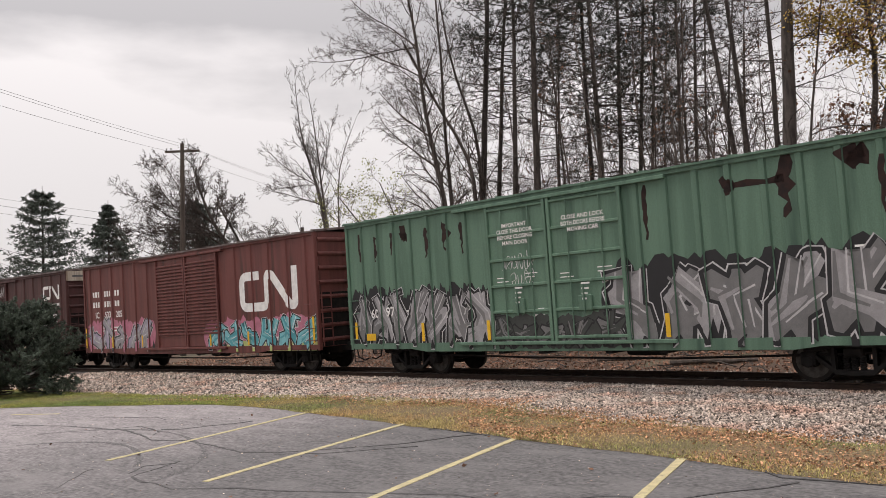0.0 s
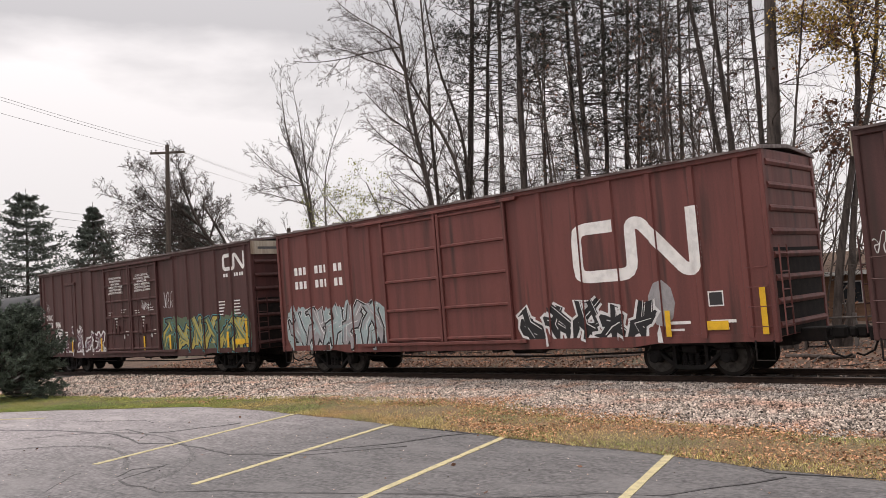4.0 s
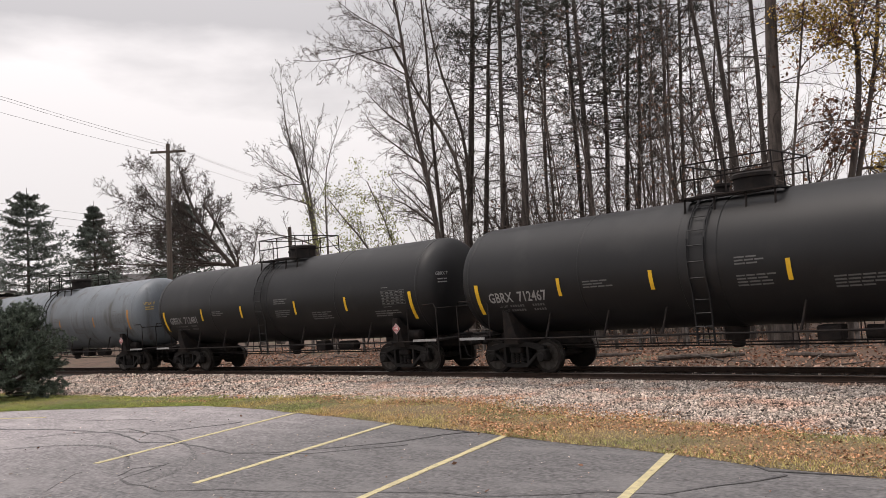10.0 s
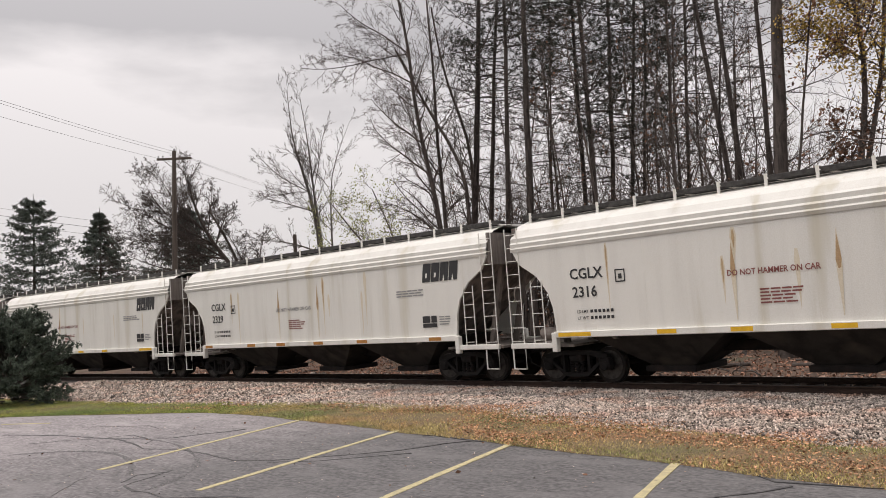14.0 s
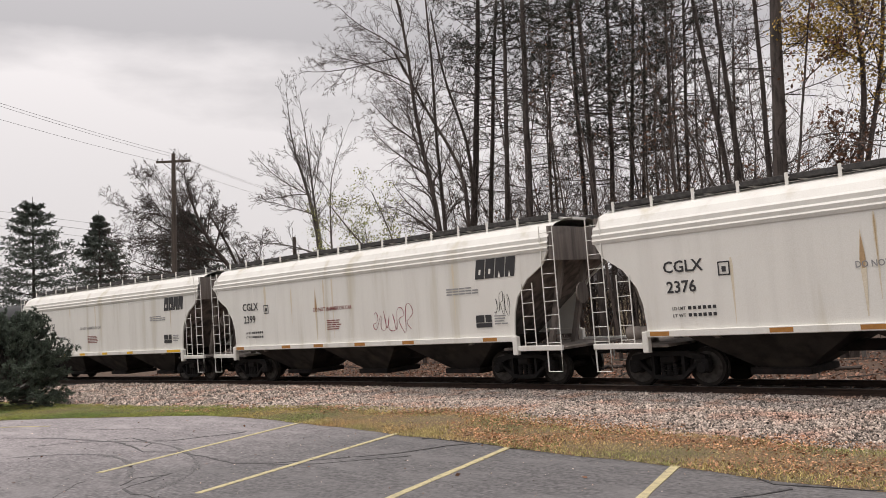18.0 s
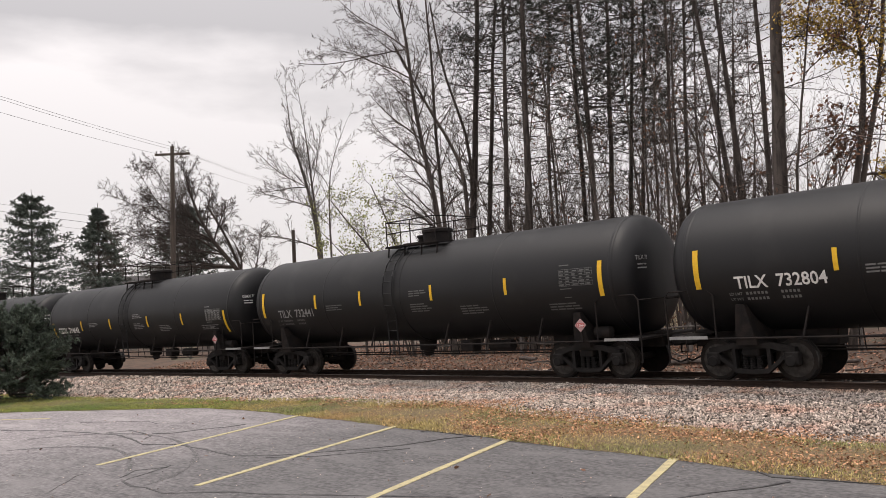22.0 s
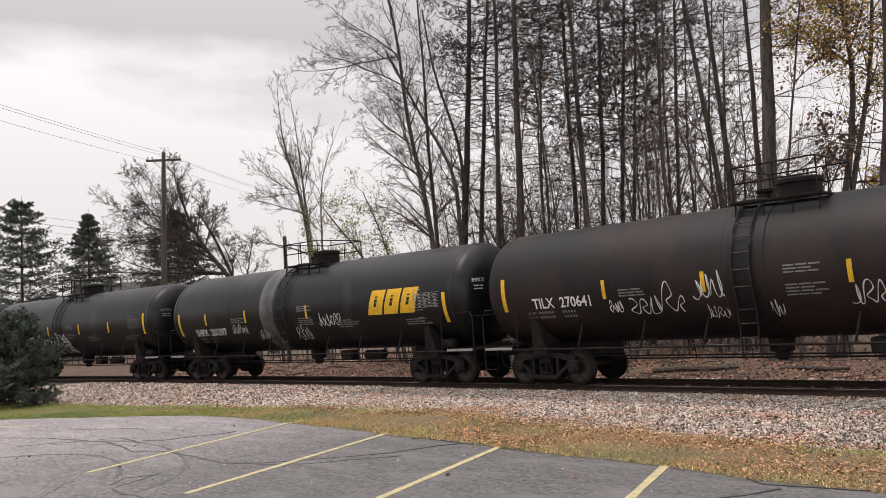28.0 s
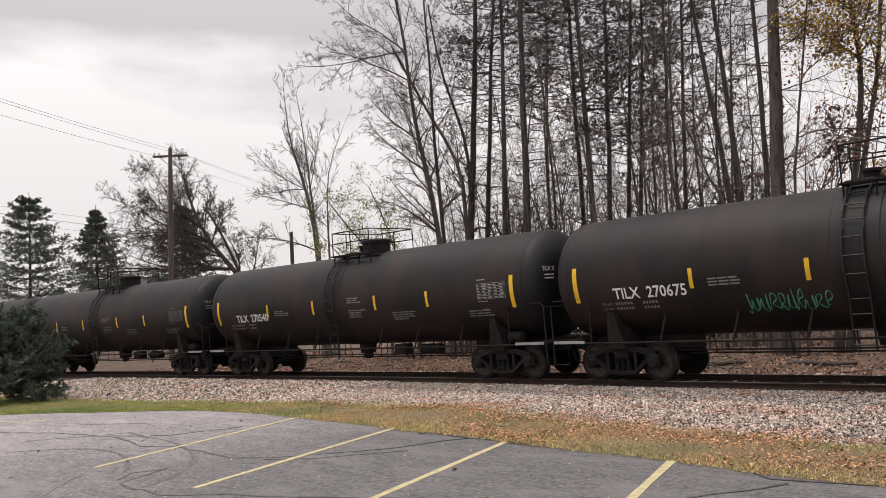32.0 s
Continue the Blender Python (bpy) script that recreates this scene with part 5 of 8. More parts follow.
for tag in (scribble(2.5, 2.75, 0.9, 0.6, 53, 0.05), scribble(0.9, 2.75, 0.8, 0.35, 54, 0.05), scribble(-8.6, 2.75, 0.4, 0.5, 55, 0.02), scribble(-8.2, 3.05, 0.5, 0.45, 56, 0.02)):
    side_paint("paint_tag", tag, [WHITE_G], car, steps, "white scrawled tag")
door_words(car, door, ["CLOSE THIS DOOR", "BEFORE CLOSING", "MAIN DOOR", "FERMER CETTE PORTE", "AVANT DE FERMER", "LA PORTE PRINCIPALE"], 4.2, 0.09, WHITE,
           ["CLOSE AND LOCK", "BOTH DOORS BEFORE", "MOVING CAR", "FERMER ET VERROUILLER", "LES DEUX PORTES AVANT", "DE DEPLACER LE WAGON"])
lettering("reporting_mark", "DWC", -8.18, 2.62, 0.27, WHITE, car, p, 0.68)
for x, w in ((-8.08, "793"), (-7.25, "986")):
    lettering("reporting_mark", w, x, 2.25, 0.27, WHITE, car, p)
for x in (-7.75, -5.5, -2.7, 1.0, 3.0, 7.0, 8.2):
    reflector(car, x, 1.02, 0.12, 0.6 if abs(x) < 8 else 1.05, onto_side(-PANEL_Y - POST_D - 0.02))
bars("notice_plate", [(7.5, 1.12, 0.6, 0.2)], YELLOW, car, onto_side(-PANEL_Y - 0.05))
side_marks(car, 8.70, posts, 6)


door_marks(car, door, 9, WHITE)
side_hatch(car, -5.95, BOX_BROWN)
# ---------------------------------------------------------------- tank cars
TANK_R, TANK_Z, TANK_L = 1.53, 2.58, 7.45


def head_profile():
    pr = []
    for i in range(11):
        a = math.pi / 2 * i / 10
        pr.append((-TANK_L - 0.62 * math.cos(a) ** 0.85, max(0.02, TANK_R * math.sin(a) ** 0.62)))
    return pr


def tank_template():
    """The parts that every tank car has."""
    car = thing("tank_car", "black tank car", "tank car", "freight train")
    hp = head_profile()
    prof = hp + [(x, TANK_R) for x in (-5.0, -2.5, -0.1, 2.5, 5.0)] + [(-a, r) for a, r in hp[::-1]]
    part("tank_shell", Shape().lathe(prof, 56, "x", (0, 0, TANK_Z)), TANK_BLACK, car)
    for x, w in ((-TANK_L, 0.05), (TANK_L, 0.05), (-3.7, 0.03), (3.7, 0.03)):
        part("shell_seam", Shape().lathe([(x - w, TANK_R + 0.001), (x - w + 0.01, TANK_R + 0.008), (x + w - 0.01, TANK_R + 0.008), (x + w, TANK_R + 0.001)], 48, "x", (0, 0, TANK_Z)), TANK_BLACK, car)
    part("belly_band", Shape().lathe([(-0.95, TANK_R + 0.001), (-0.93, TANK_R + 0.02), (0.0, TANK_R + 0.02), (0.02, TANK_R + 0.001)], 48, "x", (0, 0, TANK_Z)), TANK_BLACK, car)
    # manway housing, platform and guard rail
    h = Shape().lathe([(3.95, 0.46), (4.42, 0.46), (4.44, 0.5), (4.52, 0.5), (4.56, 0.44), (4.6, 0.1)], 20, "z", (0.35, 0, 0))
    part("manway_housing", h, UNDER, car, "dark manway housing")
    part("safety_valve", Shape().lathe([(4.0, 0.16), (4.34, 0.16), (4.38, 0.2), (4.44, 0.2), (4.46, 0.05)], 12, "z", (-0.55, 0.25, 0)), UNDER, car)
    part("fill_pipe", Shape().cbox(-0.95, -0.3, -0.35, 0.05, 4.02, 4.2, 0.03), UNDER, car)
    for y in (-0.95, -0.62, 0.62, 0.95):
        part("platform_board", shared("platform_board", lambda: Shape().box(-1.25, 1.45, -0.1, 0.1, 4.06, 4.1), UNDER), [], car, at=(0, y, 0))
    for x in (-1.25, 1.45):
        part("platform_beam", shared("platform_beam", lambda: Shape().box(-0.06, 0.06, -1.05, 1.05, 4.05, 4.09), UNDER), [], car, at=(x, 0, 0))
    for x in (-1.2, -0.3, 0.6, 1.4):
        for sy in (-1, 1):
            part("platform_bracket", Shape().tube([(x, sy * 0.95, 4.08), (x, sy * 1.02, TANK_Z + 1.05)], 0.03, 5), UNDER, car)
    for sy in (-1, 1):
        g = Shape()
        for x in (-1.2, 0.1, 1.4):
            g.tube([(x, sy * 1.02, 4.08), (x, sy * 1.02, 4.86)], 0.022, 6)
        for z in (4.5, 4.86):
            g.tube([(-1.2, sy * 1.02, z), (1.4, sy * 1.02, z)], 0.02, 6)
        part("guard_rail", g, UNDER, car, "black pipe guard rail")
    for x in (-1.2, 1.4):
        part("guard_rail", Shape().tube([(x, -1.02, 4.86), (x, 1.02, 4.86)], 0.02, 6).tube([(x, -0.4, 4.08), (x, -0.4, 4.86)], 0.02, 6), UNDER, car)
    # side ladder bent over the shell
    ld = Shape()
    for dx in (-0.2, 0.2):
        pts = [(-0.47 + dx, -(TANK_R + 0.09) * math.cos(a), TANK_Z + (TANK_R + 0.09) * math.sin(a)) for a in [radians(q) for q in range(-25, 80, 15)]]
        ld.tube([(-0.47 + dx, -1.42, 0.75)] + pts, 0.025, 5)
    part("side_ladder", ld, TANK_BLACK, car)
    for i in range(11):
        if i < 4:
            y, z = -1.45, 0.85 + i * 0.3
        else:
            a = radians(-12 + (i - 4) * 13)
            y, z = -(TANK_R + 0.09) * math.cos(a), TANK_Z + (TANK_R + 0.09) * math.sin(a)
        part("rung", Shape().tube([(-0.67, y, z), (-0.27, y, z)], 0.014, 5), TANK_BLACK, car)
    # stub sills, cradles, walkway pipe with brackets, brake gear
    for sx in (-1, 1):
        part("stub_sill", Shape().cbox(*sorted((sx * 4.7, sx * 8.05)), -0.28, 0.28, 0.72, 1.12, 0.03), UNDER, car)
        s = Shape()
        s.hexa([(sx * 6.3 - 0.25, -1.25, 0.82), (sx * 6.3 + 0.25, -1.25, 0.82), (sx * 6.3 + 0.25, 1.25, 0.82), (sx * 6.3 - 0.25, 1.25, 0.82),
                (sx * 6.3 - 0.10, -1.40, 1.72), (sx * 6.3 + 0.10, -1.40, 1.72), (sx * 6.3 + 0.10, 1.40, 1.72), (sx * 6.3 - 0.10, 1.40, 1.72)])
        part("cradle", s, UNDER, car)
        part("end_platform", Shape().cbox(*sorted((sx * 7.5, sx * 8.1)), -1.45, 1.45, 0.98, 1.04, 0.01), UNDER, car)
        coupler(car, sx * 8.2, sx)
        for sy in (-1, 1):
            g = Shape().tube([(sx * 6.9, sy * 1.42, 1.0), (sx * 6.9, sy * 1.42, 1.95), (sx * 7.05, sy * 1.42, 2.08), (sx * 8.0, sy * 1.42, 2.08), (sx * 8.1, sy * 1.42, 1.95), (sx * 8.1, sy * 1.42, 0.45), (sx * 7.65, sy * 1.42, 0.45), (sx * 7.65, sy * 1.42, 1.0)], 0.02, 6)
            part("end_guard", g, UNDER, car, "black pipe end guard")
        part("end_rail", Shape().tube([(sx * 8.08, -1.42, 1.95), (sx * 8.08, 1.42, 1.95)], 0.018, 5), UNDER, car)
        part("safety_step", Shape().box(*sorted((sx * 7.1, sx * 8.05)), -1.46, -1.43, 0.98, 1.05), GREY_MARK, car, "pale painted sill edge")
        truck(car, sx * 6.3)
    for sy in (-1, 1):
        part("walkway_pipe", Shape().tube([(-7.5, sy * 1.36, 0.98), (7.5, sy * 1.36, 0.98)], 0.026, 6), UNDER, car)
        for x in (-5.0, -3.2, -1.6, 1.6, 3.2, 5.0):
            part("pipe_bracket", Shape().tube([(x, sy * 1.36, 0.98), (x + 0.14, sy * 1.26, 1.62)], 0.03, 5), UNDER, car)
    part("brake_rod", Shape().tube([(-5.5, -0.55, 0.72), (5.5, -0.55, 0.72)], 0.02, 5).tube([(-5.2, -0.2, 0.62), (5.2, -0.2, 0.62)], 0.02, 5), UNDER, car)
    for x in (-4.2, -2.4, -1.0, 1.1, 2.5, 4.1):
        part("rod_hanger", Shape().tube([(x, -0.55, 0.7), (x, -0.5, 1.2)], 0.014, 5).tube([(x, -0.2, 0.6), (x, -0.3, 1.15)], 0.014, 5), UNDER, car)
    part("bottom_outlet", Shape().lathe([(0.55, 0.10), (0.6, 0.16), (0.72, 0.16), (0.74, 0.26), (1.1, 0.30)], 14, "z", (-0.4, 0, 0)), UNDER, car)
    part("air_reservoir", Shape().lathe([(-0.45, 0.02), (-0.4, 0.16), (0.4, 0.16), (0.45, 0.02)], 14, "x", (3.0, -0.4, 0.86)), UNDER, car)
    part("brake_cylinder", Shape().lathe([(5.0, 0.02), (5.05, 0.15), (5.5, 0.15), (5.55, 0.02)], 14, "x", (1.55, -1.0, 1.18)), UNDER, car)
    part("brake_valve", Shape().cbox(1.7, 2.2, -0.8, -0.4, 0.72, 1.05, 0.03), UNDER, car)
    return car


def dress_tank(car, seed, marks, mark_mat, mark_z, mark_w, stripe_z, stripe_h, yellow, table, small, placard, dashes, dash_z, label_yellow=False):
    p = onto_tank(TANK_R + 0.012, TANK_Z)
    q = onto_tank(TANK_R + 0.016, TANK_Z)
    for x in (-7.25, 7.1):
        reflector(car, x, stripe_z, 0.13, stripe_h, p, yellow)
    for x in dashes:
        reflector(car, x, dash_z - 0.23, 0.10, 0.46, p, yellow)
    if marks:
        x, h = mark_w[0], 0.27
        total = sum(letters(w)[2] for w in marks) + 0.75 * (len(marks) - 1)
        k = (mark_w[1] - mark_w[0]) / total
        for w in marks:
            lettering("reporting_mark", w, x, mark_z - h / 2, h, mark_mat, car, p, letters(w)[2] * k)
            x += (letters(w)[2] + 0.75) * k
    r = random.Random(seed)
    bars("load_stencil", [(x + q * 0.085, z, 0.055, 0.06) for z in (mark_z - 0.28, mark_z - 0.40) for x, n in ((-6.12, 6), (-5.35, 5)) for q in range(n)], small, car, p)
    for w, z in (("LD LMT", mark_z - 0.28), ("LT WT", mark_z - 0.40)):
        lettering("load_stencil", w, -6.5, z, 0.06, small, car, p, 0.3)
    # data table
    s = []
    tx = 5.95
    # a ruled frame of five rows and five columns with fine print in its cells
    for i in range(6):
        s.append((tx - 0.02, dash_z + 0.30 - i * 0.085, 1.03, 0.010))
        for j in range(5):
            if i < 5:
                s.append((tx + j * 0.205, dash_z + 0.24 - i * 0.085, 0.07 + 0.08 * r.random(), 0.034))
    for j in range(6):
        s.append((tx - 0.02 + j * 0.2, dash_z - 0.125, 0.010, 0.435))
    s += [(tx, dash_z + 0.40, 0.3, 0.025), (tx, dash_z - 0.20, 0.35, 0.02), (tx + 0.1, dash_z - 0.42, 0.2, 0.02)]
    bars("data_table", s, table, car, p, "white stencilled data table")
    bars("small_stencil", block(seed, -3.6, 2.35, 0.9, 2), small, car, p)
    bars("small_stencil", block(seed + 1, 0.4, 2.6, 0.8, 2) + block(seed + 2, 0.4, 2.2, 0.9, 3), small, car, p)
    bars("small_stencil", block(seed + 3, 2.4, 2.05, 1.1, 3), small, car, p)
    bars("small_stencil", block(seed + 4, 5.5, 1.95, 1.2, 2), small, car, p)
    # marks on the leading head
    he = lambda a, b: (TANK_L + 0.60 - 0.10 * abs(a + 0.85), a, b)
    bars("head_lettering", [(-1.15, 2.80, 0.5, 0.035), (-1.15, 2.71, 0.4, 0.035)], mark_mat, car, he)
    if marks:
        lettering("head_mark", " ".join(marks), -1.22, 2.93, 0.11, mark_mat, car, he, 0.85)
    if placard:
        z, x = 1.40, 6.45 if seed != 100 else 5.96
        part("placard_post", Shape().box(x - 0.03, x + 0.03, -1.47, -1.43, 0.98, 1.5), UNDER, car)
        part("placard", Shape().hexa([(x, -1.49, z - 0.17), (x + 0.17, -1.49, z), (x + 0.17, -1.475, z), (x, -1.475, z - 0.17), (x - 0.17, -1.49, z), (x, -1.49, z + 0.17), (x, -1.475, z + 0.17), (x - 0.17, -1.475, z)]), PLACARD, car, "red and white diamond placard", smooth=False)
        part("placard_panel", Shape().box(x - 0.11, x + 0.11, -1.497, -1.49, z - 0.05, z + 0.05), PLACARD_RED, car)
        lettering("placard_number", "1268" if seed % 2 else "1993", x - 0.09, z - 0.03, 0.07, WHITE, car, onto_side(-1.501))
    if label_yellow:
        lx, lz = label_yellow
        s = Shape()
        for i in range(6):
            za, zb = lz + 0.07 * i, lz + 0.07 * (i + 1)
            s.poly([q(lx, za), q(lx + 0.75, za), q(lx + 0.75, zb), q(lx, zb)])
        part("hazard_label", s, YELLOW, car, "yellow hazard label", smooth=False)
        bars("label_print", [(lx + 0.1, lz + 0.28 - i * 0.1, 0.45, 0.02) for i in range(3)], DARK_MARK, car, onto_tank(TANK_R + 0.022, TANK_Z))


TANK = tank_template()
MAKE_A, MAKE_B, MAKE_C = (-4.40, -1.72, 1.50, 4.15), (-4.20, -1.90, 1.28, 4.10), (-4.05, -1.45, 1.65, 3.92)   # side marks of three makes
TANK_ROWS = [
    # centre, shell, label, marks, lettering, mark z, mark from and to, stripe z, stripe h, yellow, dashes, dash z, placard, yellow label
    (-108.70, TANK_GLOSS, "glossy black tank car with yellow side marks", ("CTCX", "300261"), WHITE, 2.18, (-6.96, -4.52), 1.80, 0.88, YELLOW, (-4.04, -1.51, 1.13, 3.73), 2.45, True, (1.72, 1.72)),
    (-145.57, TANK_BLACK, "matt black tank car with faded lettering", ("GBRX", "712467"), GREY_MARK, 2.12, (-6.80, -4.80), 1.67, 0.84, YELLOW, MAKE_A, 2.28, True, False),
    (-162.68, TANK_BLACK, "matt black tank car with red placard", ("GBRX", "712481"), GREY_MARK, 2.12, (-6.80, -4.80), 1.67, 0.84, YELLOW, MAKE_A, 2.28, True, False),
    (-180.07, TANK_GREY, "weathered grey tank car with orange lettering", ("UTLX", "202998"), YELLOW_MARK, 2.15, (-6.53, -4.66), 1.90, 0.86, ORANGE, (-4.24, -1.34, 0.92, 4.12), 2.33, True, False),
    (-300.25, TANK_BLACK, "black tank car with yellow label and white lettering", ("TILX", "732804"), WHITE, 2.20, (-6.32, -4.35), 2.10, 0.88, YELLOW, MAKE_B, 2.53, True, (-0.05, 1.44)),
    (-317.24, TANK_BLACK, "black tank car with clean white lettering", ("TILX", "732441"), GREY_MARK, 2.20, (-6.32, -4.35), 2.10, 0.88, YELLOW, MAKE_B, 2.53, True, False),
    (-334.27, TANK_BLACK, "matt black tank car with white stencils", ("GBRX", "714642"), WHITE, 2.12, (-6.78, -4.69), 1.67, 0.84, YELLOW, MAKE_A, 2.28, True, False),
    (-351.33, TANK_BLACK, "matt black tank car with white stencils and placard", ("GBRX", "714706"), WHITE, 2.12, (-6.78, -4.69), 1.67, 0.84, YELLOW, MAKE_A, 2.28, True, False),
    (-368.40, TANK_BLACK, "black tank car with dull stencils", ("TILX", "702587"), GREY_MARK, 2.20, (-6.32, -4.35), 2.10, 0.88, YELLOW, MAKE_B, 2.53, True, False),
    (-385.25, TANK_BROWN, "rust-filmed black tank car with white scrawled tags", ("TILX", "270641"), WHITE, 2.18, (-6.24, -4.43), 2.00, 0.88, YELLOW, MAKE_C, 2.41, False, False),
    (-401.90, TANK_GLOSS, "black tank car with large yellow emblem and tags", ("SHPX", "201397"), WHITE, 1.92, (-6.17, -4.08), 1.82, 0.88, YELLOW, (-5.33, -2.72, 0.83), 2.42, False, False),
    (-419.10, TANK_GLOSS, "black tank car with silver graffiti", ("GATX", "23260"), GREY_MARK, 2.18, (-6.59, -4.83), 2.02, 0.88, YELLOW, (-4.43, -1.37, 1.61, 4.25), 2.41, False, False),
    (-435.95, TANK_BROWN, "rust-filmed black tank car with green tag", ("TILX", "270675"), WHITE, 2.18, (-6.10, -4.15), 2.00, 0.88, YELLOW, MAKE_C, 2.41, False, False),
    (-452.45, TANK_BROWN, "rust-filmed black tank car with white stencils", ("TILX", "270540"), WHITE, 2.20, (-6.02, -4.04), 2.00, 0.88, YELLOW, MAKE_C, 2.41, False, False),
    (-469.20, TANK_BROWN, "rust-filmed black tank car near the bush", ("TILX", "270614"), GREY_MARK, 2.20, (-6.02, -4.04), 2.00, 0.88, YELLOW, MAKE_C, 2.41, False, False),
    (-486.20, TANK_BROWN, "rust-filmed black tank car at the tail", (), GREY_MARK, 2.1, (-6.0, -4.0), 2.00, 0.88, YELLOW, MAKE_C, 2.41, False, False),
]
tanks = [TANK] + [copy_thing(TANK, Matrix()) for _ in TANK_ROWS[1:]]
for t_car in tanks[1:]:
    for o in t_car.children_recursive:
        if o.name.startswith("wheelset"):
            WHEELSETS.append((o, t_car, o.parent.location.x + o.location.x))
BY_CENTRE = {}
for n_car, (t_car, (centre, shell, label, marks, mm, mz, mh, sz, sh, yl, dashes, dz, plac, ylab)) in enumerate(zip(tanks, TANK_ROWS)):
    tagged(t_car, label)
    CARS.append((t_car, centre))
    BY_CENTRE[centre] = t_car
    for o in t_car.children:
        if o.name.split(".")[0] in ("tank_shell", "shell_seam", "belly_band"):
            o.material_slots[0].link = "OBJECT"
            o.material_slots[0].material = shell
    # makes differ in the length of their platforms
    share, shift = (0.55, -0.44) if n_car == 0 else (0.7, 0.0) if dashes is MAKE_C or shell is TANK_GLOSS else (0.82, 0.0)
    for o in t_car.children:
        kind = o.name.split(".")[0]
        if kind in ("platform_board", "platform_beam", "platform_bracket", "guard_rail"):
            o.location.x, o.scale.x = o.location.x * share + 0.35 * (1 - share) + shift, share
        elif kind in ("manway_housing", "safety_valve", "fill_pipe"):
            o.location.x += shift
        elif kind in ("side_ladder", "rung") and n_car == 0:
            o.location.x = 0.45
    dress_tank(t_car, 100 + n_car, marks, mm, mz, mh, sz, sh, yl, GREY_MARK if mm == WHITE else DIM_MARK, SMALL_MARK if mm == WHITE else DIM_MARK, plac, dashes, dz, ylab)


def tank_paint(name, polys, mats, car, label):
    s = Shape()
    for layer, k, poly in polys:
        pl = onto_tank(TANK_R + 0.010 + layer * 0.0012, TANK_Z)
        if sum(poly[i][0] * poly[(i + 1) % len(poly)][1] - poly[(i + 1) % len(poly)][0] * poly[i][1] for i in range(len(poly))) < 0:
            poly = poly[::-1]
        lo, hi = min(z for _, z in poly), max(z for _, z in poly)
        n = max(1, int((hi - lo) / 0.12))
        for i in range(n):
            c = clip_x([(z, x) for x, z in poly], lo + (hi - lo) * i / n, lo + (hi - lo) * (i + 1) / n)
            if c:
                s.poly([pl(x, z) for z, x in c], k)
    return part(name, s, mats, car, label, smooth=False)


c_t = BY_CENTRE[-401.90]
# emblem: three slanted yellow blocks with dark cut-outs
em = []
for i in range(3):
    x = 3.92 + i * 0.70
    em.append((0, 0, [(x, 2.17), (x + 0.62, 2.17), (x + 0.88, 2.93), (x + 0.26, 2.93)]))
    em.append((1, 1, [(x + 0.30, 2.42), (x + 0.42, 2.42), (x + 0.53, 2.74), (x + 0.41, 2.74)]))
tank_paint("block_emblem", em, [YELLOW, TANK_GLOSS], c_t, "large yellow block emblem")
part("grey_band", Shape().lathe([(-1.75, TANK_R + 0.004), (-1.74, TANK_R + 0.01), (-0.98, TANK_R + 0.01), (-0.97, TANK_R + 0.004)], 48, "x", (0, 0, TANK_Z)), material("scuffed_grey_band", (0.10, 0.10, 0.105), (0.05, 0.05, 0.052), 2, rough=0.5), c_t, "scuffed grey band")
for tag in (scribble(-3.7, 1.82, 1.0, 0.32, 71, 0.05), scribble(-2.2, 1.55, 0.8, 0.4, 72, 0.04), scribble(-0.2, 1.5, 1.0, 0.45, 73, 0.05), scribble(1.4, 1.95, 1.2, 0.38, 74, 0.06)):
    tank_paint("paint_tag", tag, [WHITE_G], c_t, "white scrawled tag")
c_t = BY_CENTRE[-385.25]
for tag in (scribble(-3.95, 1.85, 0.4, 0.3, 81, 0.05), scribble(-3.45, 1.75, 1.6, 0.6, 82, 0.05), scribble(-1.7, 2.05, 1.5, 0.5, 83, 0.05), scribble(-1.5, 1.6, 1.8, 0.3, 84, 0.03), scribble(1.6, 1.75, 1.2, 0.5, 85, 0.05), scribble(3.3, 1.9, 1.4, 0.7, 86, 0.05)):
    tank_paint("paint_tag", tag, [WHITE_G], c_t, "white scrawled tag")
c_t = BY_CENTRE[-419.10]
tank_paint("graffiti", graffiti(-4.6, 0.5, 1.30, 2.3, 6, 91), [GREY_G, SILVER_G, BLACK_G, BLACK_G, SILVER_G], c_t, "silver outline graffiti")
c_t = BY_CENTRE[-435.95]
tank_paint("paint_tag", scribble(-2.9, 1.6, 1.9, 0.4, 95, 0.05), [paint("graffiti_green", (0.07, 0.30, 0.20))], c_t, "green scrawled tag")
tank_paint("paint_tag", scribble(2.3, 1.6, 1.2, 0.5, 96, 0.05), [WHITE_G], c_t, "white scrawled tag")

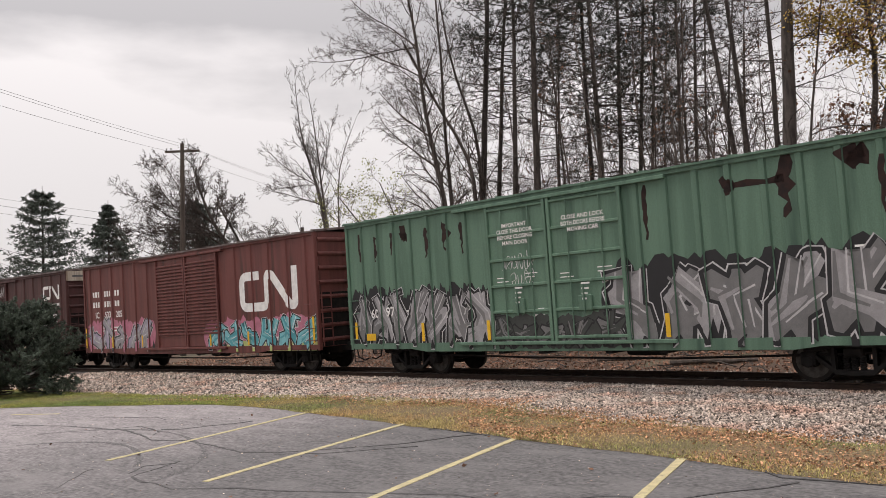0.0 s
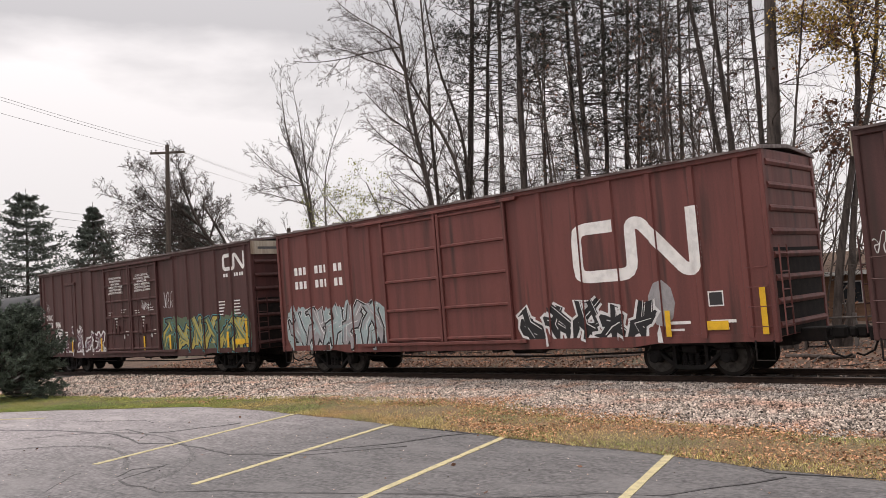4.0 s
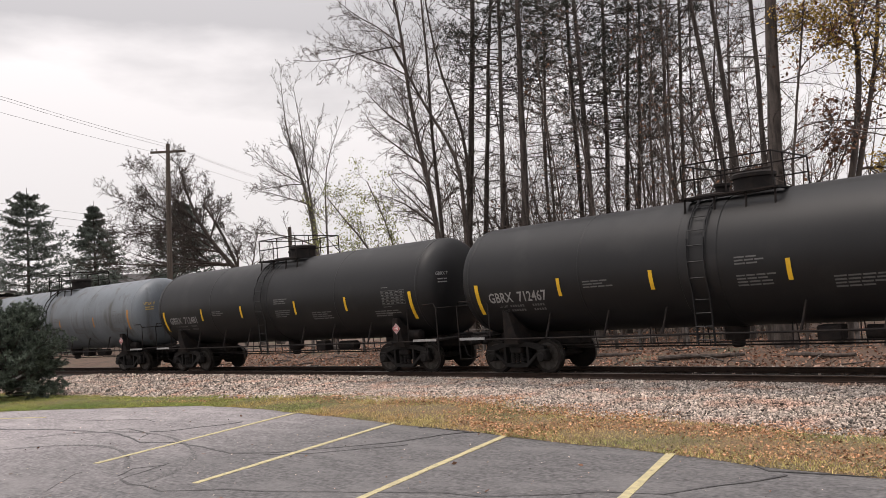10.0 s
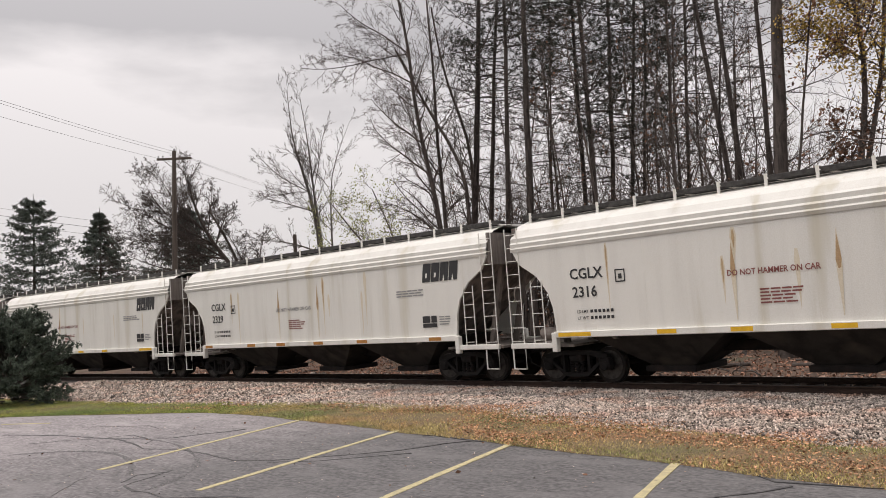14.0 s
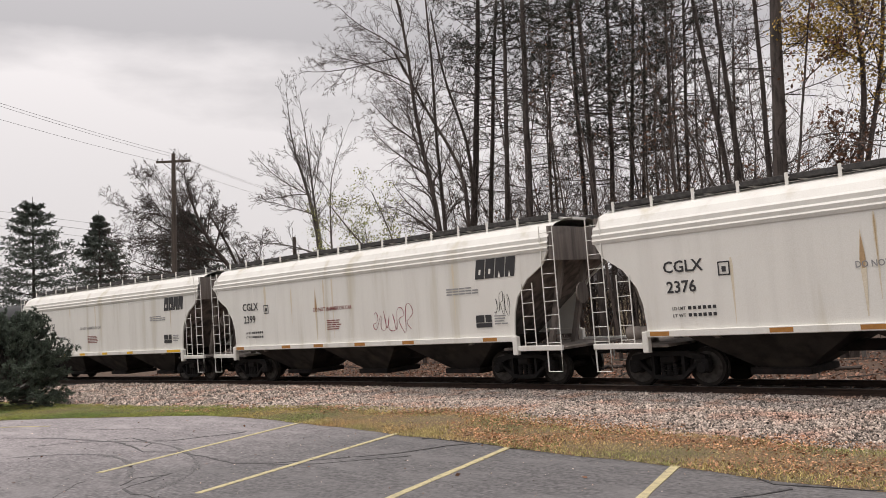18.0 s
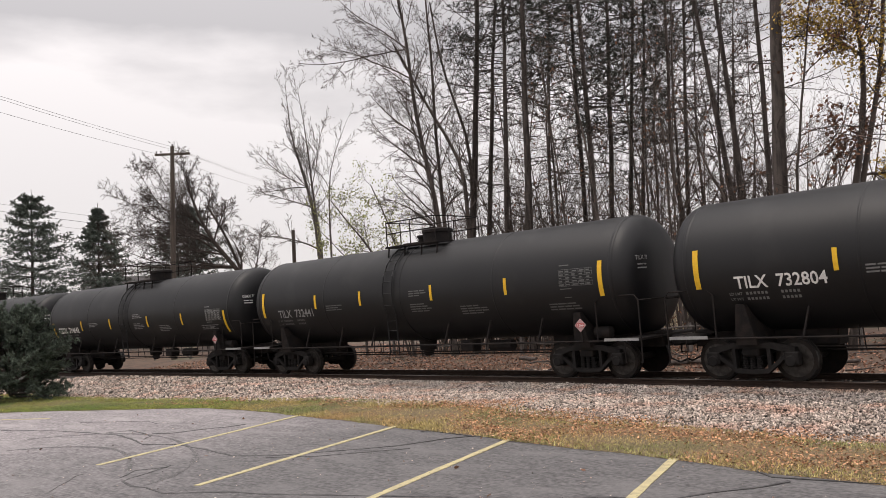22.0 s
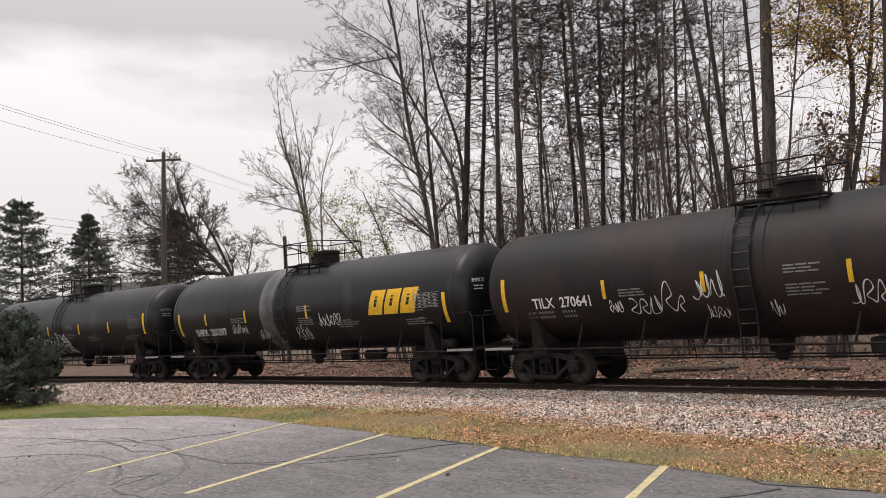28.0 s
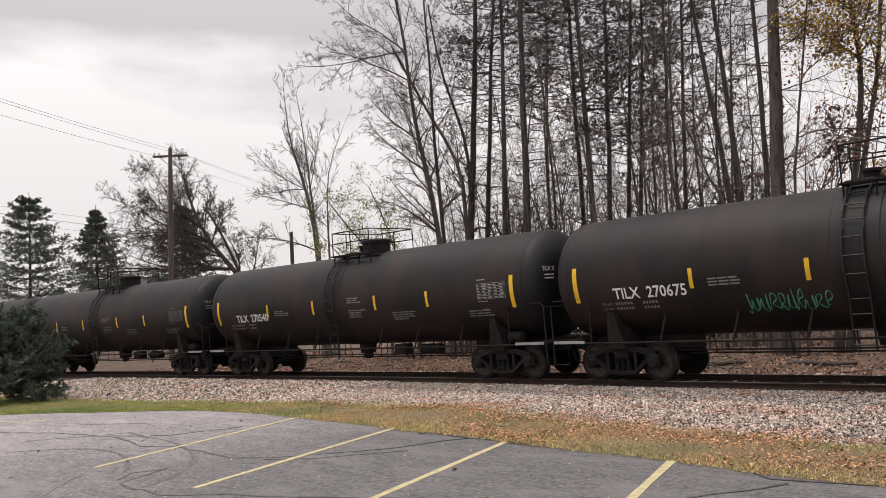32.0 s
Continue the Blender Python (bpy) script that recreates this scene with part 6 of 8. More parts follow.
# ---------------------------------------------------------------- covered hoppers
def hopper_template():
    car = thing("covered_hopper", "off-white covered hopper", "hopper car", "freight train")
    for sy in (-1, 1):
        out = [(-6.65, 1.30), (6.65, 1.30), (6.72, 2.0), (6.85, 2.4), (7.2, 2.85), (7.75, 3.2), (7.95, 3.56), (-7.95, 3.56), (-7.75, 3.2), (-7.2, 2.85), (-6.85, 2.4), (-6.72, 2.0)]
        part("side_sheet", Shape().wall(out, *sorted((sy * 1.58, sy * 1.52))), HOPPER, car)
        # rolled side plate in four bands under the roof
        prof = [(1.60, 3.54), (1.63, 3.62), (1.60, 3.66), (1.62, 3.75), (1.57, 3.80), (1.575, 3.90), (1.52, 3.95), (1.40, 4.12), (1.20, 4.26), (0.7, 4.42), (0.3, 4.46)]
        s = Shape()
        for (a, b), (c, d) in zip(prof[:-1], prof[1:]):
            for x0, x1 in ((-7.98, 7.98),):
                q = [(x0, sy * a, b), (x1, sy * a, b), (x1, sy * c, d), (x0, sy * c, d)]
                s.poly(q if sy < 0 else q[::-1])
        part("roof_sheet", s, HOPPER, car)
        part("side_sill", Shape().cbox(-6.7, 6.7, *sorted((sy * 1.66, sy * 1.5)), 1.22, 1.38, 0.015), HOPPER, car)
        for x in (-5.4, -3.95, -2.5, -1.2, 0.0, 1.2, 2.5, 3.95, 5.4):
            part("sheet_seam", Shape().box(x - 0.011, x + 0.011, *sorted((sy * 1.5835, sy * 1.57)), 1.38, 3.55), HOPPER, car)
    part("roof_top", Shape().box(-7.98, 7.98, -0.32, 0.32, 4.40, 4.47), HOPPER, car)
    part("hatch_trough", Shape().cbox(-7.2, 7.2, -0.26, 0.26, 4.47, 4.53, 0.02), HOPPER_DIRT, car)
    for sy in (-1, 1):
        part("running_board", Shape().cbox(-7.95, 7.95, *sorted((sy * 0.62, sy * 0.98)), 4.44, 4.56, 0.01), GALV_DARK, car, "dark grating walkway")
        for i in range(15):
            x = -7.7 + i * 1.1
            me = shared("walk_bracket", lambda: Shape().box(-0.035, 0.035, -1.0, -0.97, 4.22, 4.60).tube([(0.03, -0.98, 4.5), (0.42, -0.80, 4.4)], 0.018, 5), HOPPER)
            part("walk_bracket", me, [], car, at=pose(x, 0, 0, 0, 0, 0 if sy < 0 else 180))
    for sx in (-1, 1):
        # end bulkhead, slope sheet, corner posts and platform
        part("end_bulkhead", Shape().box(*sorted((sx * 7.98, sx * 7.92)), -1.5, 1.5, 3.3, 4.2), HOPPER_DIRT, car)
        s = Shape().hexa([(sx * 4.9, -1.5, 1.15), (sx * 5.0, -1.5, 1.15), (sx * 5.0, 1.5, 1.15), (sx * 4.9, 1.5, 1.15), (sx * 7.9, -1.5, 3.5), (sx * 7.98, -1.5, 3.5), (sx * 7.98, 1.5, 3.5), (sx * 7.9, 1.5, 3.5)])
        part("slope_sheet", s, HOPPER_DIRT, car)
        part("end_shear_plate", Shape().box(*sorted((sx * 6.2, sx * 8.25)), -1.5, 1.5, 0.98, 1.04), HOPPER_DIRT, car)
        part("stub_sill", Shape().cbox(*sorted((sx * 5.2, sx * 8.1)), -0.26, 0.26, 0.70, 1.0, 0.02), UNDER, car)
        coupler(car, sx * 8.22, sx)
        for y in (-0.55, 0.55):
            part("end_post", Shape().hexa([(sx * 7.1 - 0.07, y - 0.07, 1.04), (sx * 7.1 + 0.07, y - 0.07, 1.04), (sx * 7.1 + 0.07, y + 0.07, 1.04), (sx * 7.1 - 0.07, y + 0.07, 1.04), (sx * 7.7 - 0.07, y - 0.07, 3.4), (sx * 7.7 + 0.07, y - 0.07, 3.4), (sx * 7.7 + 0.07, y + 0.07, 3.4), (sx * 7.7 - 0.07, y + 0.07, 3.4)]), HOPPER_DIRT, car)
        for sy in (-1, 1):
            part("corner_bracket", Shape().cbox(*sorted((sx * 6.62, sx * 6.78)), *sorted((sy * 1.67, sy * 1.5)), 0.86, 1.36, 0.02), HOPPER, car, "white jacking bracket")
            part("end_sill", Shape().cbox(*sorted((sx * 6.78, sx * 8.2)), *sorted((sy * 1.64, sy * 1.54)), 0.96, 1.10, 0.015), HOPPER, car)
            if sy < 0:
                part("ladder", shared("hopper_ladder", lambda: ladder_shape(3.22, 0.42, 9, 0.010), HOPPER), [], car, at=pose(sx * 7.95, sy * 1.60, 0.98, 0, 0, 0))
            if sy < 0:
                part("ladder", shared("hopper_ladder_low", lambda: ladder_shape(1.75, 0.36, 5, 0.010), HOPPER), [], car, at=pose(sx * 7.2, sy * 1.60, 1.0, 0, 0, 0))
            part("sill_step", Shape().tube([(sx * 8.15, sy * 1.6, 1.0), (sx * 8.15, sy * 1.6, 0.42), (sx * 7.72, sy * 1.6, 0.42), (sx * 7.72, sy * 1.6, 1.0)], 0.022, 6), HOPPER, car)
        truck(car, sx * 6.5)
    part("brake_reservoir", Shape().lathe([(-0.4, 0.02), (-0.36, 0.17), (0.36, 0.17), (0.4, 0.02)], 14, "x", (-7.25, -0.9, 1.3)), HOPPER_DIRT, car)
    part("brake_wheel", Shape().lathe([(-0.02, 0.25), (-0.02, 0.28), (0.02, 0.28), (0.02, 0.25)], 18, "x", (8.2, -0.5, 2.4)), HOPPER_DIRT, car)
    for x in (-3.95, 0.0, 3.95):
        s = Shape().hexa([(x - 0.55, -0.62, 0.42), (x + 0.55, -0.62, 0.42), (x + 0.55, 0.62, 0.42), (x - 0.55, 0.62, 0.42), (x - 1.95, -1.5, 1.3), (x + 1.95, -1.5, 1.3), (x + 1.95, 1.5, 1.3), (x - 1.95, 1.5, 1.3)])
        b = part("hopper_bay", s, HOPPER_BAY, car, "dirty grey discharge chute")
        part("gate", Shape().cbox(x - 0.68, x + 0.68, -0.78, 0.78, 0.28, 0.43, 0.02), UNDER, b)
    part("centre_sill", Shape().box(-5.3, 5.3, -0.18, 0.18, 0.72, 0.95), UNDER, car)
    return car


HOP = hopper_template()
HOP_ROWS = [(-197.18, "2316", "off-white covered hopper with strong rust streaks", True, 0.9), (-214.08, "2329", "off-white covered hopper with a rust streak", False, 0.5), (-231.40, "2362", "off-white covered hopper with yellow sill marks", True, 0.25),
            (-248.50, "2376", "off-white covered hopper with dull sill marks", False, 0.25), (-265.93, "2399", "off-white covered hopper with red scrawled tag", False, 0.35), (-283.10, "2365", "clean off-white covered hopper with yellow sill marks", True, 0.12)]
hops = [HOP] + [copy_thing(HOP, Matrix()) for _ in HOP_ROWS[1:]]
for h_car in hops[1:]:
    for o in h_car.children_recursive:
        if o.name.startswith("wheelset"):
            WHEELSETS.append((o, h_car, o.parent.location.x + o.location.x))
RUST_STREAK = material("rust_streak", (0.52, 0.40, 0.24), (0.42, 0.28, 0.15), 3, STREAK, 0.8)
RUST_WASH = material("pale_rust_wash", (0.68, 0.62, 0.49), (0.66, 0.59, 0.46), 3, STREAK, 0.8)
for n_car, (h_car, (centre, number, label, bright, rust)) in enumerate(zip(hops, HOP_ROWS)):
    tagged(h_car, label)
    CARS.append((h_car, centre))
    ps, p2 = onto_side(-1.595), onto_side(-1.598)
    r = random.Random(200 + n_car)
    lettering("reporting_mark", "CGLX", -6.1, 2.68, 0.27, DARK_MARK, h_car, ps)
    lettering("reporting_mark", number, -6.05, 2.22, 0.27, DARK_MARK, h_car, ps)
    bars("load_stencil", [(-5.55 + q * 0.12, z, 0.08, 0.075) for z in (1.82, 1.66) for q in range(6)], DARK_MARK, h_car, ps)
    for w, z in (("LD LMT", 1.82), ("LT WT", 1.66)):
        lettering("load_stencil", w, -5.95, z, 0.075, DARK_MARK, h_car, ps, 0.34)
    bars("class_box", [(-4.75, 2.52, 0.03, 0.3), (-4.5, 2.52, 0.03, 0.3), (-4.75, 2.52, 0.28, 0.03), (-4.75, 2.8, 0.28, 0.03), (-4.66, 2.6, 0.1, 0.12)], DARK_MARK, h_car, ps)
    lettering("stencil_notice", "DO NOT HAMMER ON CAR", -1.9, 2.45, 0.13, RED_MARK if n_car % 2 == 0 else GREY_MARK, h_car, ps, 2.0)
    bars("small_stencil", block(n_car, -1.2, 2.1, 1.0, 4, 0.035), RED_MARK, h_car, ps)
    bars("small_stencil", block(n_car + 9, 4.3, 2.75, 1.4, 2, 0.04), GREY_MARK, h_car, ps)
    # block emblem: four dark leaning slabs with small notches
    em = []
    for i in range(4):
        x, w = 5.42 + i * 0.355, 0.325
        em.append((0, 0, [(x, 2.98), (x + w, 2.98), (x + w + 0.09, 3.52), (x + 0.09, 3.52)]))
        em.append((1, 1, [(x + 0.14, 3.10), (x + 0.21, 3.10), (x + 0.235, 3.24), (x + 0.165, 3.24)] if i < 2 else [(x + 0.12, 2.98), (x + 0.20, 2.98), (x + 0.17, 3.16)]))
    side_paint("block_emblem", em, [DARK_MARK, HOPPER], h_car, [(-8, 8, -1.592)], "dark leaning block emblem")
    for a, w in ((5.35, 0.3), (5.7, 0.22)):
        part("data_plate", Shape().poly([p2(a, 1.78), p2(a + w, 1.78), p2(a + w, 1.98), p2(a, 1.98)]), DARK_MARK, h_car, smooth=False)
    part("data_plate", Shape().poly([p2(5.35, 1.64), p2(5.92, 1.64), p2(5.92, 1.76), p2(5.35, 1.76)]), DARK_MARK, h_car, smooth=False)
    bars("small_stencil", block(n_car + 5, 6.02, 1.92, 0.5, 3, 0.035), GREY_MARK, h_car, ps)
    sill = onto_side(-1.663)
    for i, x in enumerate((-6.55, -3.7, -1.9, 0.2, 2.4, 5.6)):
        reflector(h_car, x, 1.25, 1.0 if x in (-6.55, 5.6) and bright else 0.5, 0.10, sill, YELLOW if bright else ORANGE)
    polys = []
    for k in range(int(3 + rust * 6)):
        x, top, ln = r.uniform(-5.5, 6.2), r.choice((3.5, 3.5, 3.3, 2.9)), r.uniform(0.4, 1.6)
        w = r.uniform(0.025, 0.055) * (1 + rust)
        polys.append((k % 3, 1, [(x - 0.004, top - ln * 1.3), (x + 0.004, top - ln * 1.3), (x + w, top - 0.2), (x + w * 0.5, top), (x - w * 0.5, top), (x - w, top - 0.2)]))
        if r.random() < rust * 0.7:
            polys.append((3 + k % 3, 0, [(x - 0.003, top - ln * 0.8), (x + 0.003, top - ln * 0.8), (x + w * 0.5, top - 0.25), (x + w * 0.3, top - 0.06), (x - w * 0.25, top - 0.06), (x - w * 0.45, top - 0.25)]))
    for k in range(int(rust * 4)):
        x, zt = -1.75 + 2.2 * k, r.uniform(2.95, 3.25)
        polys.append((6, 1, [(x - 0.01, 1.5), (x + 0.01, 1.5), (x + 0.06, 2.5), (x + 0.05, 2.75), (x, zt + 0.12), (x - 0.05, 2.75), (x - 0.06, 2.5)]))
        polys.append((7, 0, [(x - 0.02, 2.42), (x + 0.03, 2.44), (x + 0.055, 2.62), (x + 0.02, 2.95), (x, zt), (x - 0.02, 2.95), (x - 0.06, 2.6)]))
    for poly in polys:
        side_paint("rust_streak", [poly], [RUST_STREAK, RUST_WASH], h_car, [(-8, 8, -1.580)], "brown rust streak")
    if number == "2399":
        side_paint("paint_tag", scribble(1.0, 1.65, 1.9, 0.7, 300, 0.04), [paint("graffiti_red", (0.30, 0.06, 0.09))], h_car, [(-8, 8, -1.584)], "dark red scrawled tag")
        side_paint("paint_tag", scribble(6.0, 2.0, 0.6, 0.5, 301, 0.03), [BLACK_G], h_car, [(-8, 8, -1.584)], "black scrawled tag")
    if number == "2376":
        side_paint("paint_tag", scribble(6.0, 2.05, 0.6, 0.4, 302, 0.03), [BLACK_G], h_car, [(-8, 8, -1.584)], "black scrawled tag")

# ---------------------------------------------------------------- bulkhead flatcar
car = thing("bulkhead_flatcar", "worn brown bulkhead flatcar with tall stakes", "flatcar", "freight train")
CARS.append((car, -126.93))
part("deck", Shape().box(-8.6, 8.6, -1.35, 1.35, 0.98, 1.06), DECK_WOOD, car, "weathered plank deck")
for sy in (-1, 1):
    part("side_sill", Shape().wall([(-9.0, 0.76), (9.0, 0.76), (9.0, 1.10), (-9.0, 1.10)], *sorted((sy * 1.52, sy * 1.36))), FLAT_BROWN, car)
    part("deck_riser", Shape().hexa([(-8.4, sy * 0.9 - 0.08, 1.06), (8.4, sy * 0.9 - 0.08, 1.06), (8.4, sy * 0.9 + 0.08, 1.06), (-8.4, sy * 0.9 + 0.08, 1.06), (-8.4, sy * 0.9 - 0.08, 1.22), (8.4, sy * 0.9 - 0.08, 1.22), (8.4, sy * 0.9 + 0.08, 1.22), (-8.4, sy * 0.9 + 0.08, 1.22)]), DECK_WOOD, car)
part("centre_sill", Shape().box(-8.8, 8.8, -0.3, 0.3, 0.55, 0.98), UNDER, car)
for x, top in ((7.28, 5.11), (3.93, 5.16), (1.45, 4.63), (-1.78, 5.09), (-3.9, 4.62)):
    st = Shape().hexa([(x - 0.13, -1.62, 0.80), (x + 0.13, -1.62, 0.80), (x + 0.13, -1.36, 0.80), (x - 0.13, -1.36, 0.80), (x - 0.12, -1.56, top), (x + 0.12, -1.56, top), (x + 0.12, -1.36, top), (x - 0.12, -1.36, top)])
    part("stake", st, FLAT_BROWN, car, "tall brown steel stake")
    part("stake_pocket", Shape().cbox(x - 0.2, x + 0.2, -1.66, -1.34, 0.78, 1.15, 0.02), FLAT_BROWN, car)
for x in (7.3, 4.02, 1.4, -1.6, -4.07, -7.3):
    st = Shape().hexa([(x - 0.13, 1.36, 0.80), (x + 0.13, 1.36, 0.80), (x + 0.13, 1.62, 0.80), (x - 0.13, 1.62, 0.80), (x - 0.11, 1.36, 5.12), (x + 0.11, 1.36, 5.12), (x + 0.11, 1.56, 5.12), (x - 0.11, 1.56, 5.12)])
    part("stake", st, FLAT_BROWN, car, "tall brown steel stake")
for sx in (-1, 1):
    part("bulkhead_plate", Shape().box(*sorted((sx * 8.42, sx * 8.5)), -1.45, 1.45, 1.0, 5.2), FLAT_BROWN, car)
    for y in (-1.4, -0.7, 0.0, 0.7, 1.4):
        s = Shape().hexa([(sx * 8.5, y - 0.06, 1.0), (sx * 9.0, y - 0.06, 1.0), (sx * 9.0, y + 0.06, 1.0), (sx * 8.5, y + 0.06, 1.0), (sx * 8.5, y - 0.06, 5.2), (sx * 8.66, y - 0.06, 5.2), (sx * 8.66, y + 0.06, 5.2), (sx * 8.5, y + 0.06, 5.2)])
        part("bulkhead_brace", s, FLAT_BROWN, car)
    for z in (1.9, 3.0, 4.4):
        part("bulkhead_rail", Shape().box(*sorted((sx * 8.5, sx * 8.6)), -1.45, 1.45, z - 0.06, z + 0.06), FLAT_BROWN, car)
    part("top_board", Shape().box(*sorted((sx * 8.505, sx * 8.54)), -1.42, 1.42, 4.55, 5.18), FLAT_CREAM, car, "dirty cream board streaked with rust")
    part("draft_gear", Shape().cbox(*sorted((sx * 8.6, sx * 9.2)), -0.25, 0.25, 0.70, 1.0, 0.02), UNDER, car)
    coupler(car, sx * 9.3, sx)
    part("end_ladder", ladder_shape(2.4, 0.42, 7), FLAT_BROWN, car, at=pose(sx * 9.05, -0.35, 1.1, 0, 0, 90))
    truck(car, sx * 6.56)
side = [(-8.6, 9.0, -1.52)]
r = random.Random(77)
patches = [(0, 0, [(x + w * math.cos(t) * r.uniform(0.7, 1), z + h * math.sin(t) * r.uniform(0.7, 1)) for t in [2 * math.pi * k / 8 for k in range(8)]]) for x, z, w, h in ((-2.6, 0.92, 0.22, 0.1), (2.3, 0.84, 0.5, 0.04), (4.2, 0.88, 0.2, 0.1), (7.9, 0.86, 0.3, 0.1))]
for poly in patches:
    side_paint("paint_patch", [poly], [WHITE_G], car, side, "white paint blot")
side_paint("paint_patch", [(0, 0, [(0.2, 0.80), (1.05, 0.78), (1.0, 1.05), (0.25, 1.06)])], [SILVER_G], car, side, "pale grey paint patch")
side_paint("paint_tag", scribble(0.2, 0.80, 0.9, 0.24, 61, 0.05), [CYAN_G], car, [(-8.6, 9.0, -1.523)], "pale blue scrawl")
side_paint("paint_patch", [(0, 0, [(5.3, 0.80), (6.1, 0.78), (6.2, 1.02), (5.4, 1.05)])], [GREY_G], car, side, "grey paint patch")
bars("data_panel", [(-5.9, 0.78, 1.5, 0.26)], DARK_MARK, car, onto_side(-1.526))
lettering("reporting_mark", "JTSX", -5.8, 0.84, 0.15, WHITE, car, onto_side(-1.53))
lettering("reporting_mark", "54013", -5.2, 0.84, 0.15, WHITE, car, onto_side(-1.53))
bars("load_stencil", [(-3.9, 0.93, 0.8, 0.07), (-3.9, 0.81, 0.8, 0.07)], GREY_MARK, car, onto_side(-1.526))
for x in (-7.8, -4.6, -1.9, 1.3, 3.4, 6.9):
    reflector(car, x, 0.76, 0.42, 0.1, onto_side(-1.528), ORANGE)
bars("notice_plate", [(8.45, 1.55, 0.4, 0.2)], YELLOW, car, onto_side(-1.54))
smudge = Shape()
for y, z, a, b in [(-1.2 + 0.2 * k + r.uniform(-0.05, 0.05), 2.1 + r.uniform(-0.08, 0.12), r.uniform(0.05, 0.11), r.uniform(0.2, 0.45)) for k in range(13)]:
    smudge.poly([(-8.417, y + a * math.cos(t) * r.uniform(0.6, 1.2), z + b * math.sin(t) * r.uniform(0.6, 1.2)) for t in [2 * math.pi * k / 9 for k in range(9)]])
tagged(part("paint_smudge", smudge, material("rubbed_white_paint", (0.30, 0.28, 0.27), (0.12, 0.10, 0.09), 6, STREAK, 0.9), car, "rubbed white paint smudges", smooth=False), kind="stuff")
part("diamond_mark", Shape().poly([(-8.1, -1.53, 1.55), (-7.93, -1.53, 1.8), (-8.1, -1.53, 2.05), (-8.27, -1.53, 1.8)]), BLUE, car, "blue diamond mark", smooth=False)
part("bulkhead_post", Shape().cbox(-8.62, -7.85, -1.52, -1.42, 1.0, 5.15, 0.02), FLAT_BROWN, car)
part("bulkhead_post", Shape().cbox(8.4, 8.62, -1.52, -1.42, 1.0, 5.18, 0.02), FLAT_BROWN, car)

# ---------------------------------------------------------------- trees
AWAY = Vector((0.72, 0.69, 0))      # along the wood's edge
TWIG = 0.006


def tubes_mesh(name, lines, mat, sides=4):
    """Tapered tubes in one mesh; lines: (points, radii) arrays of shape (n, k, 3) and (n, k)."""
    vs, fs, base = [], [], 0
    for P, R in lines:
        n, k = R.shape
        T = np.gradient(P, axis=1)
        T /= np.linalg.norm(T, axis=2)[..., None] + 1e-9
        ref = np.where(np.abs(T[:, :1, 2:3]) < 0.9, np.array([0, 0, 1.0]), np.array([1.0, 0, 0]))
        U = np.cross(T, np.broadcast_to(ref, T.shape))
        U /= np.linalg.norm(U, axis=2)[..., None] + 1e-9
        W = np.cross(T, U)
        a = np.arange(sides) * 2 * np.pi / sides
        V = P[:, :, None] + (U[:, :, None] * np.cos(a)[None, None, :, None] + W[:, :, None] * np.sin(a)[None, None, :, None]) * R[:, :, None, None]
        idx = base + np.arange(n * k * sides).reshape(n, k, sides)
        nx = np.roll(idx, -1, 2)
        fs.append(np.stack([idx[:, :-1], nx[:, :-1], nx[:, 1:], idx[:, 1:]], -1).reshape(-1, 4))
        vs.append(V.reshape(-1, 3))
        base += n * k * sides
    return numpy_mesh(name, np.concatenate(vs), np.concatenate(fs), mat, True)


def unit(d):
    return d / (np.linalg.norm(d, axis=-1, keepdims=True) + 1e-9)


def run_lines(p, d, length, r0, r1, g, k=6, wander=0.16, lift=0.0):
    """Lines that set out from p along d, wander and bend up or down; all arrays of n."""
    n = len(p)
    d = unit(d)
    pts, step = [p], (length / (k - 1))[:, None]
    drift = unit(g.normal(size=(n, 3))) * wander * 0.5
    for i in range(1, k):
        d = unit(d + drift + g.normal(size=(n, 3)) * wander * 0.6 + np.array([0, 0, lift]))
        p = p + d * step
        pts.append(p)
    f = np.linspace(0, 1, k)[None]
    return np.stack(pts, 1), r0[:, None] * (1 - f) + r1[:, None] * f


def offshoots(P, R, g, count, length, spread=0.6, lift=0.05, wander=0.16, start=0.2, k=5, thin=0.6, fade=0.5, least=TWIG, flat=1.0):
    """Side branches spread along each parent line."""
    n, k0 = R.shape
    t = (start + (1 - start) * (np.arange(count)[None] + g.random((n, count))) / count).ravel()
    i0 = np.repeat(np.arange(n), count)
    j = np.minimum(k0 - 2, (t * (k0 - 1)).astype(int))
    u = (t * (k0 - 1) - j)[:, None]
    a, b = P[i0, j], P[i0, j + 1]
    p = a * (1 - u) + b * u
    r = (R[i0, j] * (1 - u[:, 0]) + R[i0, j + 1] * u[:, 0]) * thin
    ax = unit(b - a)
    s = g.normal(size=ax.shape)
    s = unit(s - ax * (s * ax).sum(1)[:, None])
    sp = (spread * g.uniform(0.7, 1.25, len(t)))[:, None]
    d = (ax * (1 - sp) + s * sp) * np.array([1, 1, flat]) + np.array([0, 0, lift])
    span = np.broadcast_to(np.asarray(length, float), (n,))[i0] * g.uniform(0.5, 1.2, len(t)) * (1 - fade * t)
    return run_lines(p, d, span, np.maximum(r, least), np.maximum(r * 0.25, least * 0.55), g, k, wander, lift)


def spans(P):
    return np.linalg.norm(np.diff(P, axis=1), axis=2).sum(1)


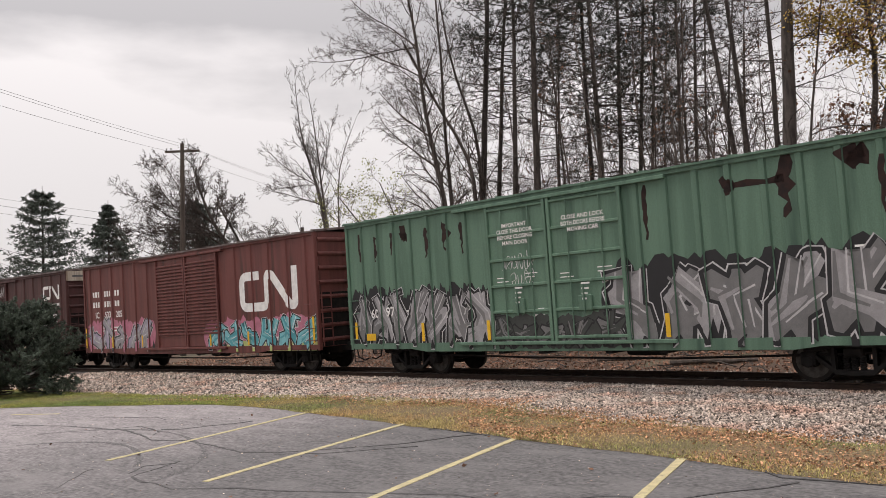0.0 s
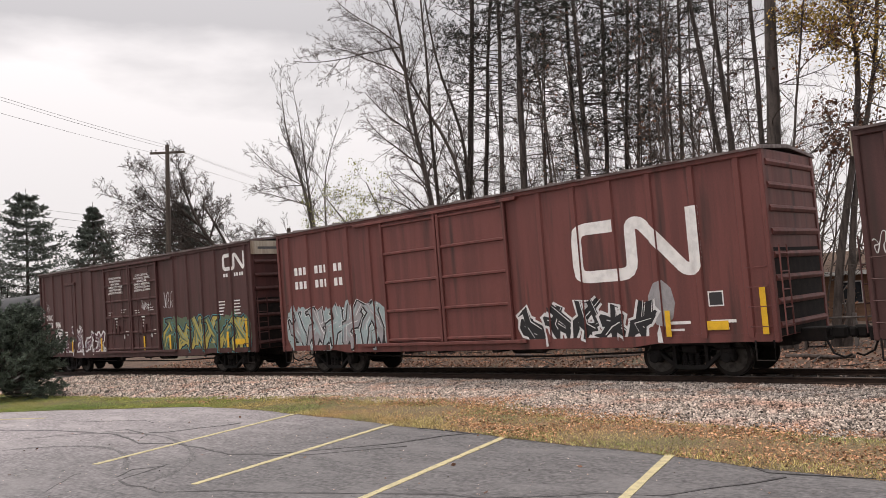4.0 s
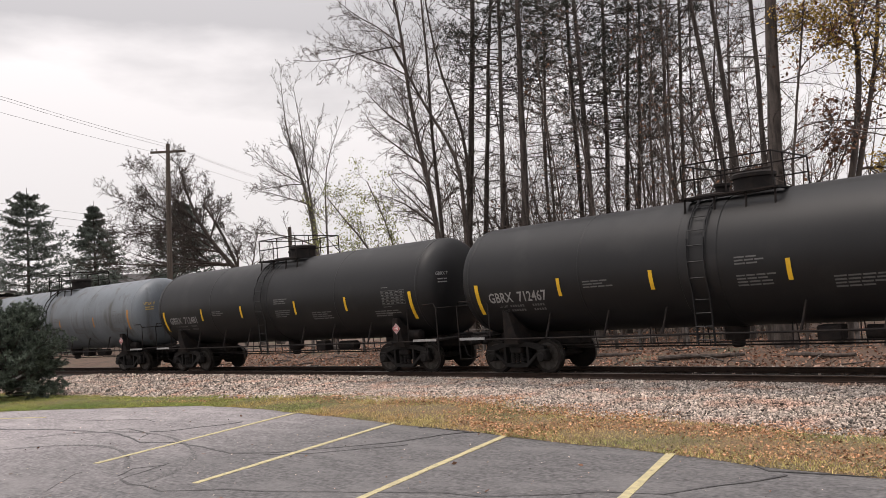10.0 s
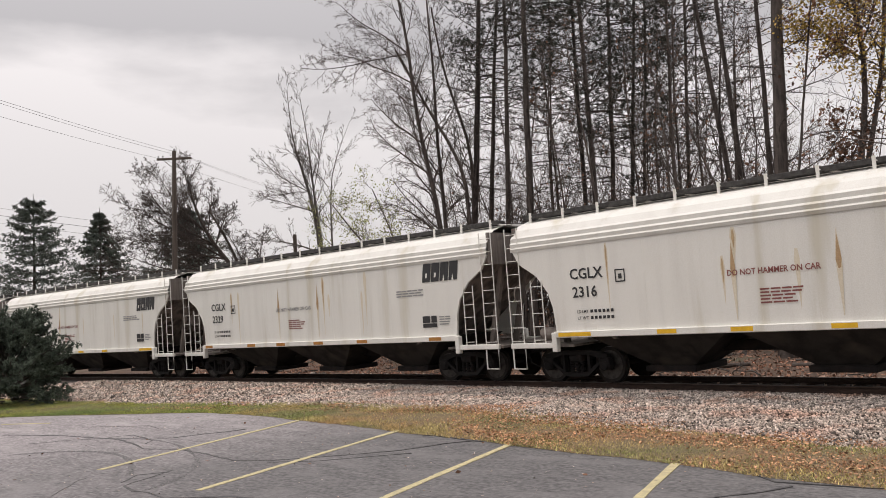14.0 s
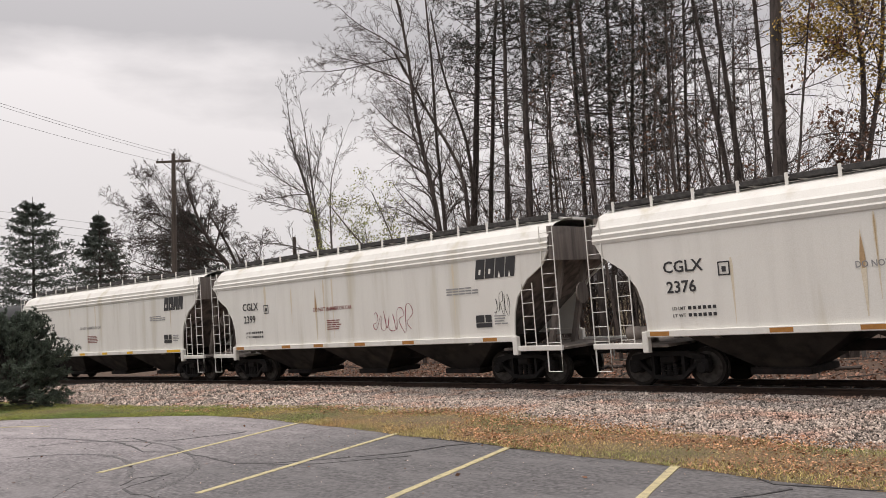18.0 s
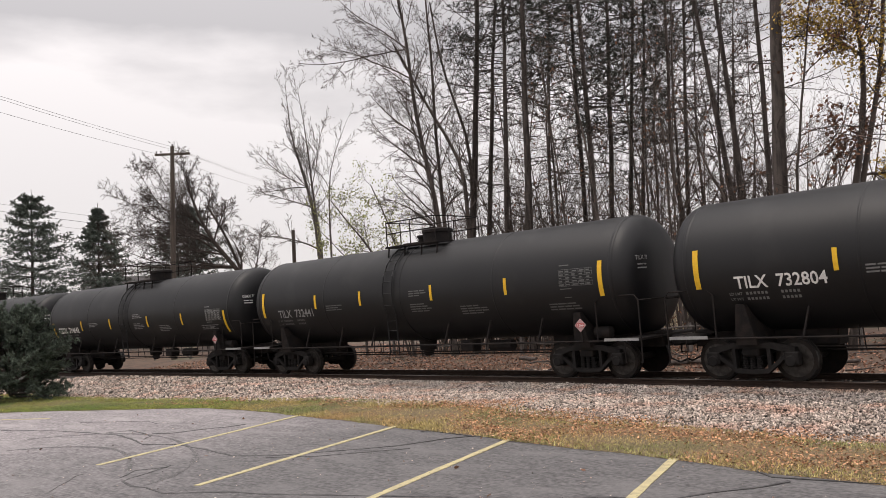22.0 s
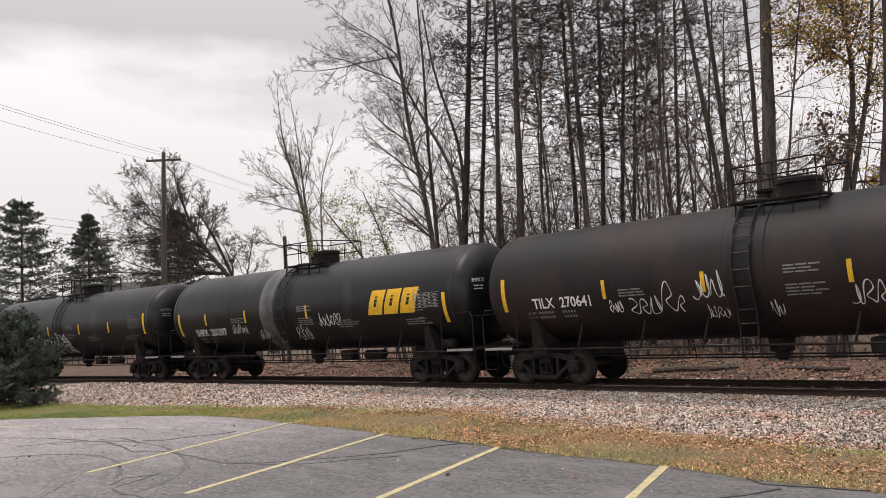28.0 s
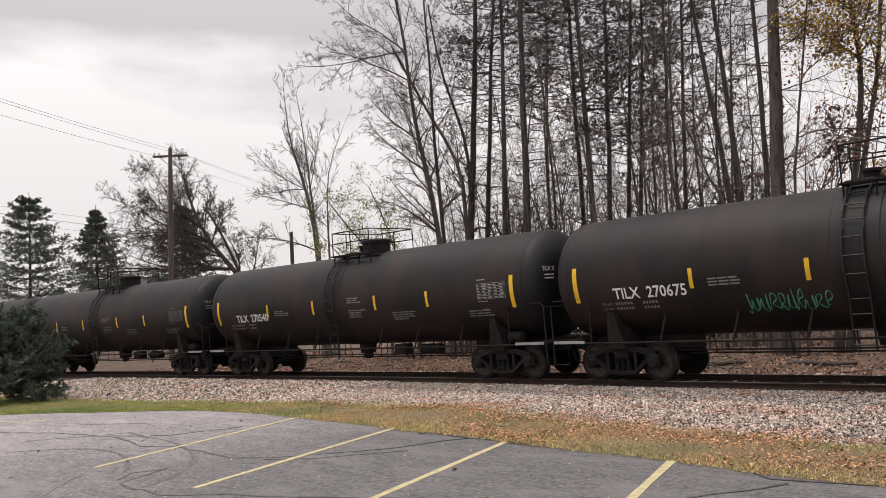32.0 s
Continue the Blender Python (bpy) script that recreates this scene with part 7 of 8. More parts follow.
def stem_line(s, o, g, k=14):
    """A trunk: base, height, and how far it stands to the side at even heights."""
    side = [0.0] + list(s.get("side", (0.0, 0.0)))
    t = np.linspace(0, 1, k)
    off = np.interp(t, np.linspace(0, 1, len(side)), side)
    off[1:-1] = (off[:-2] + 2 * off[1:-1] + off[2:]) / 4
    deep = np.cumsum(g.normal(0, s.get("kink", 0.05), k)) * (t > 0)
    base = np.array([s["base"][0], s["base"][1], o[2]]) - o
    pts = base + np.outer(off, np.array(AWAY)) + np.outer(deep, (-0.69, 0.72, 0)) + np.outer(t * s["height"], (0, 0, 1.0))
    pts += np.outer(np.cumsum(g.normal(0, s.get("kink", 0.05) * 0.5, k)) * (t > 0), np.array(AWAY))
    rr = s["radius"] * np.where(t == 0, 1.25, 1 - s.get("taper", 0.72) * t)
    return pts[None], rr[None]


def tree(name, label, stems, seed, bark, leaves=None, category="tree", group="", twigs=(6, 5, 4)):
    """stems: dicts of base, height, side, radius and how they branch; limbs: (share of the height, length, side, up, lift)."""
    g = np.random.default_rng(seed)
    b0 = stems[0]["base"]
    root = thing(name, label, category, group, at=Matrix.Translation((b0[0], b0[1], ground_z(*b0) - 0.05)))
    o = np.array(root.matrix_basis.translation)
    trunk, crown, tips = [], [], []
    for s in stems:
        P, R = stem_line(s, o, g)
        trunk.append((P, R))
        boughs = []
        if s.get("count", 14):
            boughs.append(offshoots(P, R, g, s.get("count", 14), s.get("length", 3.0), s.get("spread", 0.55), s.get("lift", 0.03), s.get("wander", 0.22), s.get("start", 0.3), 7, s.get("thin", 0.45), least=s.get("least", TWIG)))
        for t, ln, sd, up, lift in s.get("limbs", ()):
            i = min(P.shape[1] - 2, int(t * (P.shape[1] - 1)))
            d = np.array(AWAY) * sd + np.array([0, 0, up]) + g.normal(size=3) * 0.12
            q = run_lines(P[0, i][None], d[None], np.array([ln]), R[0, i:i + 1] * s.get("limb", 0.5), np.array([0.012]), g, 9, 0.13, lift)
            trunk.append(q)
            boughs.append(q)
            boughs.append(offshoots(*q, g, 10, ln * 0.48, 0.46, s.get("lift", 0.03), 0.2, 0.12, 7, 0.6, least=s.get("least", TWIG)))
        for q in boughs:
            crown.append(q)
            for count in twigs:
                q = offshoots(*q, g, count, spans(q[0]) * s.get("twig", 0.56), s.get("twig_spread", 0.52), s.get("lift", 0.03) * 0.5, s.get("wander", 0.24), 0.12, 2 if count == twigs[-1] else 4, 0.62, least=s.get("least", TWIG))
                crown.append(q)
            tips.append(q[0][:, -1])
    part("trunk", tubes_mesh("trunk", trunk, bark, 8), [], root)
    part("crown", tubes_mesh("crown", crown, bark, 3), [], root)
    if leaves:
        mat, per, size, cloud, low = leaves
        tp = np.concatenate(tips)
        tp = tp[g.random(len(tp)) < low]
        c = np.repeat(tp, per, 0)
        c = c + g.normal(size=c.shape) * cloud
        v, f = scatter_quads(c, size, g, 0.2)
        part("foliage", numpy_mesh("foliage", v, f, mat), [], root)
    return root


def needle_tufts(centres, g, per, length, width, dirs=None):
    """Bundles of narrow blades round each centre."""
    c = np.repeat(centres, per, 0)
    d = g.normal(size=c.shape)
    if dirs is not None:
        d = d * 0.55 + np.repeat(dirs, per, 0)
    d = unit(d)
    w = unit(np.cross(d, g.normal(size=c.shape)))
    ln = length * g.uniform(0.6, 1.2, (len(c), 1))
    v = np.stack([c - w * width, c + w * width, c + d * ln + w * width * 0.3, c + d * ln - w * width * 0.3], 1).reshape(-1, 3)
    return v, np.arange(len(c) * 4).reshape(-1, 4)


def along(P, g, count, lo=0.3):
    """Points and directions spread along lines."""
    n, k, _ = P.shape
    t = (lo + (1 - lo) * (np.arange(count)[None] + g.random((n, count))) / count).ravel() * (k - 1)
    i0 = np.repeat(np.arange(n), count)
    j = np.minimum(k - 2, t.astype(int))
    u = (t - j)[:, None]
    return P[i0, j] * (1 - u) + P[i0, j + 1] * u, unit(P[i0, j + 1] - P[i0, j])


def pine(label, base, height, side, radius, seed, crown=0.55, reach=2.6, dense=1.0):
    """A tall pine: whorls of level dead snags below and needle-clad branches above."""
    g = np.random.default_rng(seed)
    root = thing("pine_tree", label, "pine tree", "pines", at=Matrix.Translation((base[0], base[1], ground_z(*base) - 0.05)))
    o = np.array(root.matrix_basis.translation)
    P, R = stem_line(dict(base=base, height=height, side=side, radius=radius, kink=0.05, taper=0.7), o, g)
    zs = np.arange(2.6, height - 0.4, 0.62)
    t = np.repeat(zs / height, 4) + g.normal(0, 0.006, len(zs) * 4)
    t = np.clip(t, 0.05, 0.985)
    a = g.uniform(0, 2 * np.pi, len(t))
    live = t > crown + g.normal(0, 0.05, len(t))
    keep = live | (g.random(len(t)) < 0.62)
    t, a, live = t[keep], a[keep], live[keep]
    x = t * (P.shape[1] - 1)
    j = x.astype(int)
    u = (x - j)[:, None]
    p = P[0, j] * (1 - u) + P[0, j + 1] * u
    ln = np.where(live, reach * np.clip(1.25 - 0.8 * (t - crown) / (1 - crown), 0.25, 1.2), reach * 0.8 * g.beta(1.6, 1.6, len(t)) * 1.5) * g.uniform(0.7, 1.15, len(t))
    d = np.column_stack([np.cos(a), np.sin(a), g.normal(0.10, 0.16, len(t))])
    limbs = []
    dead = run_lines(p[~live], d[~live], ln[~live], np.full((~live).sum(), 0.024), np.full((~live).sum(), 0.007), g, 7, 0.13, 0.012)
    limbs += [dead, offshoots(*dead, g, 7, spans(dead[0]) * 0.25, 0.6, 0.0, 0.26, 0.3, 4), offshoots(*dead, g, 9, spans(dead[0]) * 0.45, 0.6, 0.02, 0.26, 0.2, 5)]
    part("trunk", tubes_mesh("trunk", [(P, R)], BARK_DARK, 10), [], root)
    if live.any():
        boughs = run_lines(p[live], d[live], ln[live], np.full(live.sum(), 0.034), np.full(live.sum(), 0.009), g, 7, 0.12, 0.03)
        tw = offshoots(*boughs, g, 9, spans(boughs[0]) * 0.42, 0.6, 0.06, 0.2, 0.25, 4)
        limbs += [boughs, tw]
        tp, dr = along(tw[0], g, 3, 0.5)
        some = g.random(len(tp)) < dense * np.where(tp[:, 2] > 18, 0.35, 1.0)     # thinner towards the top
        tp, dr = tp[some], dr[some]
        v, f = needle_tufts(tp + g.normal(size=tp.shape) * 0.05, g, 10, 0.16, 0.009, dr)
        part("foliage", numpy_mesh("foliage", v, f, NEEDLE), [], root)
    part("crown", tubes_mesh("crown", limbs, BARK_DARK, 3), [], root)
    return root


def conifer(name, label, base, height, width, seed, mat, layers=26, ragged=0.3, top=1.0, fans=9, low=0.1, droop=0.25):
    """A spruce or open pine: whorls of flat, needle-clad fans."""
    g = np.random.default_rng(seed)
    root = thing(name, label, "conifer", at=Matrix.Translation((base[0], base[1], ground_z(*base) - 0.05)))
    t = np.repeat(low + (0.985 - low) * np.arange(layers) / layers, fans) + g.normal(0, 0.008, layers * fans)
    a = g.uniform(0, 2 * np.pi, len(t))
    ln = width / 2 * (np.clip(1 - t, 0, 1) ** top + 0.008) * g.uniform(1 - ragged, 1 + ragged * 0.6, len(t))
    p = np.column_stack([np.zeros(len(t)), np.zeros(len(t)), height * t])
    d = np.column_stack([np.cos(a), np.sin(a), 0.16 - droop * 1.6 * (1 - t)])
    boughs = run_lines(p, d, ln, np.full(len(t), 0.03), np.full(len(t), 0.008), g, 6, 0.07, 0.035)
    tw = offshoots(*boughs, g, 10, spans(boughs[0]) * 0.45, 0.58, -0.03, 0.10, 0.10, 4, flat=0.3)
    tp, dr = along(tw[0], g, 5, 0.12)
    part("trunk", Shape().tube([(0, 0, 0), (0, 0, height * 0.5), (0, 0, height)], [height * 0.013, height * 0.008, 0.02], 8), BARK_DARK, root)
    part("crown", tubes_mesh("crown", [boughs], BARK_DARK, 3), [], root)
    v, f = needle_tufts(tp + g.normal(size=tp.shape) * 0.05, g, 5, 0.22, 0.03, dr)
    part("foliage", numpy_mesh("foliage", v, f, mat), [], root)
    return root


# pines of the wood: base, height, side steps, radius, where the live crown begins, share of needles
for i, (b, h, side, r, crown, dense) in enumerate((
        ((-27.4, 27.75), 24, (0.34, 0.84, 1.21, 1.38, 1.52), 0.20, 0.52, 0.7), ((-28.15, 29.8), 23, (0.23, 0.58, 0.99, 1.46, 1.8), 0.15, 0.50, 0.8), ((-25.4, 28.25), 23, (0.11, 0.28, 0.48, 0.7, 0.9), 0.15, 0.54, 0.6),
        ((-23.3, 27.45), 23, (0.12, 0.29, 0.5, 0.71, 0.9), 0.20, 0.60, 0.5), ((-26.3, 32.7), 22, (0.14, 0.32, 0.57, 0.82, 1.0), 0.08, 0.45, 0.8), ((-22.4, 30.7), 23, (-0.06, -0.15, -0.13, -0.21, -0.28), 0.14, 0.46, 0.9),
        ((-20.95, 29.3), 23, (0.01, 0.02, -0.07, -0.14, -0.21), 0.16, 0.44, 1.0), ((-21.1, 30.4), 23, (0.19, 0.49, 0.74, 0.91, 1.05), 0.14, 0.36, 1.0), ((-22.2, 33.3), 23, (0.19, 0.5, 0.85, 1.16, 1.4), 0.13, 0.36, 1.0),
        ((-22.8, 35.3), 22, (0.2, 0.5, 0.84, 1.15, 1.4), 0.12, 0.36, 1.0), ((-18.6, 32.4), 22, (0.2, 0.45, 0.7, 0.9, 1.1), 0.11, 0.40, 1.0), ((-14.55, 29.6), 21, (-0.12, -0.48, -1.04, -1.49, -1.9), 0.135, 0.68, 0.6),
        ((-14.2, 29.2), 21, (-0.05, -0.17, -0.4, -0.6, -0.8), 0.135, 0.70, 0.6), ((-12.45, 27.3), 20, (0.08, 0.28, 0.3, 0.26, 0.22), 0.115, 0.72, 0.6), ((-11.8, 26.5), 22, (0.17, 0.45, 0.74, 0.97, 1.2), 0.28, 0.66, 0.6), ((-8.7, 26.6), 18, (0.21, 0.54, 0.85, 1.07, 1.3), 0.12, 0.8, 0.3))):
    pine("tall dark pine with bare lower snags", b, h, side, r, 500 + i, crown, dense=dense)

# bare hardwoods
tree("bare_tree", "many-stemmed bare tree with long arching limbs", [
    dict(base=(-26.5, 25.8), height=18.5, side=(-0.19, -0.48, -1.18, -1.33, -1.87), radius=0.15, count=26, length=4.0, spread=0.48, start=0.3, lift=0.05, kink=0.05, limbs=((0.80, 5.2, -1.0, 0.12, 0.02), (0.6, 3.6, -1.0, 0.5, 0.0), (0.72, 3.9, -0.9, 0.7, 0.0), (0.52, 3.4, -0.9, 0.75, 0.0), (0.84, 4.0, -0.8, 0.8, 0.0), (0.36, 2.9, -1.0, 0.5, 0.02))),
    dict(base=(-27.2, 26.5), height=18.5, side=(-0.11, -0.26, -0.42, -0.38, -0.69), radius=0.12, count=24, length=3.6, spread=0.48, start=0.3, lift=0.06, kink=0.05, limbs=((0.5, 4.6, -0.8, 0.8, 0.0), (0.62, 4.0, -0.8, 0.9, 0.0))),
    dict(base=(-27.0, 27.4), height=17, side=(0.18, 0.40, 0.39, -0.72, -1.14), radius=0.13, count=18, length=3.2, spread=0.5, start=0.4, lift=0.06, kink=0.03),
    dict(base=(-25.8, 26.5), height=14.5, side=(-0.02, -0.05, -0.11, -1.79, -3.17), radius=0.14, count=18, length=3.4, spread=0.5, start=0.35, lift=0.06, kink=0.04)], 31, BARK)
tree("bare_tree", "slender pale bare tree with three upright stems", [
    dict(base=(-37.5, 26.7), height=15.2, side=(-0.08, -0.17, -0.6, -1.48, -1.71), radius=0.19, taper=0.95, least=0.008, wander=0.12, twig_spread=0.4, count=15, length=2.9, spread=0.40, start=0.5, lift=0.08, kink=0.03, limb=0.38, limbs=((0.68, 3.4, -1.0, 0.5, 0.0), (0.60, 3.2, -1.0, 0.45, -0.01), (0.42, 4.0, -1.0, 0.5, -0.05), (0.66, 2.6, -1.0, 0.1, 0.02))),
    dict(base=(-37.4, 26.8), height=15.2, side=(-0.11, -0.22, -0.52, -0.78, -1.14), radius=0.13, taper=0.95, least=0.008, wander=0.12, twig_spread=0.4, count=15, length=3.0, spread=0.40, start=0.45, lift=0.08, kink=0.03, limbs=((0.62, 4.2, 0.3, 1.0, 0.02), (0.66, 3.2, -0.5, 1.0, 0.0))),
    dict(base=(-37.15, 27.1), height=13.2, side=(-0.03, -0.05, -0.09, 0.08, 1.23), radius=0.10, taper=0.95, least=0.008, wander=0.12, twig_spread=0.4, count=12, length=2.6, spread=0.42, start=0.5, lift=0.08, kink=0.02, limbs=((0.72, 3.6, -0.1, 1.0, 0.0), (0.55, 2.4, -0.9, 0.6, 0.0)))], 32, BARK_PALE, twigs=(5, 4, 2))
tree("bare_tree", "broad leaning bare tree behind the utility pole", [
    dict(base=(-50.6, 32.4), height=12.8, side=(-1.35, -2.7, -4.84, -6.16, -6.78), radius=0.27, taper=0.8, least=0.012, count=8, length=3.6, spread=0.45, start=0.5, lift=0.06, kink=0.03, limb=0.5, limbs=(
        (0.48, 8.6, -1.0, 0.16, 0.02), (0.52, 9.0, -1.0, 0.32, 0.01), (0.58, 8.4, -1.0, 0.5, 0.0), (0.64, 7.2, -1.0, 0.72, 0.0), (0.72, 5.6, -0.8, 0.9, 0.0), (0.78, 4.6, -0.5, 1.0, 0.0), (0.52, 6.4, -1.0, 0.0, 0.04), (0.66, 3.8, 0.55, 0.9, 0.0), (0.74, 3.4, 0.3, 1.0, 0.0), (0.62, 6.8, -1.0, 0.4, 0.02), (0.66, 6.6, -1.0, 0.62, 0.01), (0.70, 6.2, -0.9, 0.8, 0.0), (0.56, 5.6, -1.0, 0.2, 0.03))),
    dict(base=(-51.2, 31.3), height=10.4, side=(-0.55, -1.11, -1.84, -2.8, -3.98), radius=0.18, taper=0.6, least=0.012, count=7, length=2.6, spread=0.5, start=0.4, lift=0.08, kink=0.03, limbs=((0.45, 4.5, 0.5, 0.9, 0.0), (0.6, 3.4, 0.3, 1.0, 0.0)))], 33, BARK, twigs=(8, 6, 3))
for i, (bx, by, h, side, r, ln) in enumerate((
        (-17.15, 30.5, 18, (-0.18, -0.72, -0.51, -0.29, -0.12), 0.12, 3.2), (-13.0, 28.1, 9, (-0.4, -0.79, -1.42, -2.13, -2.66), 0.085, 2.2), (-18.6, 27.0, 13, (-0.3, -0.7, -1.2, -1.5), 0.07, 2.8), (-24.6, 31.5, 15, (-0.1, -0.2, -0.5), 0.09, 3.2),
        (-15.4, 29.5, 14, (0.2, 0.3, 0.8), 0.08, 2.6), (-20.8, 33.5, 15, (0.3, 0.4, 0.9), 0.09, 3.2), (-30.5, 31.0, 9, (-0.3, -0.6, -0.9), 0.07, 2.4), (-22.8, 28.5, 14, (0.2, 0.1, 0.5), 0.07, 3.2), (-25.6, 29.5, 13, (-0.3, -0.4, -0.8), 0.07, 3.2),
        (-19.5, 30.5, 15, (0.1, -0.3, -0.3), 0.07, 3.2), (-16.4, 32.5, 14, (0.1, 0.3, 0.6), 0.07, 3.0), (-24.0, 27.6, 12, (0.3, 0.6, 1.2), 0.07, 3.0), (-21.2, 27.5, 13, (0.1, -0.3, -0.7), 0.06, 2.8), (-17.8, 30.5, 16, (0.2, 0.2, 0.5), 0.08, 3.2),
        (-15.9, 27.4, 12, (-0.3, -0.3, -0.7), 0.06, 2.6), (-19.0, 35.0, 16, (0.1, 0.1, 0.3), 0.09, 3.4), (-16.6, 34.0, 15, (0.2, 0.0, 0.4), 0.07, 3.2), (-18.2, 29.0, 14, (0.1, 0.4, 0.5), 0.055, 2.6), (-16.9, 28.6, 13, (-0.1, 0.1, 0.4), 0.05, 2.4), (-14.9, 31.5, 13, (0.0, 0.3, 0.4), 0.055, 2.4))):
    tree("bare_tree", "thin bare understorey tree with brown leaf remnants", [dict(base=(bx, by), height=h, side=side, radius=r, count=18, length=ln, spread=0.5, start=0.3, lift=0.06, kink=0.06)], 60 + i, BARK, (LEAF_BROWN, 2, 0.05, 0.10, 0.05), group="understorey trees", twigs=(6, 4, 3))
tree("oak_tree", "young oak holding russet and brown leaves", [
    dict(base=(-11.2, 26.0), height=13, side=(0.2, 0.5, 1.0, 1.5), radius=0.07, count=12, length=2.6, spread=0.55, start=0.35, lift=0.02, kink=0.05, limbs=((0.42, 3.2, 1.0, 0.25, 0.0), (0.52, 3.0, 1.0, 0.2, 0.0), (0.6, 2.6, 1.0, 0.5, 0.0), (0.7, 2.6, 0.8, 0.6, 0.0))),
    dict(base=(-11.0, 26.2), height=8, side=(0.3, 0.8, 1.6, 2.6), radius=0.05, count=10, length=2.0, spread=0.55, start=0.3, lift=0.03)], 71, BARK, (LEAF_BROWN, 4, 0.062, 0.12, 0.26), twigs=(5, 4))
tree("golden_tree", "forked tree with golden autumn leaves overhead", [
    dict(base=(-10.4, 27.1), height=15.5, side=(0.42, 1.15, 1.6, 1.3, 1.1), radius=0.15, count=22, length=3.0, spread=0.65, start=0.6, lift=-0.03, kink=0.03, limbs=((0.72, 2.6, -0.6, 0.8, 0.0), (0.68, 2.4, -0.9, 0.8, 0.0))),
    dict(base=(-10.1, 27.2), height=14.5, side=(0.33, 0.9, 1.6, 1.95, 2.3), radius=0.13, count=22, length=3.0, spread=0.65, start=0.52, lift=-0.03, kink=0.03, limbs=((0.4, 2.2, 1.0, 0.4, 0.0),))], 72, BARK, (LEAF_GOLD, 10, 0.048, 0.22, 0.8), twigs=(5, 4))
tree("leafy_shrub", "spreading tree with thin yellow-green leaves", [
    dict(base=(-29.0, 25.6), height=7.6, side=(-0.3, -1.0, -2.2, -3.6), radius=0.09, count=20, length=2.4, start=0.25, lift=0.04),
    dict(base=(-28.6, 25.8), height=8.2, side=(-0.2, -0.6, -1.2, -2.0), radius=0.08, count=14, length=2.2, start=0.3, lift=0.04),
    dict(base=(-29.4, 25.7), height=6.2, side=(-0.4, -1.3, -2.6, -4.0), radius=0.06, count=14, length=2.0, start=0.3, lift=0.04)], 73, BARK, (LEAF_GREEN, 5, 0.045, 0.17, 0.9), twigs=(6, 5))

conifer("pine_tree", "dense dark pine beyond the track", (-78.6, 24.3), 15.0, 12.0, 81, NEEDLE_BLUE, 15, 0.45, 0.7, 12, 0.2, 0.06)
conifer("spruce_tree", "pointed dark spruce beyond the track", (-73.4, 28.2), 13.3, 11.5, 82, NEEDLE_BLUE, 20, 0.3, 1.0, 11, 0.06, 0.22)
conifer("pine_tree", "dark conifer behind the utility pole", (-62.6, 31.2), 12.2, 11.5, 83, NEEDLE_BLUE, 17, 0.45, 0.8, 12, 0.1, 0.1)

# evergreen bush by the lot: boughs of flat sprays
g = np.random.default_rng(90)
root = thing("evergreen_bush", "dense dark blue-green evergreen bush on the grass", "bush", at=Matrix.Translation((-30.7, 8.65, -0.02)))
n = 190
a, u = g.uniform(0, 2 * np.pi, n), g.random(n)
z = 3.05 * u ** 0.9
rad = 1.78 * np.clip(1 - (z / 3.45) ** 2.0, 0, 1) ** 0.55 * (1 + 0.16 * np.sin(3 * a + 2.1 * z) + g.normal(0, 0.12, n))
tip = np.column_stack([np.cos(a) * rad, np.sin(a) * rad, z + 0.12])
st = tip * np.array([0.2, 0.2, 0.6]) + np.array([0, 0, 0.1])
boughs = run_lines(st, tip - st, np.linalg.norm(tip - st, axis=1), np.full(n, 0.028), np.full(n, 0.008), g, 6, 0.08, 0.03)
sprays = offshoots(*boughs, g, 9, 0.6, 0.5, 0.05, 0.14, 0.35, 3, least=0.005)
tp, dr = along(sprays[0], g, 9, 0.1)
part("stem_work", tubes_mesh("stem_work", [boughs, sprays], BARK_DARK, 3), [], root)
v, f = needle_tufts(tp + g.normal(size=tp.shape) * 0.03, g, 8, 0.10, 0.014, dr)
part("foliage", numpy_mesh("foliage", v, f, NEEDLE_BUSH), [], root)

# undergrowth: brush and saplings between the trunks
def brush(name, label, n, x0, x1, y0, y1, h0, h1, seed, bark, leaves=None):
    g = np.random.default_rng(seed)
    x, y, h = g.uniform(x0, x1, n), g.uniform(y0, y1, n), g.uniform(h0, h1, n)
    p = np.column_stack([x, y, [ground_z(a, b) - 0.05 for a, b in zip(x, y)]])
    d = np.column_stack([g.normal(0, 0.22, n), g.normal(0, 0.22, n), np.ones(n)])
    q = run_lines(p, d, h, 0.012 + 0.005 * h, np.full(n, 0.006), g, 8, 0.10, 0.02)
    lines = [q]
    for count in (9, 4):
        q = offshoots(*q, g, count, spans(q[0]) * 0.45, 0.5, 0.05, 0.16, 0.15, 3)
        lines.append(q)
    ob = tagged(new(name, tubes_mesh(name, lines, bark, 3)), label, "undergrowth", "", "stuff")
    if leaves:
        mat, per, size, low = leaves
        tp = q[0][:, -1]
        tp = tp[g.random(len(tp)) < low]
        c = np.repeat(tp, per, 0)
        c = c + g.normal(size=c.shape) * 0.10
        v, f = scatter_quads(c, size, g, 0.2)
        stuff("brush_leaves", v, f, mat, "last dead leaves on the brush", "leaves")
    return ob


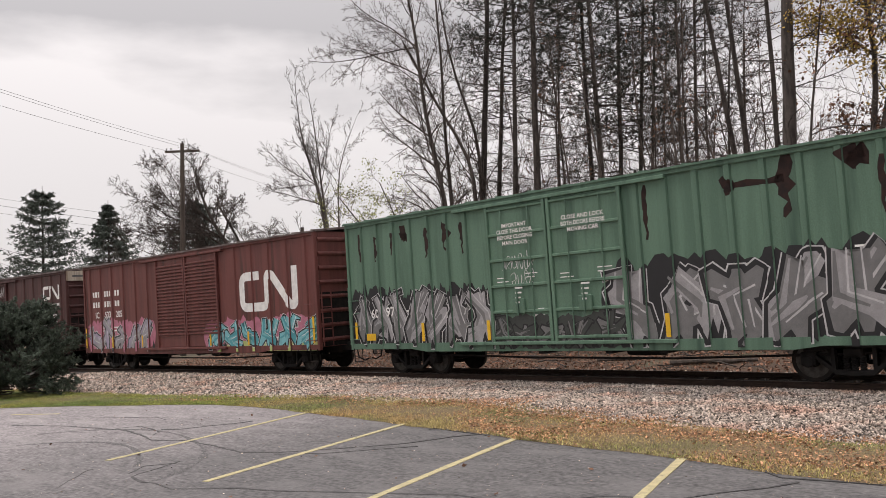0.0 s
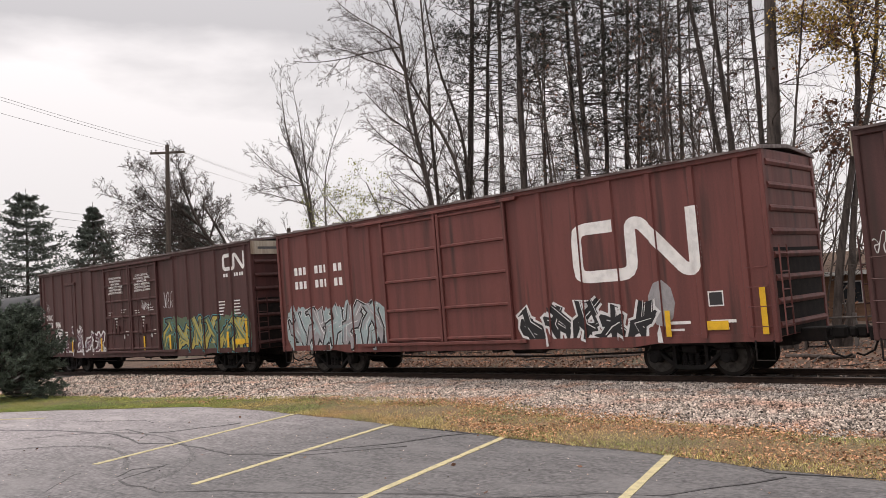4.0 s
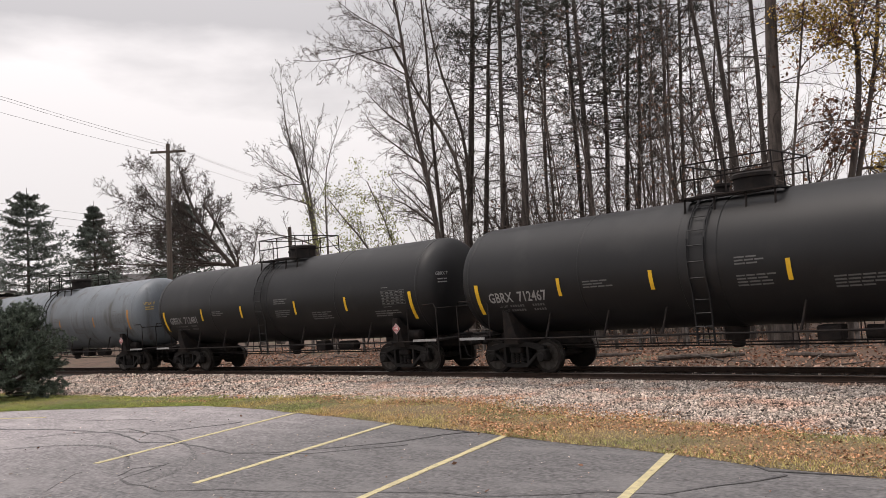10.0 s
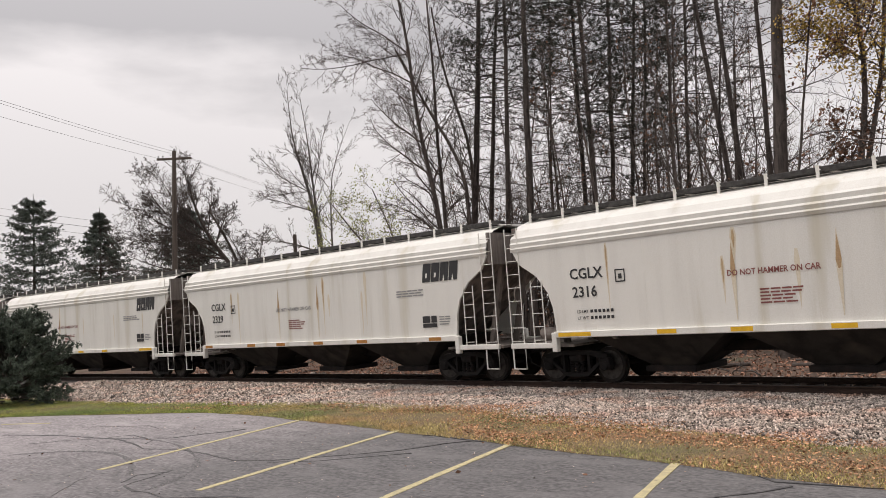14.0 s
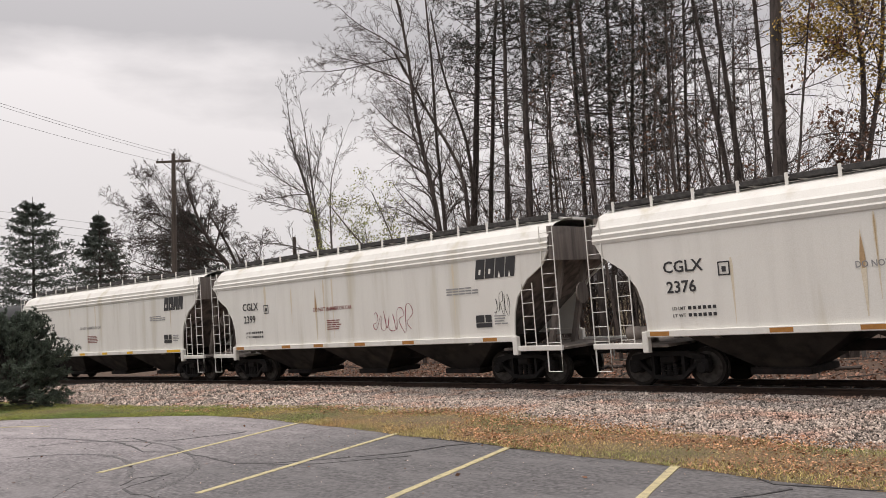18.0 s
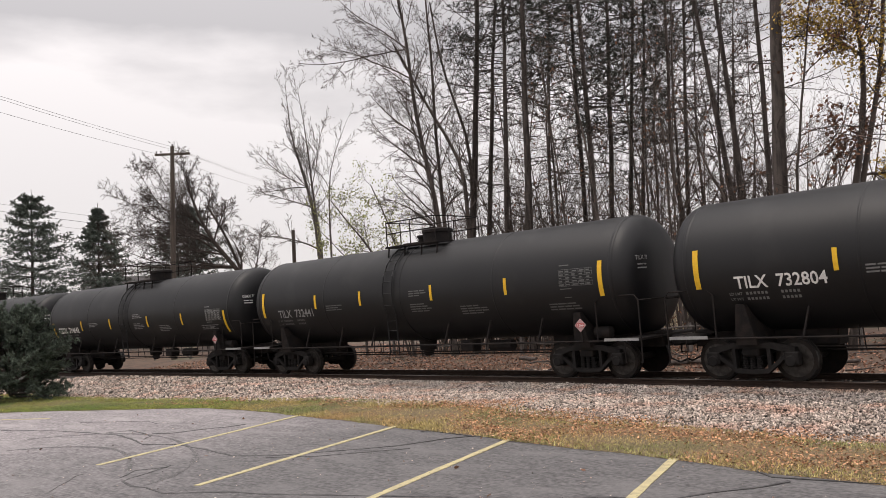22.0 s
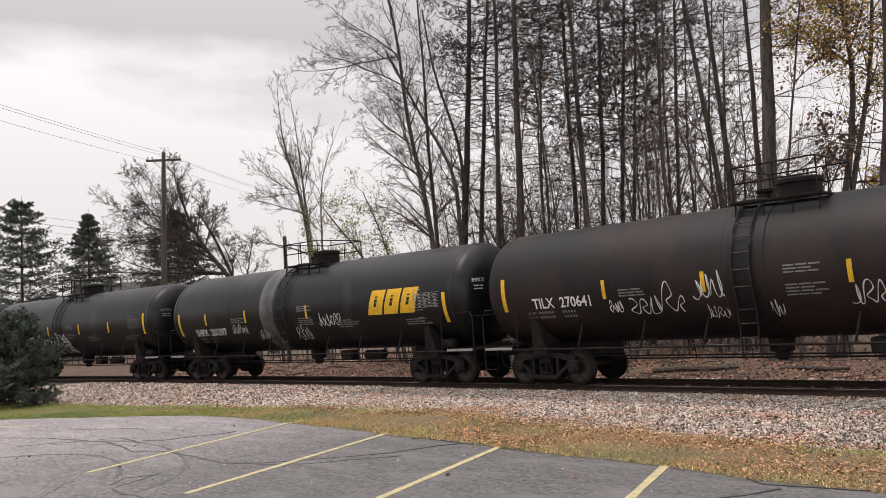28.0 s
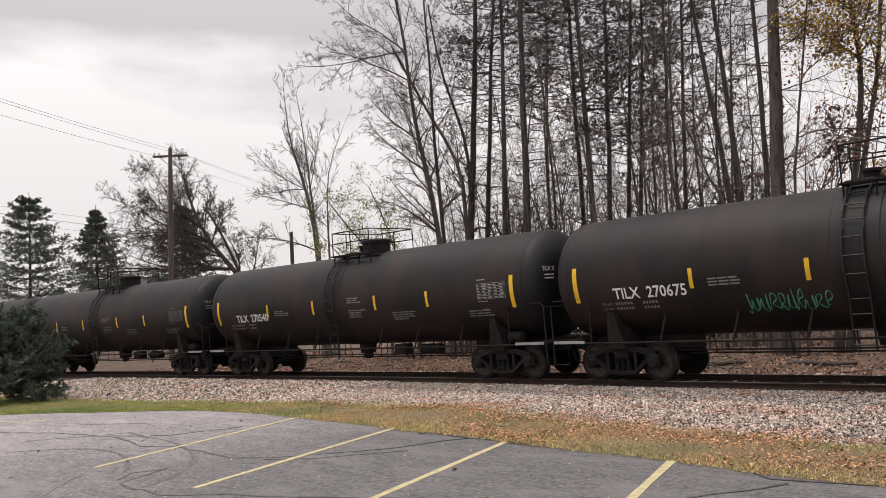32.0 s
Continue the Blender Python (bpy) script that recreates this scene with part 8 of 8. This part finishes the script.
brush("undergrowth", "tangled bare brush along the wood's edge", 110, -33, -21.5, 26.0, 35, 1.4, 3.8, 95, BARK, (LEAF_BROWN, 2, 0.05, 0.3))
brush("undergrowth", "low leafy brush along the wood's edge", 80, -20.5, -4, 26.5, 35, 0.7, 1.9, 94, BARK, (LEAF_BROWN, 2, 0.05, 0.3))
brush("undergrowth", "tall bare brush among the pines", 110, -30.5, -23.5, 28, 34, 4.0, 8.5, 93, BARK, (LEAF_BROWN, 1, 0.045, 0.12))
brush("undergrowth", "bare saplings deeper in the wood", 150, -31, -14, 29, 42, 5.0, 13.5, 96, BARK)
brush("undergrowth", "distant grey brush line", 130, -110, -38, 34, 60, 2.0, 4.5, 97, BARK)
brush("undergrowth", "dense grey brush in the wood", 60, -58, -36, 46, 70, 3.0, 6.0, 98, BARK)

# logs lying beyond the track
for i, (x, y, ln, turn, r) in enumerate(((-13.2, 23.6, 2.6, 24, 0.08), (-9.8, 24.2, 2.2, -14, 0.07), (-17.0, 24.4, 2.0, 18, 0.07), (-21.0, 24.3, 1.8, -30, 0.08), (-7.0, 24.0, 1.6, 40, 0.06))):
    s = Shape().tube([(-ln / 2, 0, 0), (-ln / 6, 0.06, 0.03), (ln / 5, -0.05, 0.02), (ln / 2, 0.03, 0.05)], [r * 1.1, r, r * 0.9, r * 0.7], 9)
    solid("fallen_log", s, BARK, "grey fallen log on the leaf litter", "log", "fallen logs", at=pose(x, y, ground_z(x, y) + r * 0.7, 0, 0, turn))

# fallen sticks and twigs on the litter beyond the track
g = np.random.default_rng(44)
n = 95
x = g.uniform(-42, -3, n)
p = np.column_stack([x, TRACK_Y + CURVE * x * x + g.uniform(3.4, 8.5, n), np.zeros(n)])
p[:, 2] = [ground_z(a, b) + 0.07 for a, b, _ in p]
a = g.uniform(0, 2 * np.pi, n)
sticks = run_lines(p, np.column_stack([np.cos(a), np.sin(a) * 0.6, g.uniform(0.0, 0.22, n)]), g.uniform(0.4, 1.6, n), g.uniform(0.010, 0.034, n), np.full(n, 0.007), g, 6, 0.12, -0.01)
tagged(new("fallen_sticks", tubes_mesh("fallen_sticks", [sticks, offshoots(*sticks, g, 4, spans(sticks[0]) * 0.4, 0.5, 0.02, 0.2, 0.3, 4)], BARK_PALE, 4)), "grey fallen sticks lying on the leaf litter", "sticks", "", "stuff")

# ---------------------------------------------------------------- utility line, buildings
pole = thing("utility_pole", "weathered wooden utility pole with one crossarm", "utility pole", at=pose(-49.6, 23.6, ground_z(-49.6, 23.6) - 0.05, 0, 2.6, 0))
part("shaft", Shape().tube([(0, 0, 0), (0, 0, 6), (0, 0, 13.55)], [0.2, 0.17, 0.12], 12), POLE_WOOD, pole)
arm_turn = 128
arm = part("crossarm", Shape().cbox(-1.15, 1.15, -0.06, 0.06, 12.98, 13.12, 0.01), POLE_WOOD, pole, at=pose(0, 0, 0, 0, 0, 40))
for x in (-1.05, -0.75, 0.75, 1.05):
    part("insulator", Shape().lathe([(13.12, 0.02), (13.20, 0.03), (13.21, 0.055), (13.26, 0.05), (13.28, 0.02)], 10, "z", (x, 0, 0)), CERAMIC, arm)
part("insulator", Shape().lathe([(13.55, 0.03), (13.62, 0.05), (13.70, 0.04)], 10, "z"), CERAMIC, pole)
for sx in (-1, 1):
    part("arm_brace", Shape().tube([(sx * 0.7, 0, 12.98), (0, 0, 12.4)], 0.02, 5), POLE_WOOD, arm)
solid("wooden_post", Shape().tube([(0, 0, 0), (0, 0, 7.1)], [0.13, 0.1], 10), POLE_WOOD, "short weathered wooden post", "post", at=pose(-39.3, 26.0, ground_z(-39.3, 26) - 0.05))


def wire(a, b, sag, r=0.008):
    a, b = Vector(a), Vector(b)
    pts = [a.lerp(b, i / 16) - Vector((0, 0, sag * 4 * (i / 16) * (1 - i / 16))) for i in range(17)]
    solid("overhead_wire", Shape().tube(pts, r, 4), WIRE, "thin dark overhead wire", "wire", "overhead wires")


top = Vector((-48.95, 23.6, 13.7))
for dx, dz in ((0.0, 0.0), (-0.8, -0.45), (0.8, -0.45)):
    p0 = top + Vector((dx * 0.77, dx * 0.64, dz))
    wire(p0, p0 + Vector((26.5, -34.5, -1.0)), 0.5)
    wire(p0, p0 + Vector((-26.5, 34.5, 2.0)), 0.5)
wire((-82.7, 19.6, 14.95), (-73.0, 43.5, 11.4), 0.2, 0.012)
wire((-82.7, 19.6, 14.3), (-73.0, 43.5, 10.7), 0.2, 0.016)
wire((-82.7, 19.6, 13.6), (-73.0, 43.5, 10.0), 0.2, 0.010)


def house(name, label, at, length, depth, eave, ridge, wall_mat, windows, roof_mat=None):
    h = thing(name, label, "house", at=at)
    part("wall", Shape().box(-length / 2, length / 2, 0, depth, 0, eave), wall_mat, h)
    s = Shape()
    for sy, y in ((-1, -0.4), (1, depth + 0.4)):
        q = [(-length / 2 - 0.4, y, eave - 0.1), (length / 2 + 0.4, y, eave - 0.1), (length / 2 + 0.4, depth / 2, ridge), (-length / 2 - 0.4, depth / 2, ridge)]
        up = [(a, b, c + 0.16) for a, b, c in q]
        s.hexa(q + up if sy < 0 else [q[i] for i in (3, 2, 1, 0)] + [up[i] for i in (3, 2, 1, 0)])
    part("roof", s, roof_mat or SHINGLE, h)
    part("gable", Shape().poly([(-length / 2, 0, eave), (-length / 2, depth, eave), (-length / 2, depth / 2, ridge - 0.1)][::-1]).poly([(length / 2, 0, eave), (length / 2, depth, eave), (length / 2, depth / 2, ridge - 0.1)]), wall_mat, h)
    part("fascia", Shape().box(-length / 2 - 0.4, length / 2 + 0.4, -0.45, -0.4, eave - 0.12, eave + 0.08), WHITE_TRIM, h)
    for x in windows:
        w = part("window", Shape().box(x - 0.55, x + 0.55, -0.06, 0.02, 1.0, 2.1), WHITE_TRIM, h)
        part("pane", Shape().box(x - 0.47, x + 0.47, -0.075, -0.05, 1.07, 2.03), GLASS, w)
    return h


house("house", "beige house with a grey shingle roof behind the trees", pose(-28.0, 42, 0.3, 0, 0, 20), 6.6, 6, 3.2, 4.4, SIDING, (-1.6, 1.4))
house("house", "tan-brown house behind the trees", pose(-13.5, 42, 0.3, 0, 0, 12), 7, 6, 2.5, 3.5, BROWN_WALL, (-1.6, 1.8), ROOF_BROWN)
house("house", "grey-roofed house beyond the conifers", pose(-112.0, 47, 0.3, 0, 0, 60), 12, 8, 6.5, 9.6, WHITE_TRIM, (-2, 2))

# low wire fence beyond the track
fence = thing("fence", "low grey post-and-rail fence beyond the track", "fence")
for i in range(26):
    x = -4 - i * 1.9
    y = TRACK_Y + CURVE * x * x + 8.5
    part("fence_post", Shape().box(-0.05, 0.05, -0.05, 0.05, -0.1, 1.05), FENCE_WOOD, fence, at=(x, y, ground_z(x, y)))
for z in (0.45, 0.92):
    pts = [(-4 - i * 1.9, TRACK_Y + CURVE * (-4 - i * 1.9) ** 2 + 8.5 - 0.06, ground_z(-4 - i * 1.9, TRACK_Y + CURVE * (-4 - i * 1.9) ** 2 + 8.5) + z) for i in range(26)]
    part("fence_rail", Shape().tube(pts, 0.03, 5), FENCE_WOOD, fence)

# ---------------------------------------------------------------- the train runs
def run_at(t):
    i = min(31, int(t))
    return RUN[i] + (RUN[i + 1] - RUN[i]) * (t - i)


def motions():
    offset = {}
    for car, centre in CARS:
        offset[car.name] = centre
        walk(car, [(t, track_pose(centre + RUN[t])) for t in range(33)])
    for wheel, car, x in WHEELSETS:
        centre = offset[car.name] + x
        here = wheel.location.copy()

        def turned(s):
            return Matrix.Translation(here) @ Matrix.Rotation(s / WHEEL_R, 4, "Y")
        seen = [k for k in range(0, 32 * FPS + 1) if -58 < centre + run_at(k / FPS) < 1]
        if not seen:
            seen = [0]
        first, last = seen[0], seen[-1]
        rows = [(k / FPS, turned(run_at(k / FPS))) for k in range(first, last + 1)]
        if first > 0:
            rows.insert(0, (0.0, rows[0][1]))
        if last < 32 * FPS:
            rows.append((32.0, rows[-1][1]))
        if len(rows) == 1:
            rows.append((32.0, rows[0][1]))
        walk(wheel, rows)


motions()
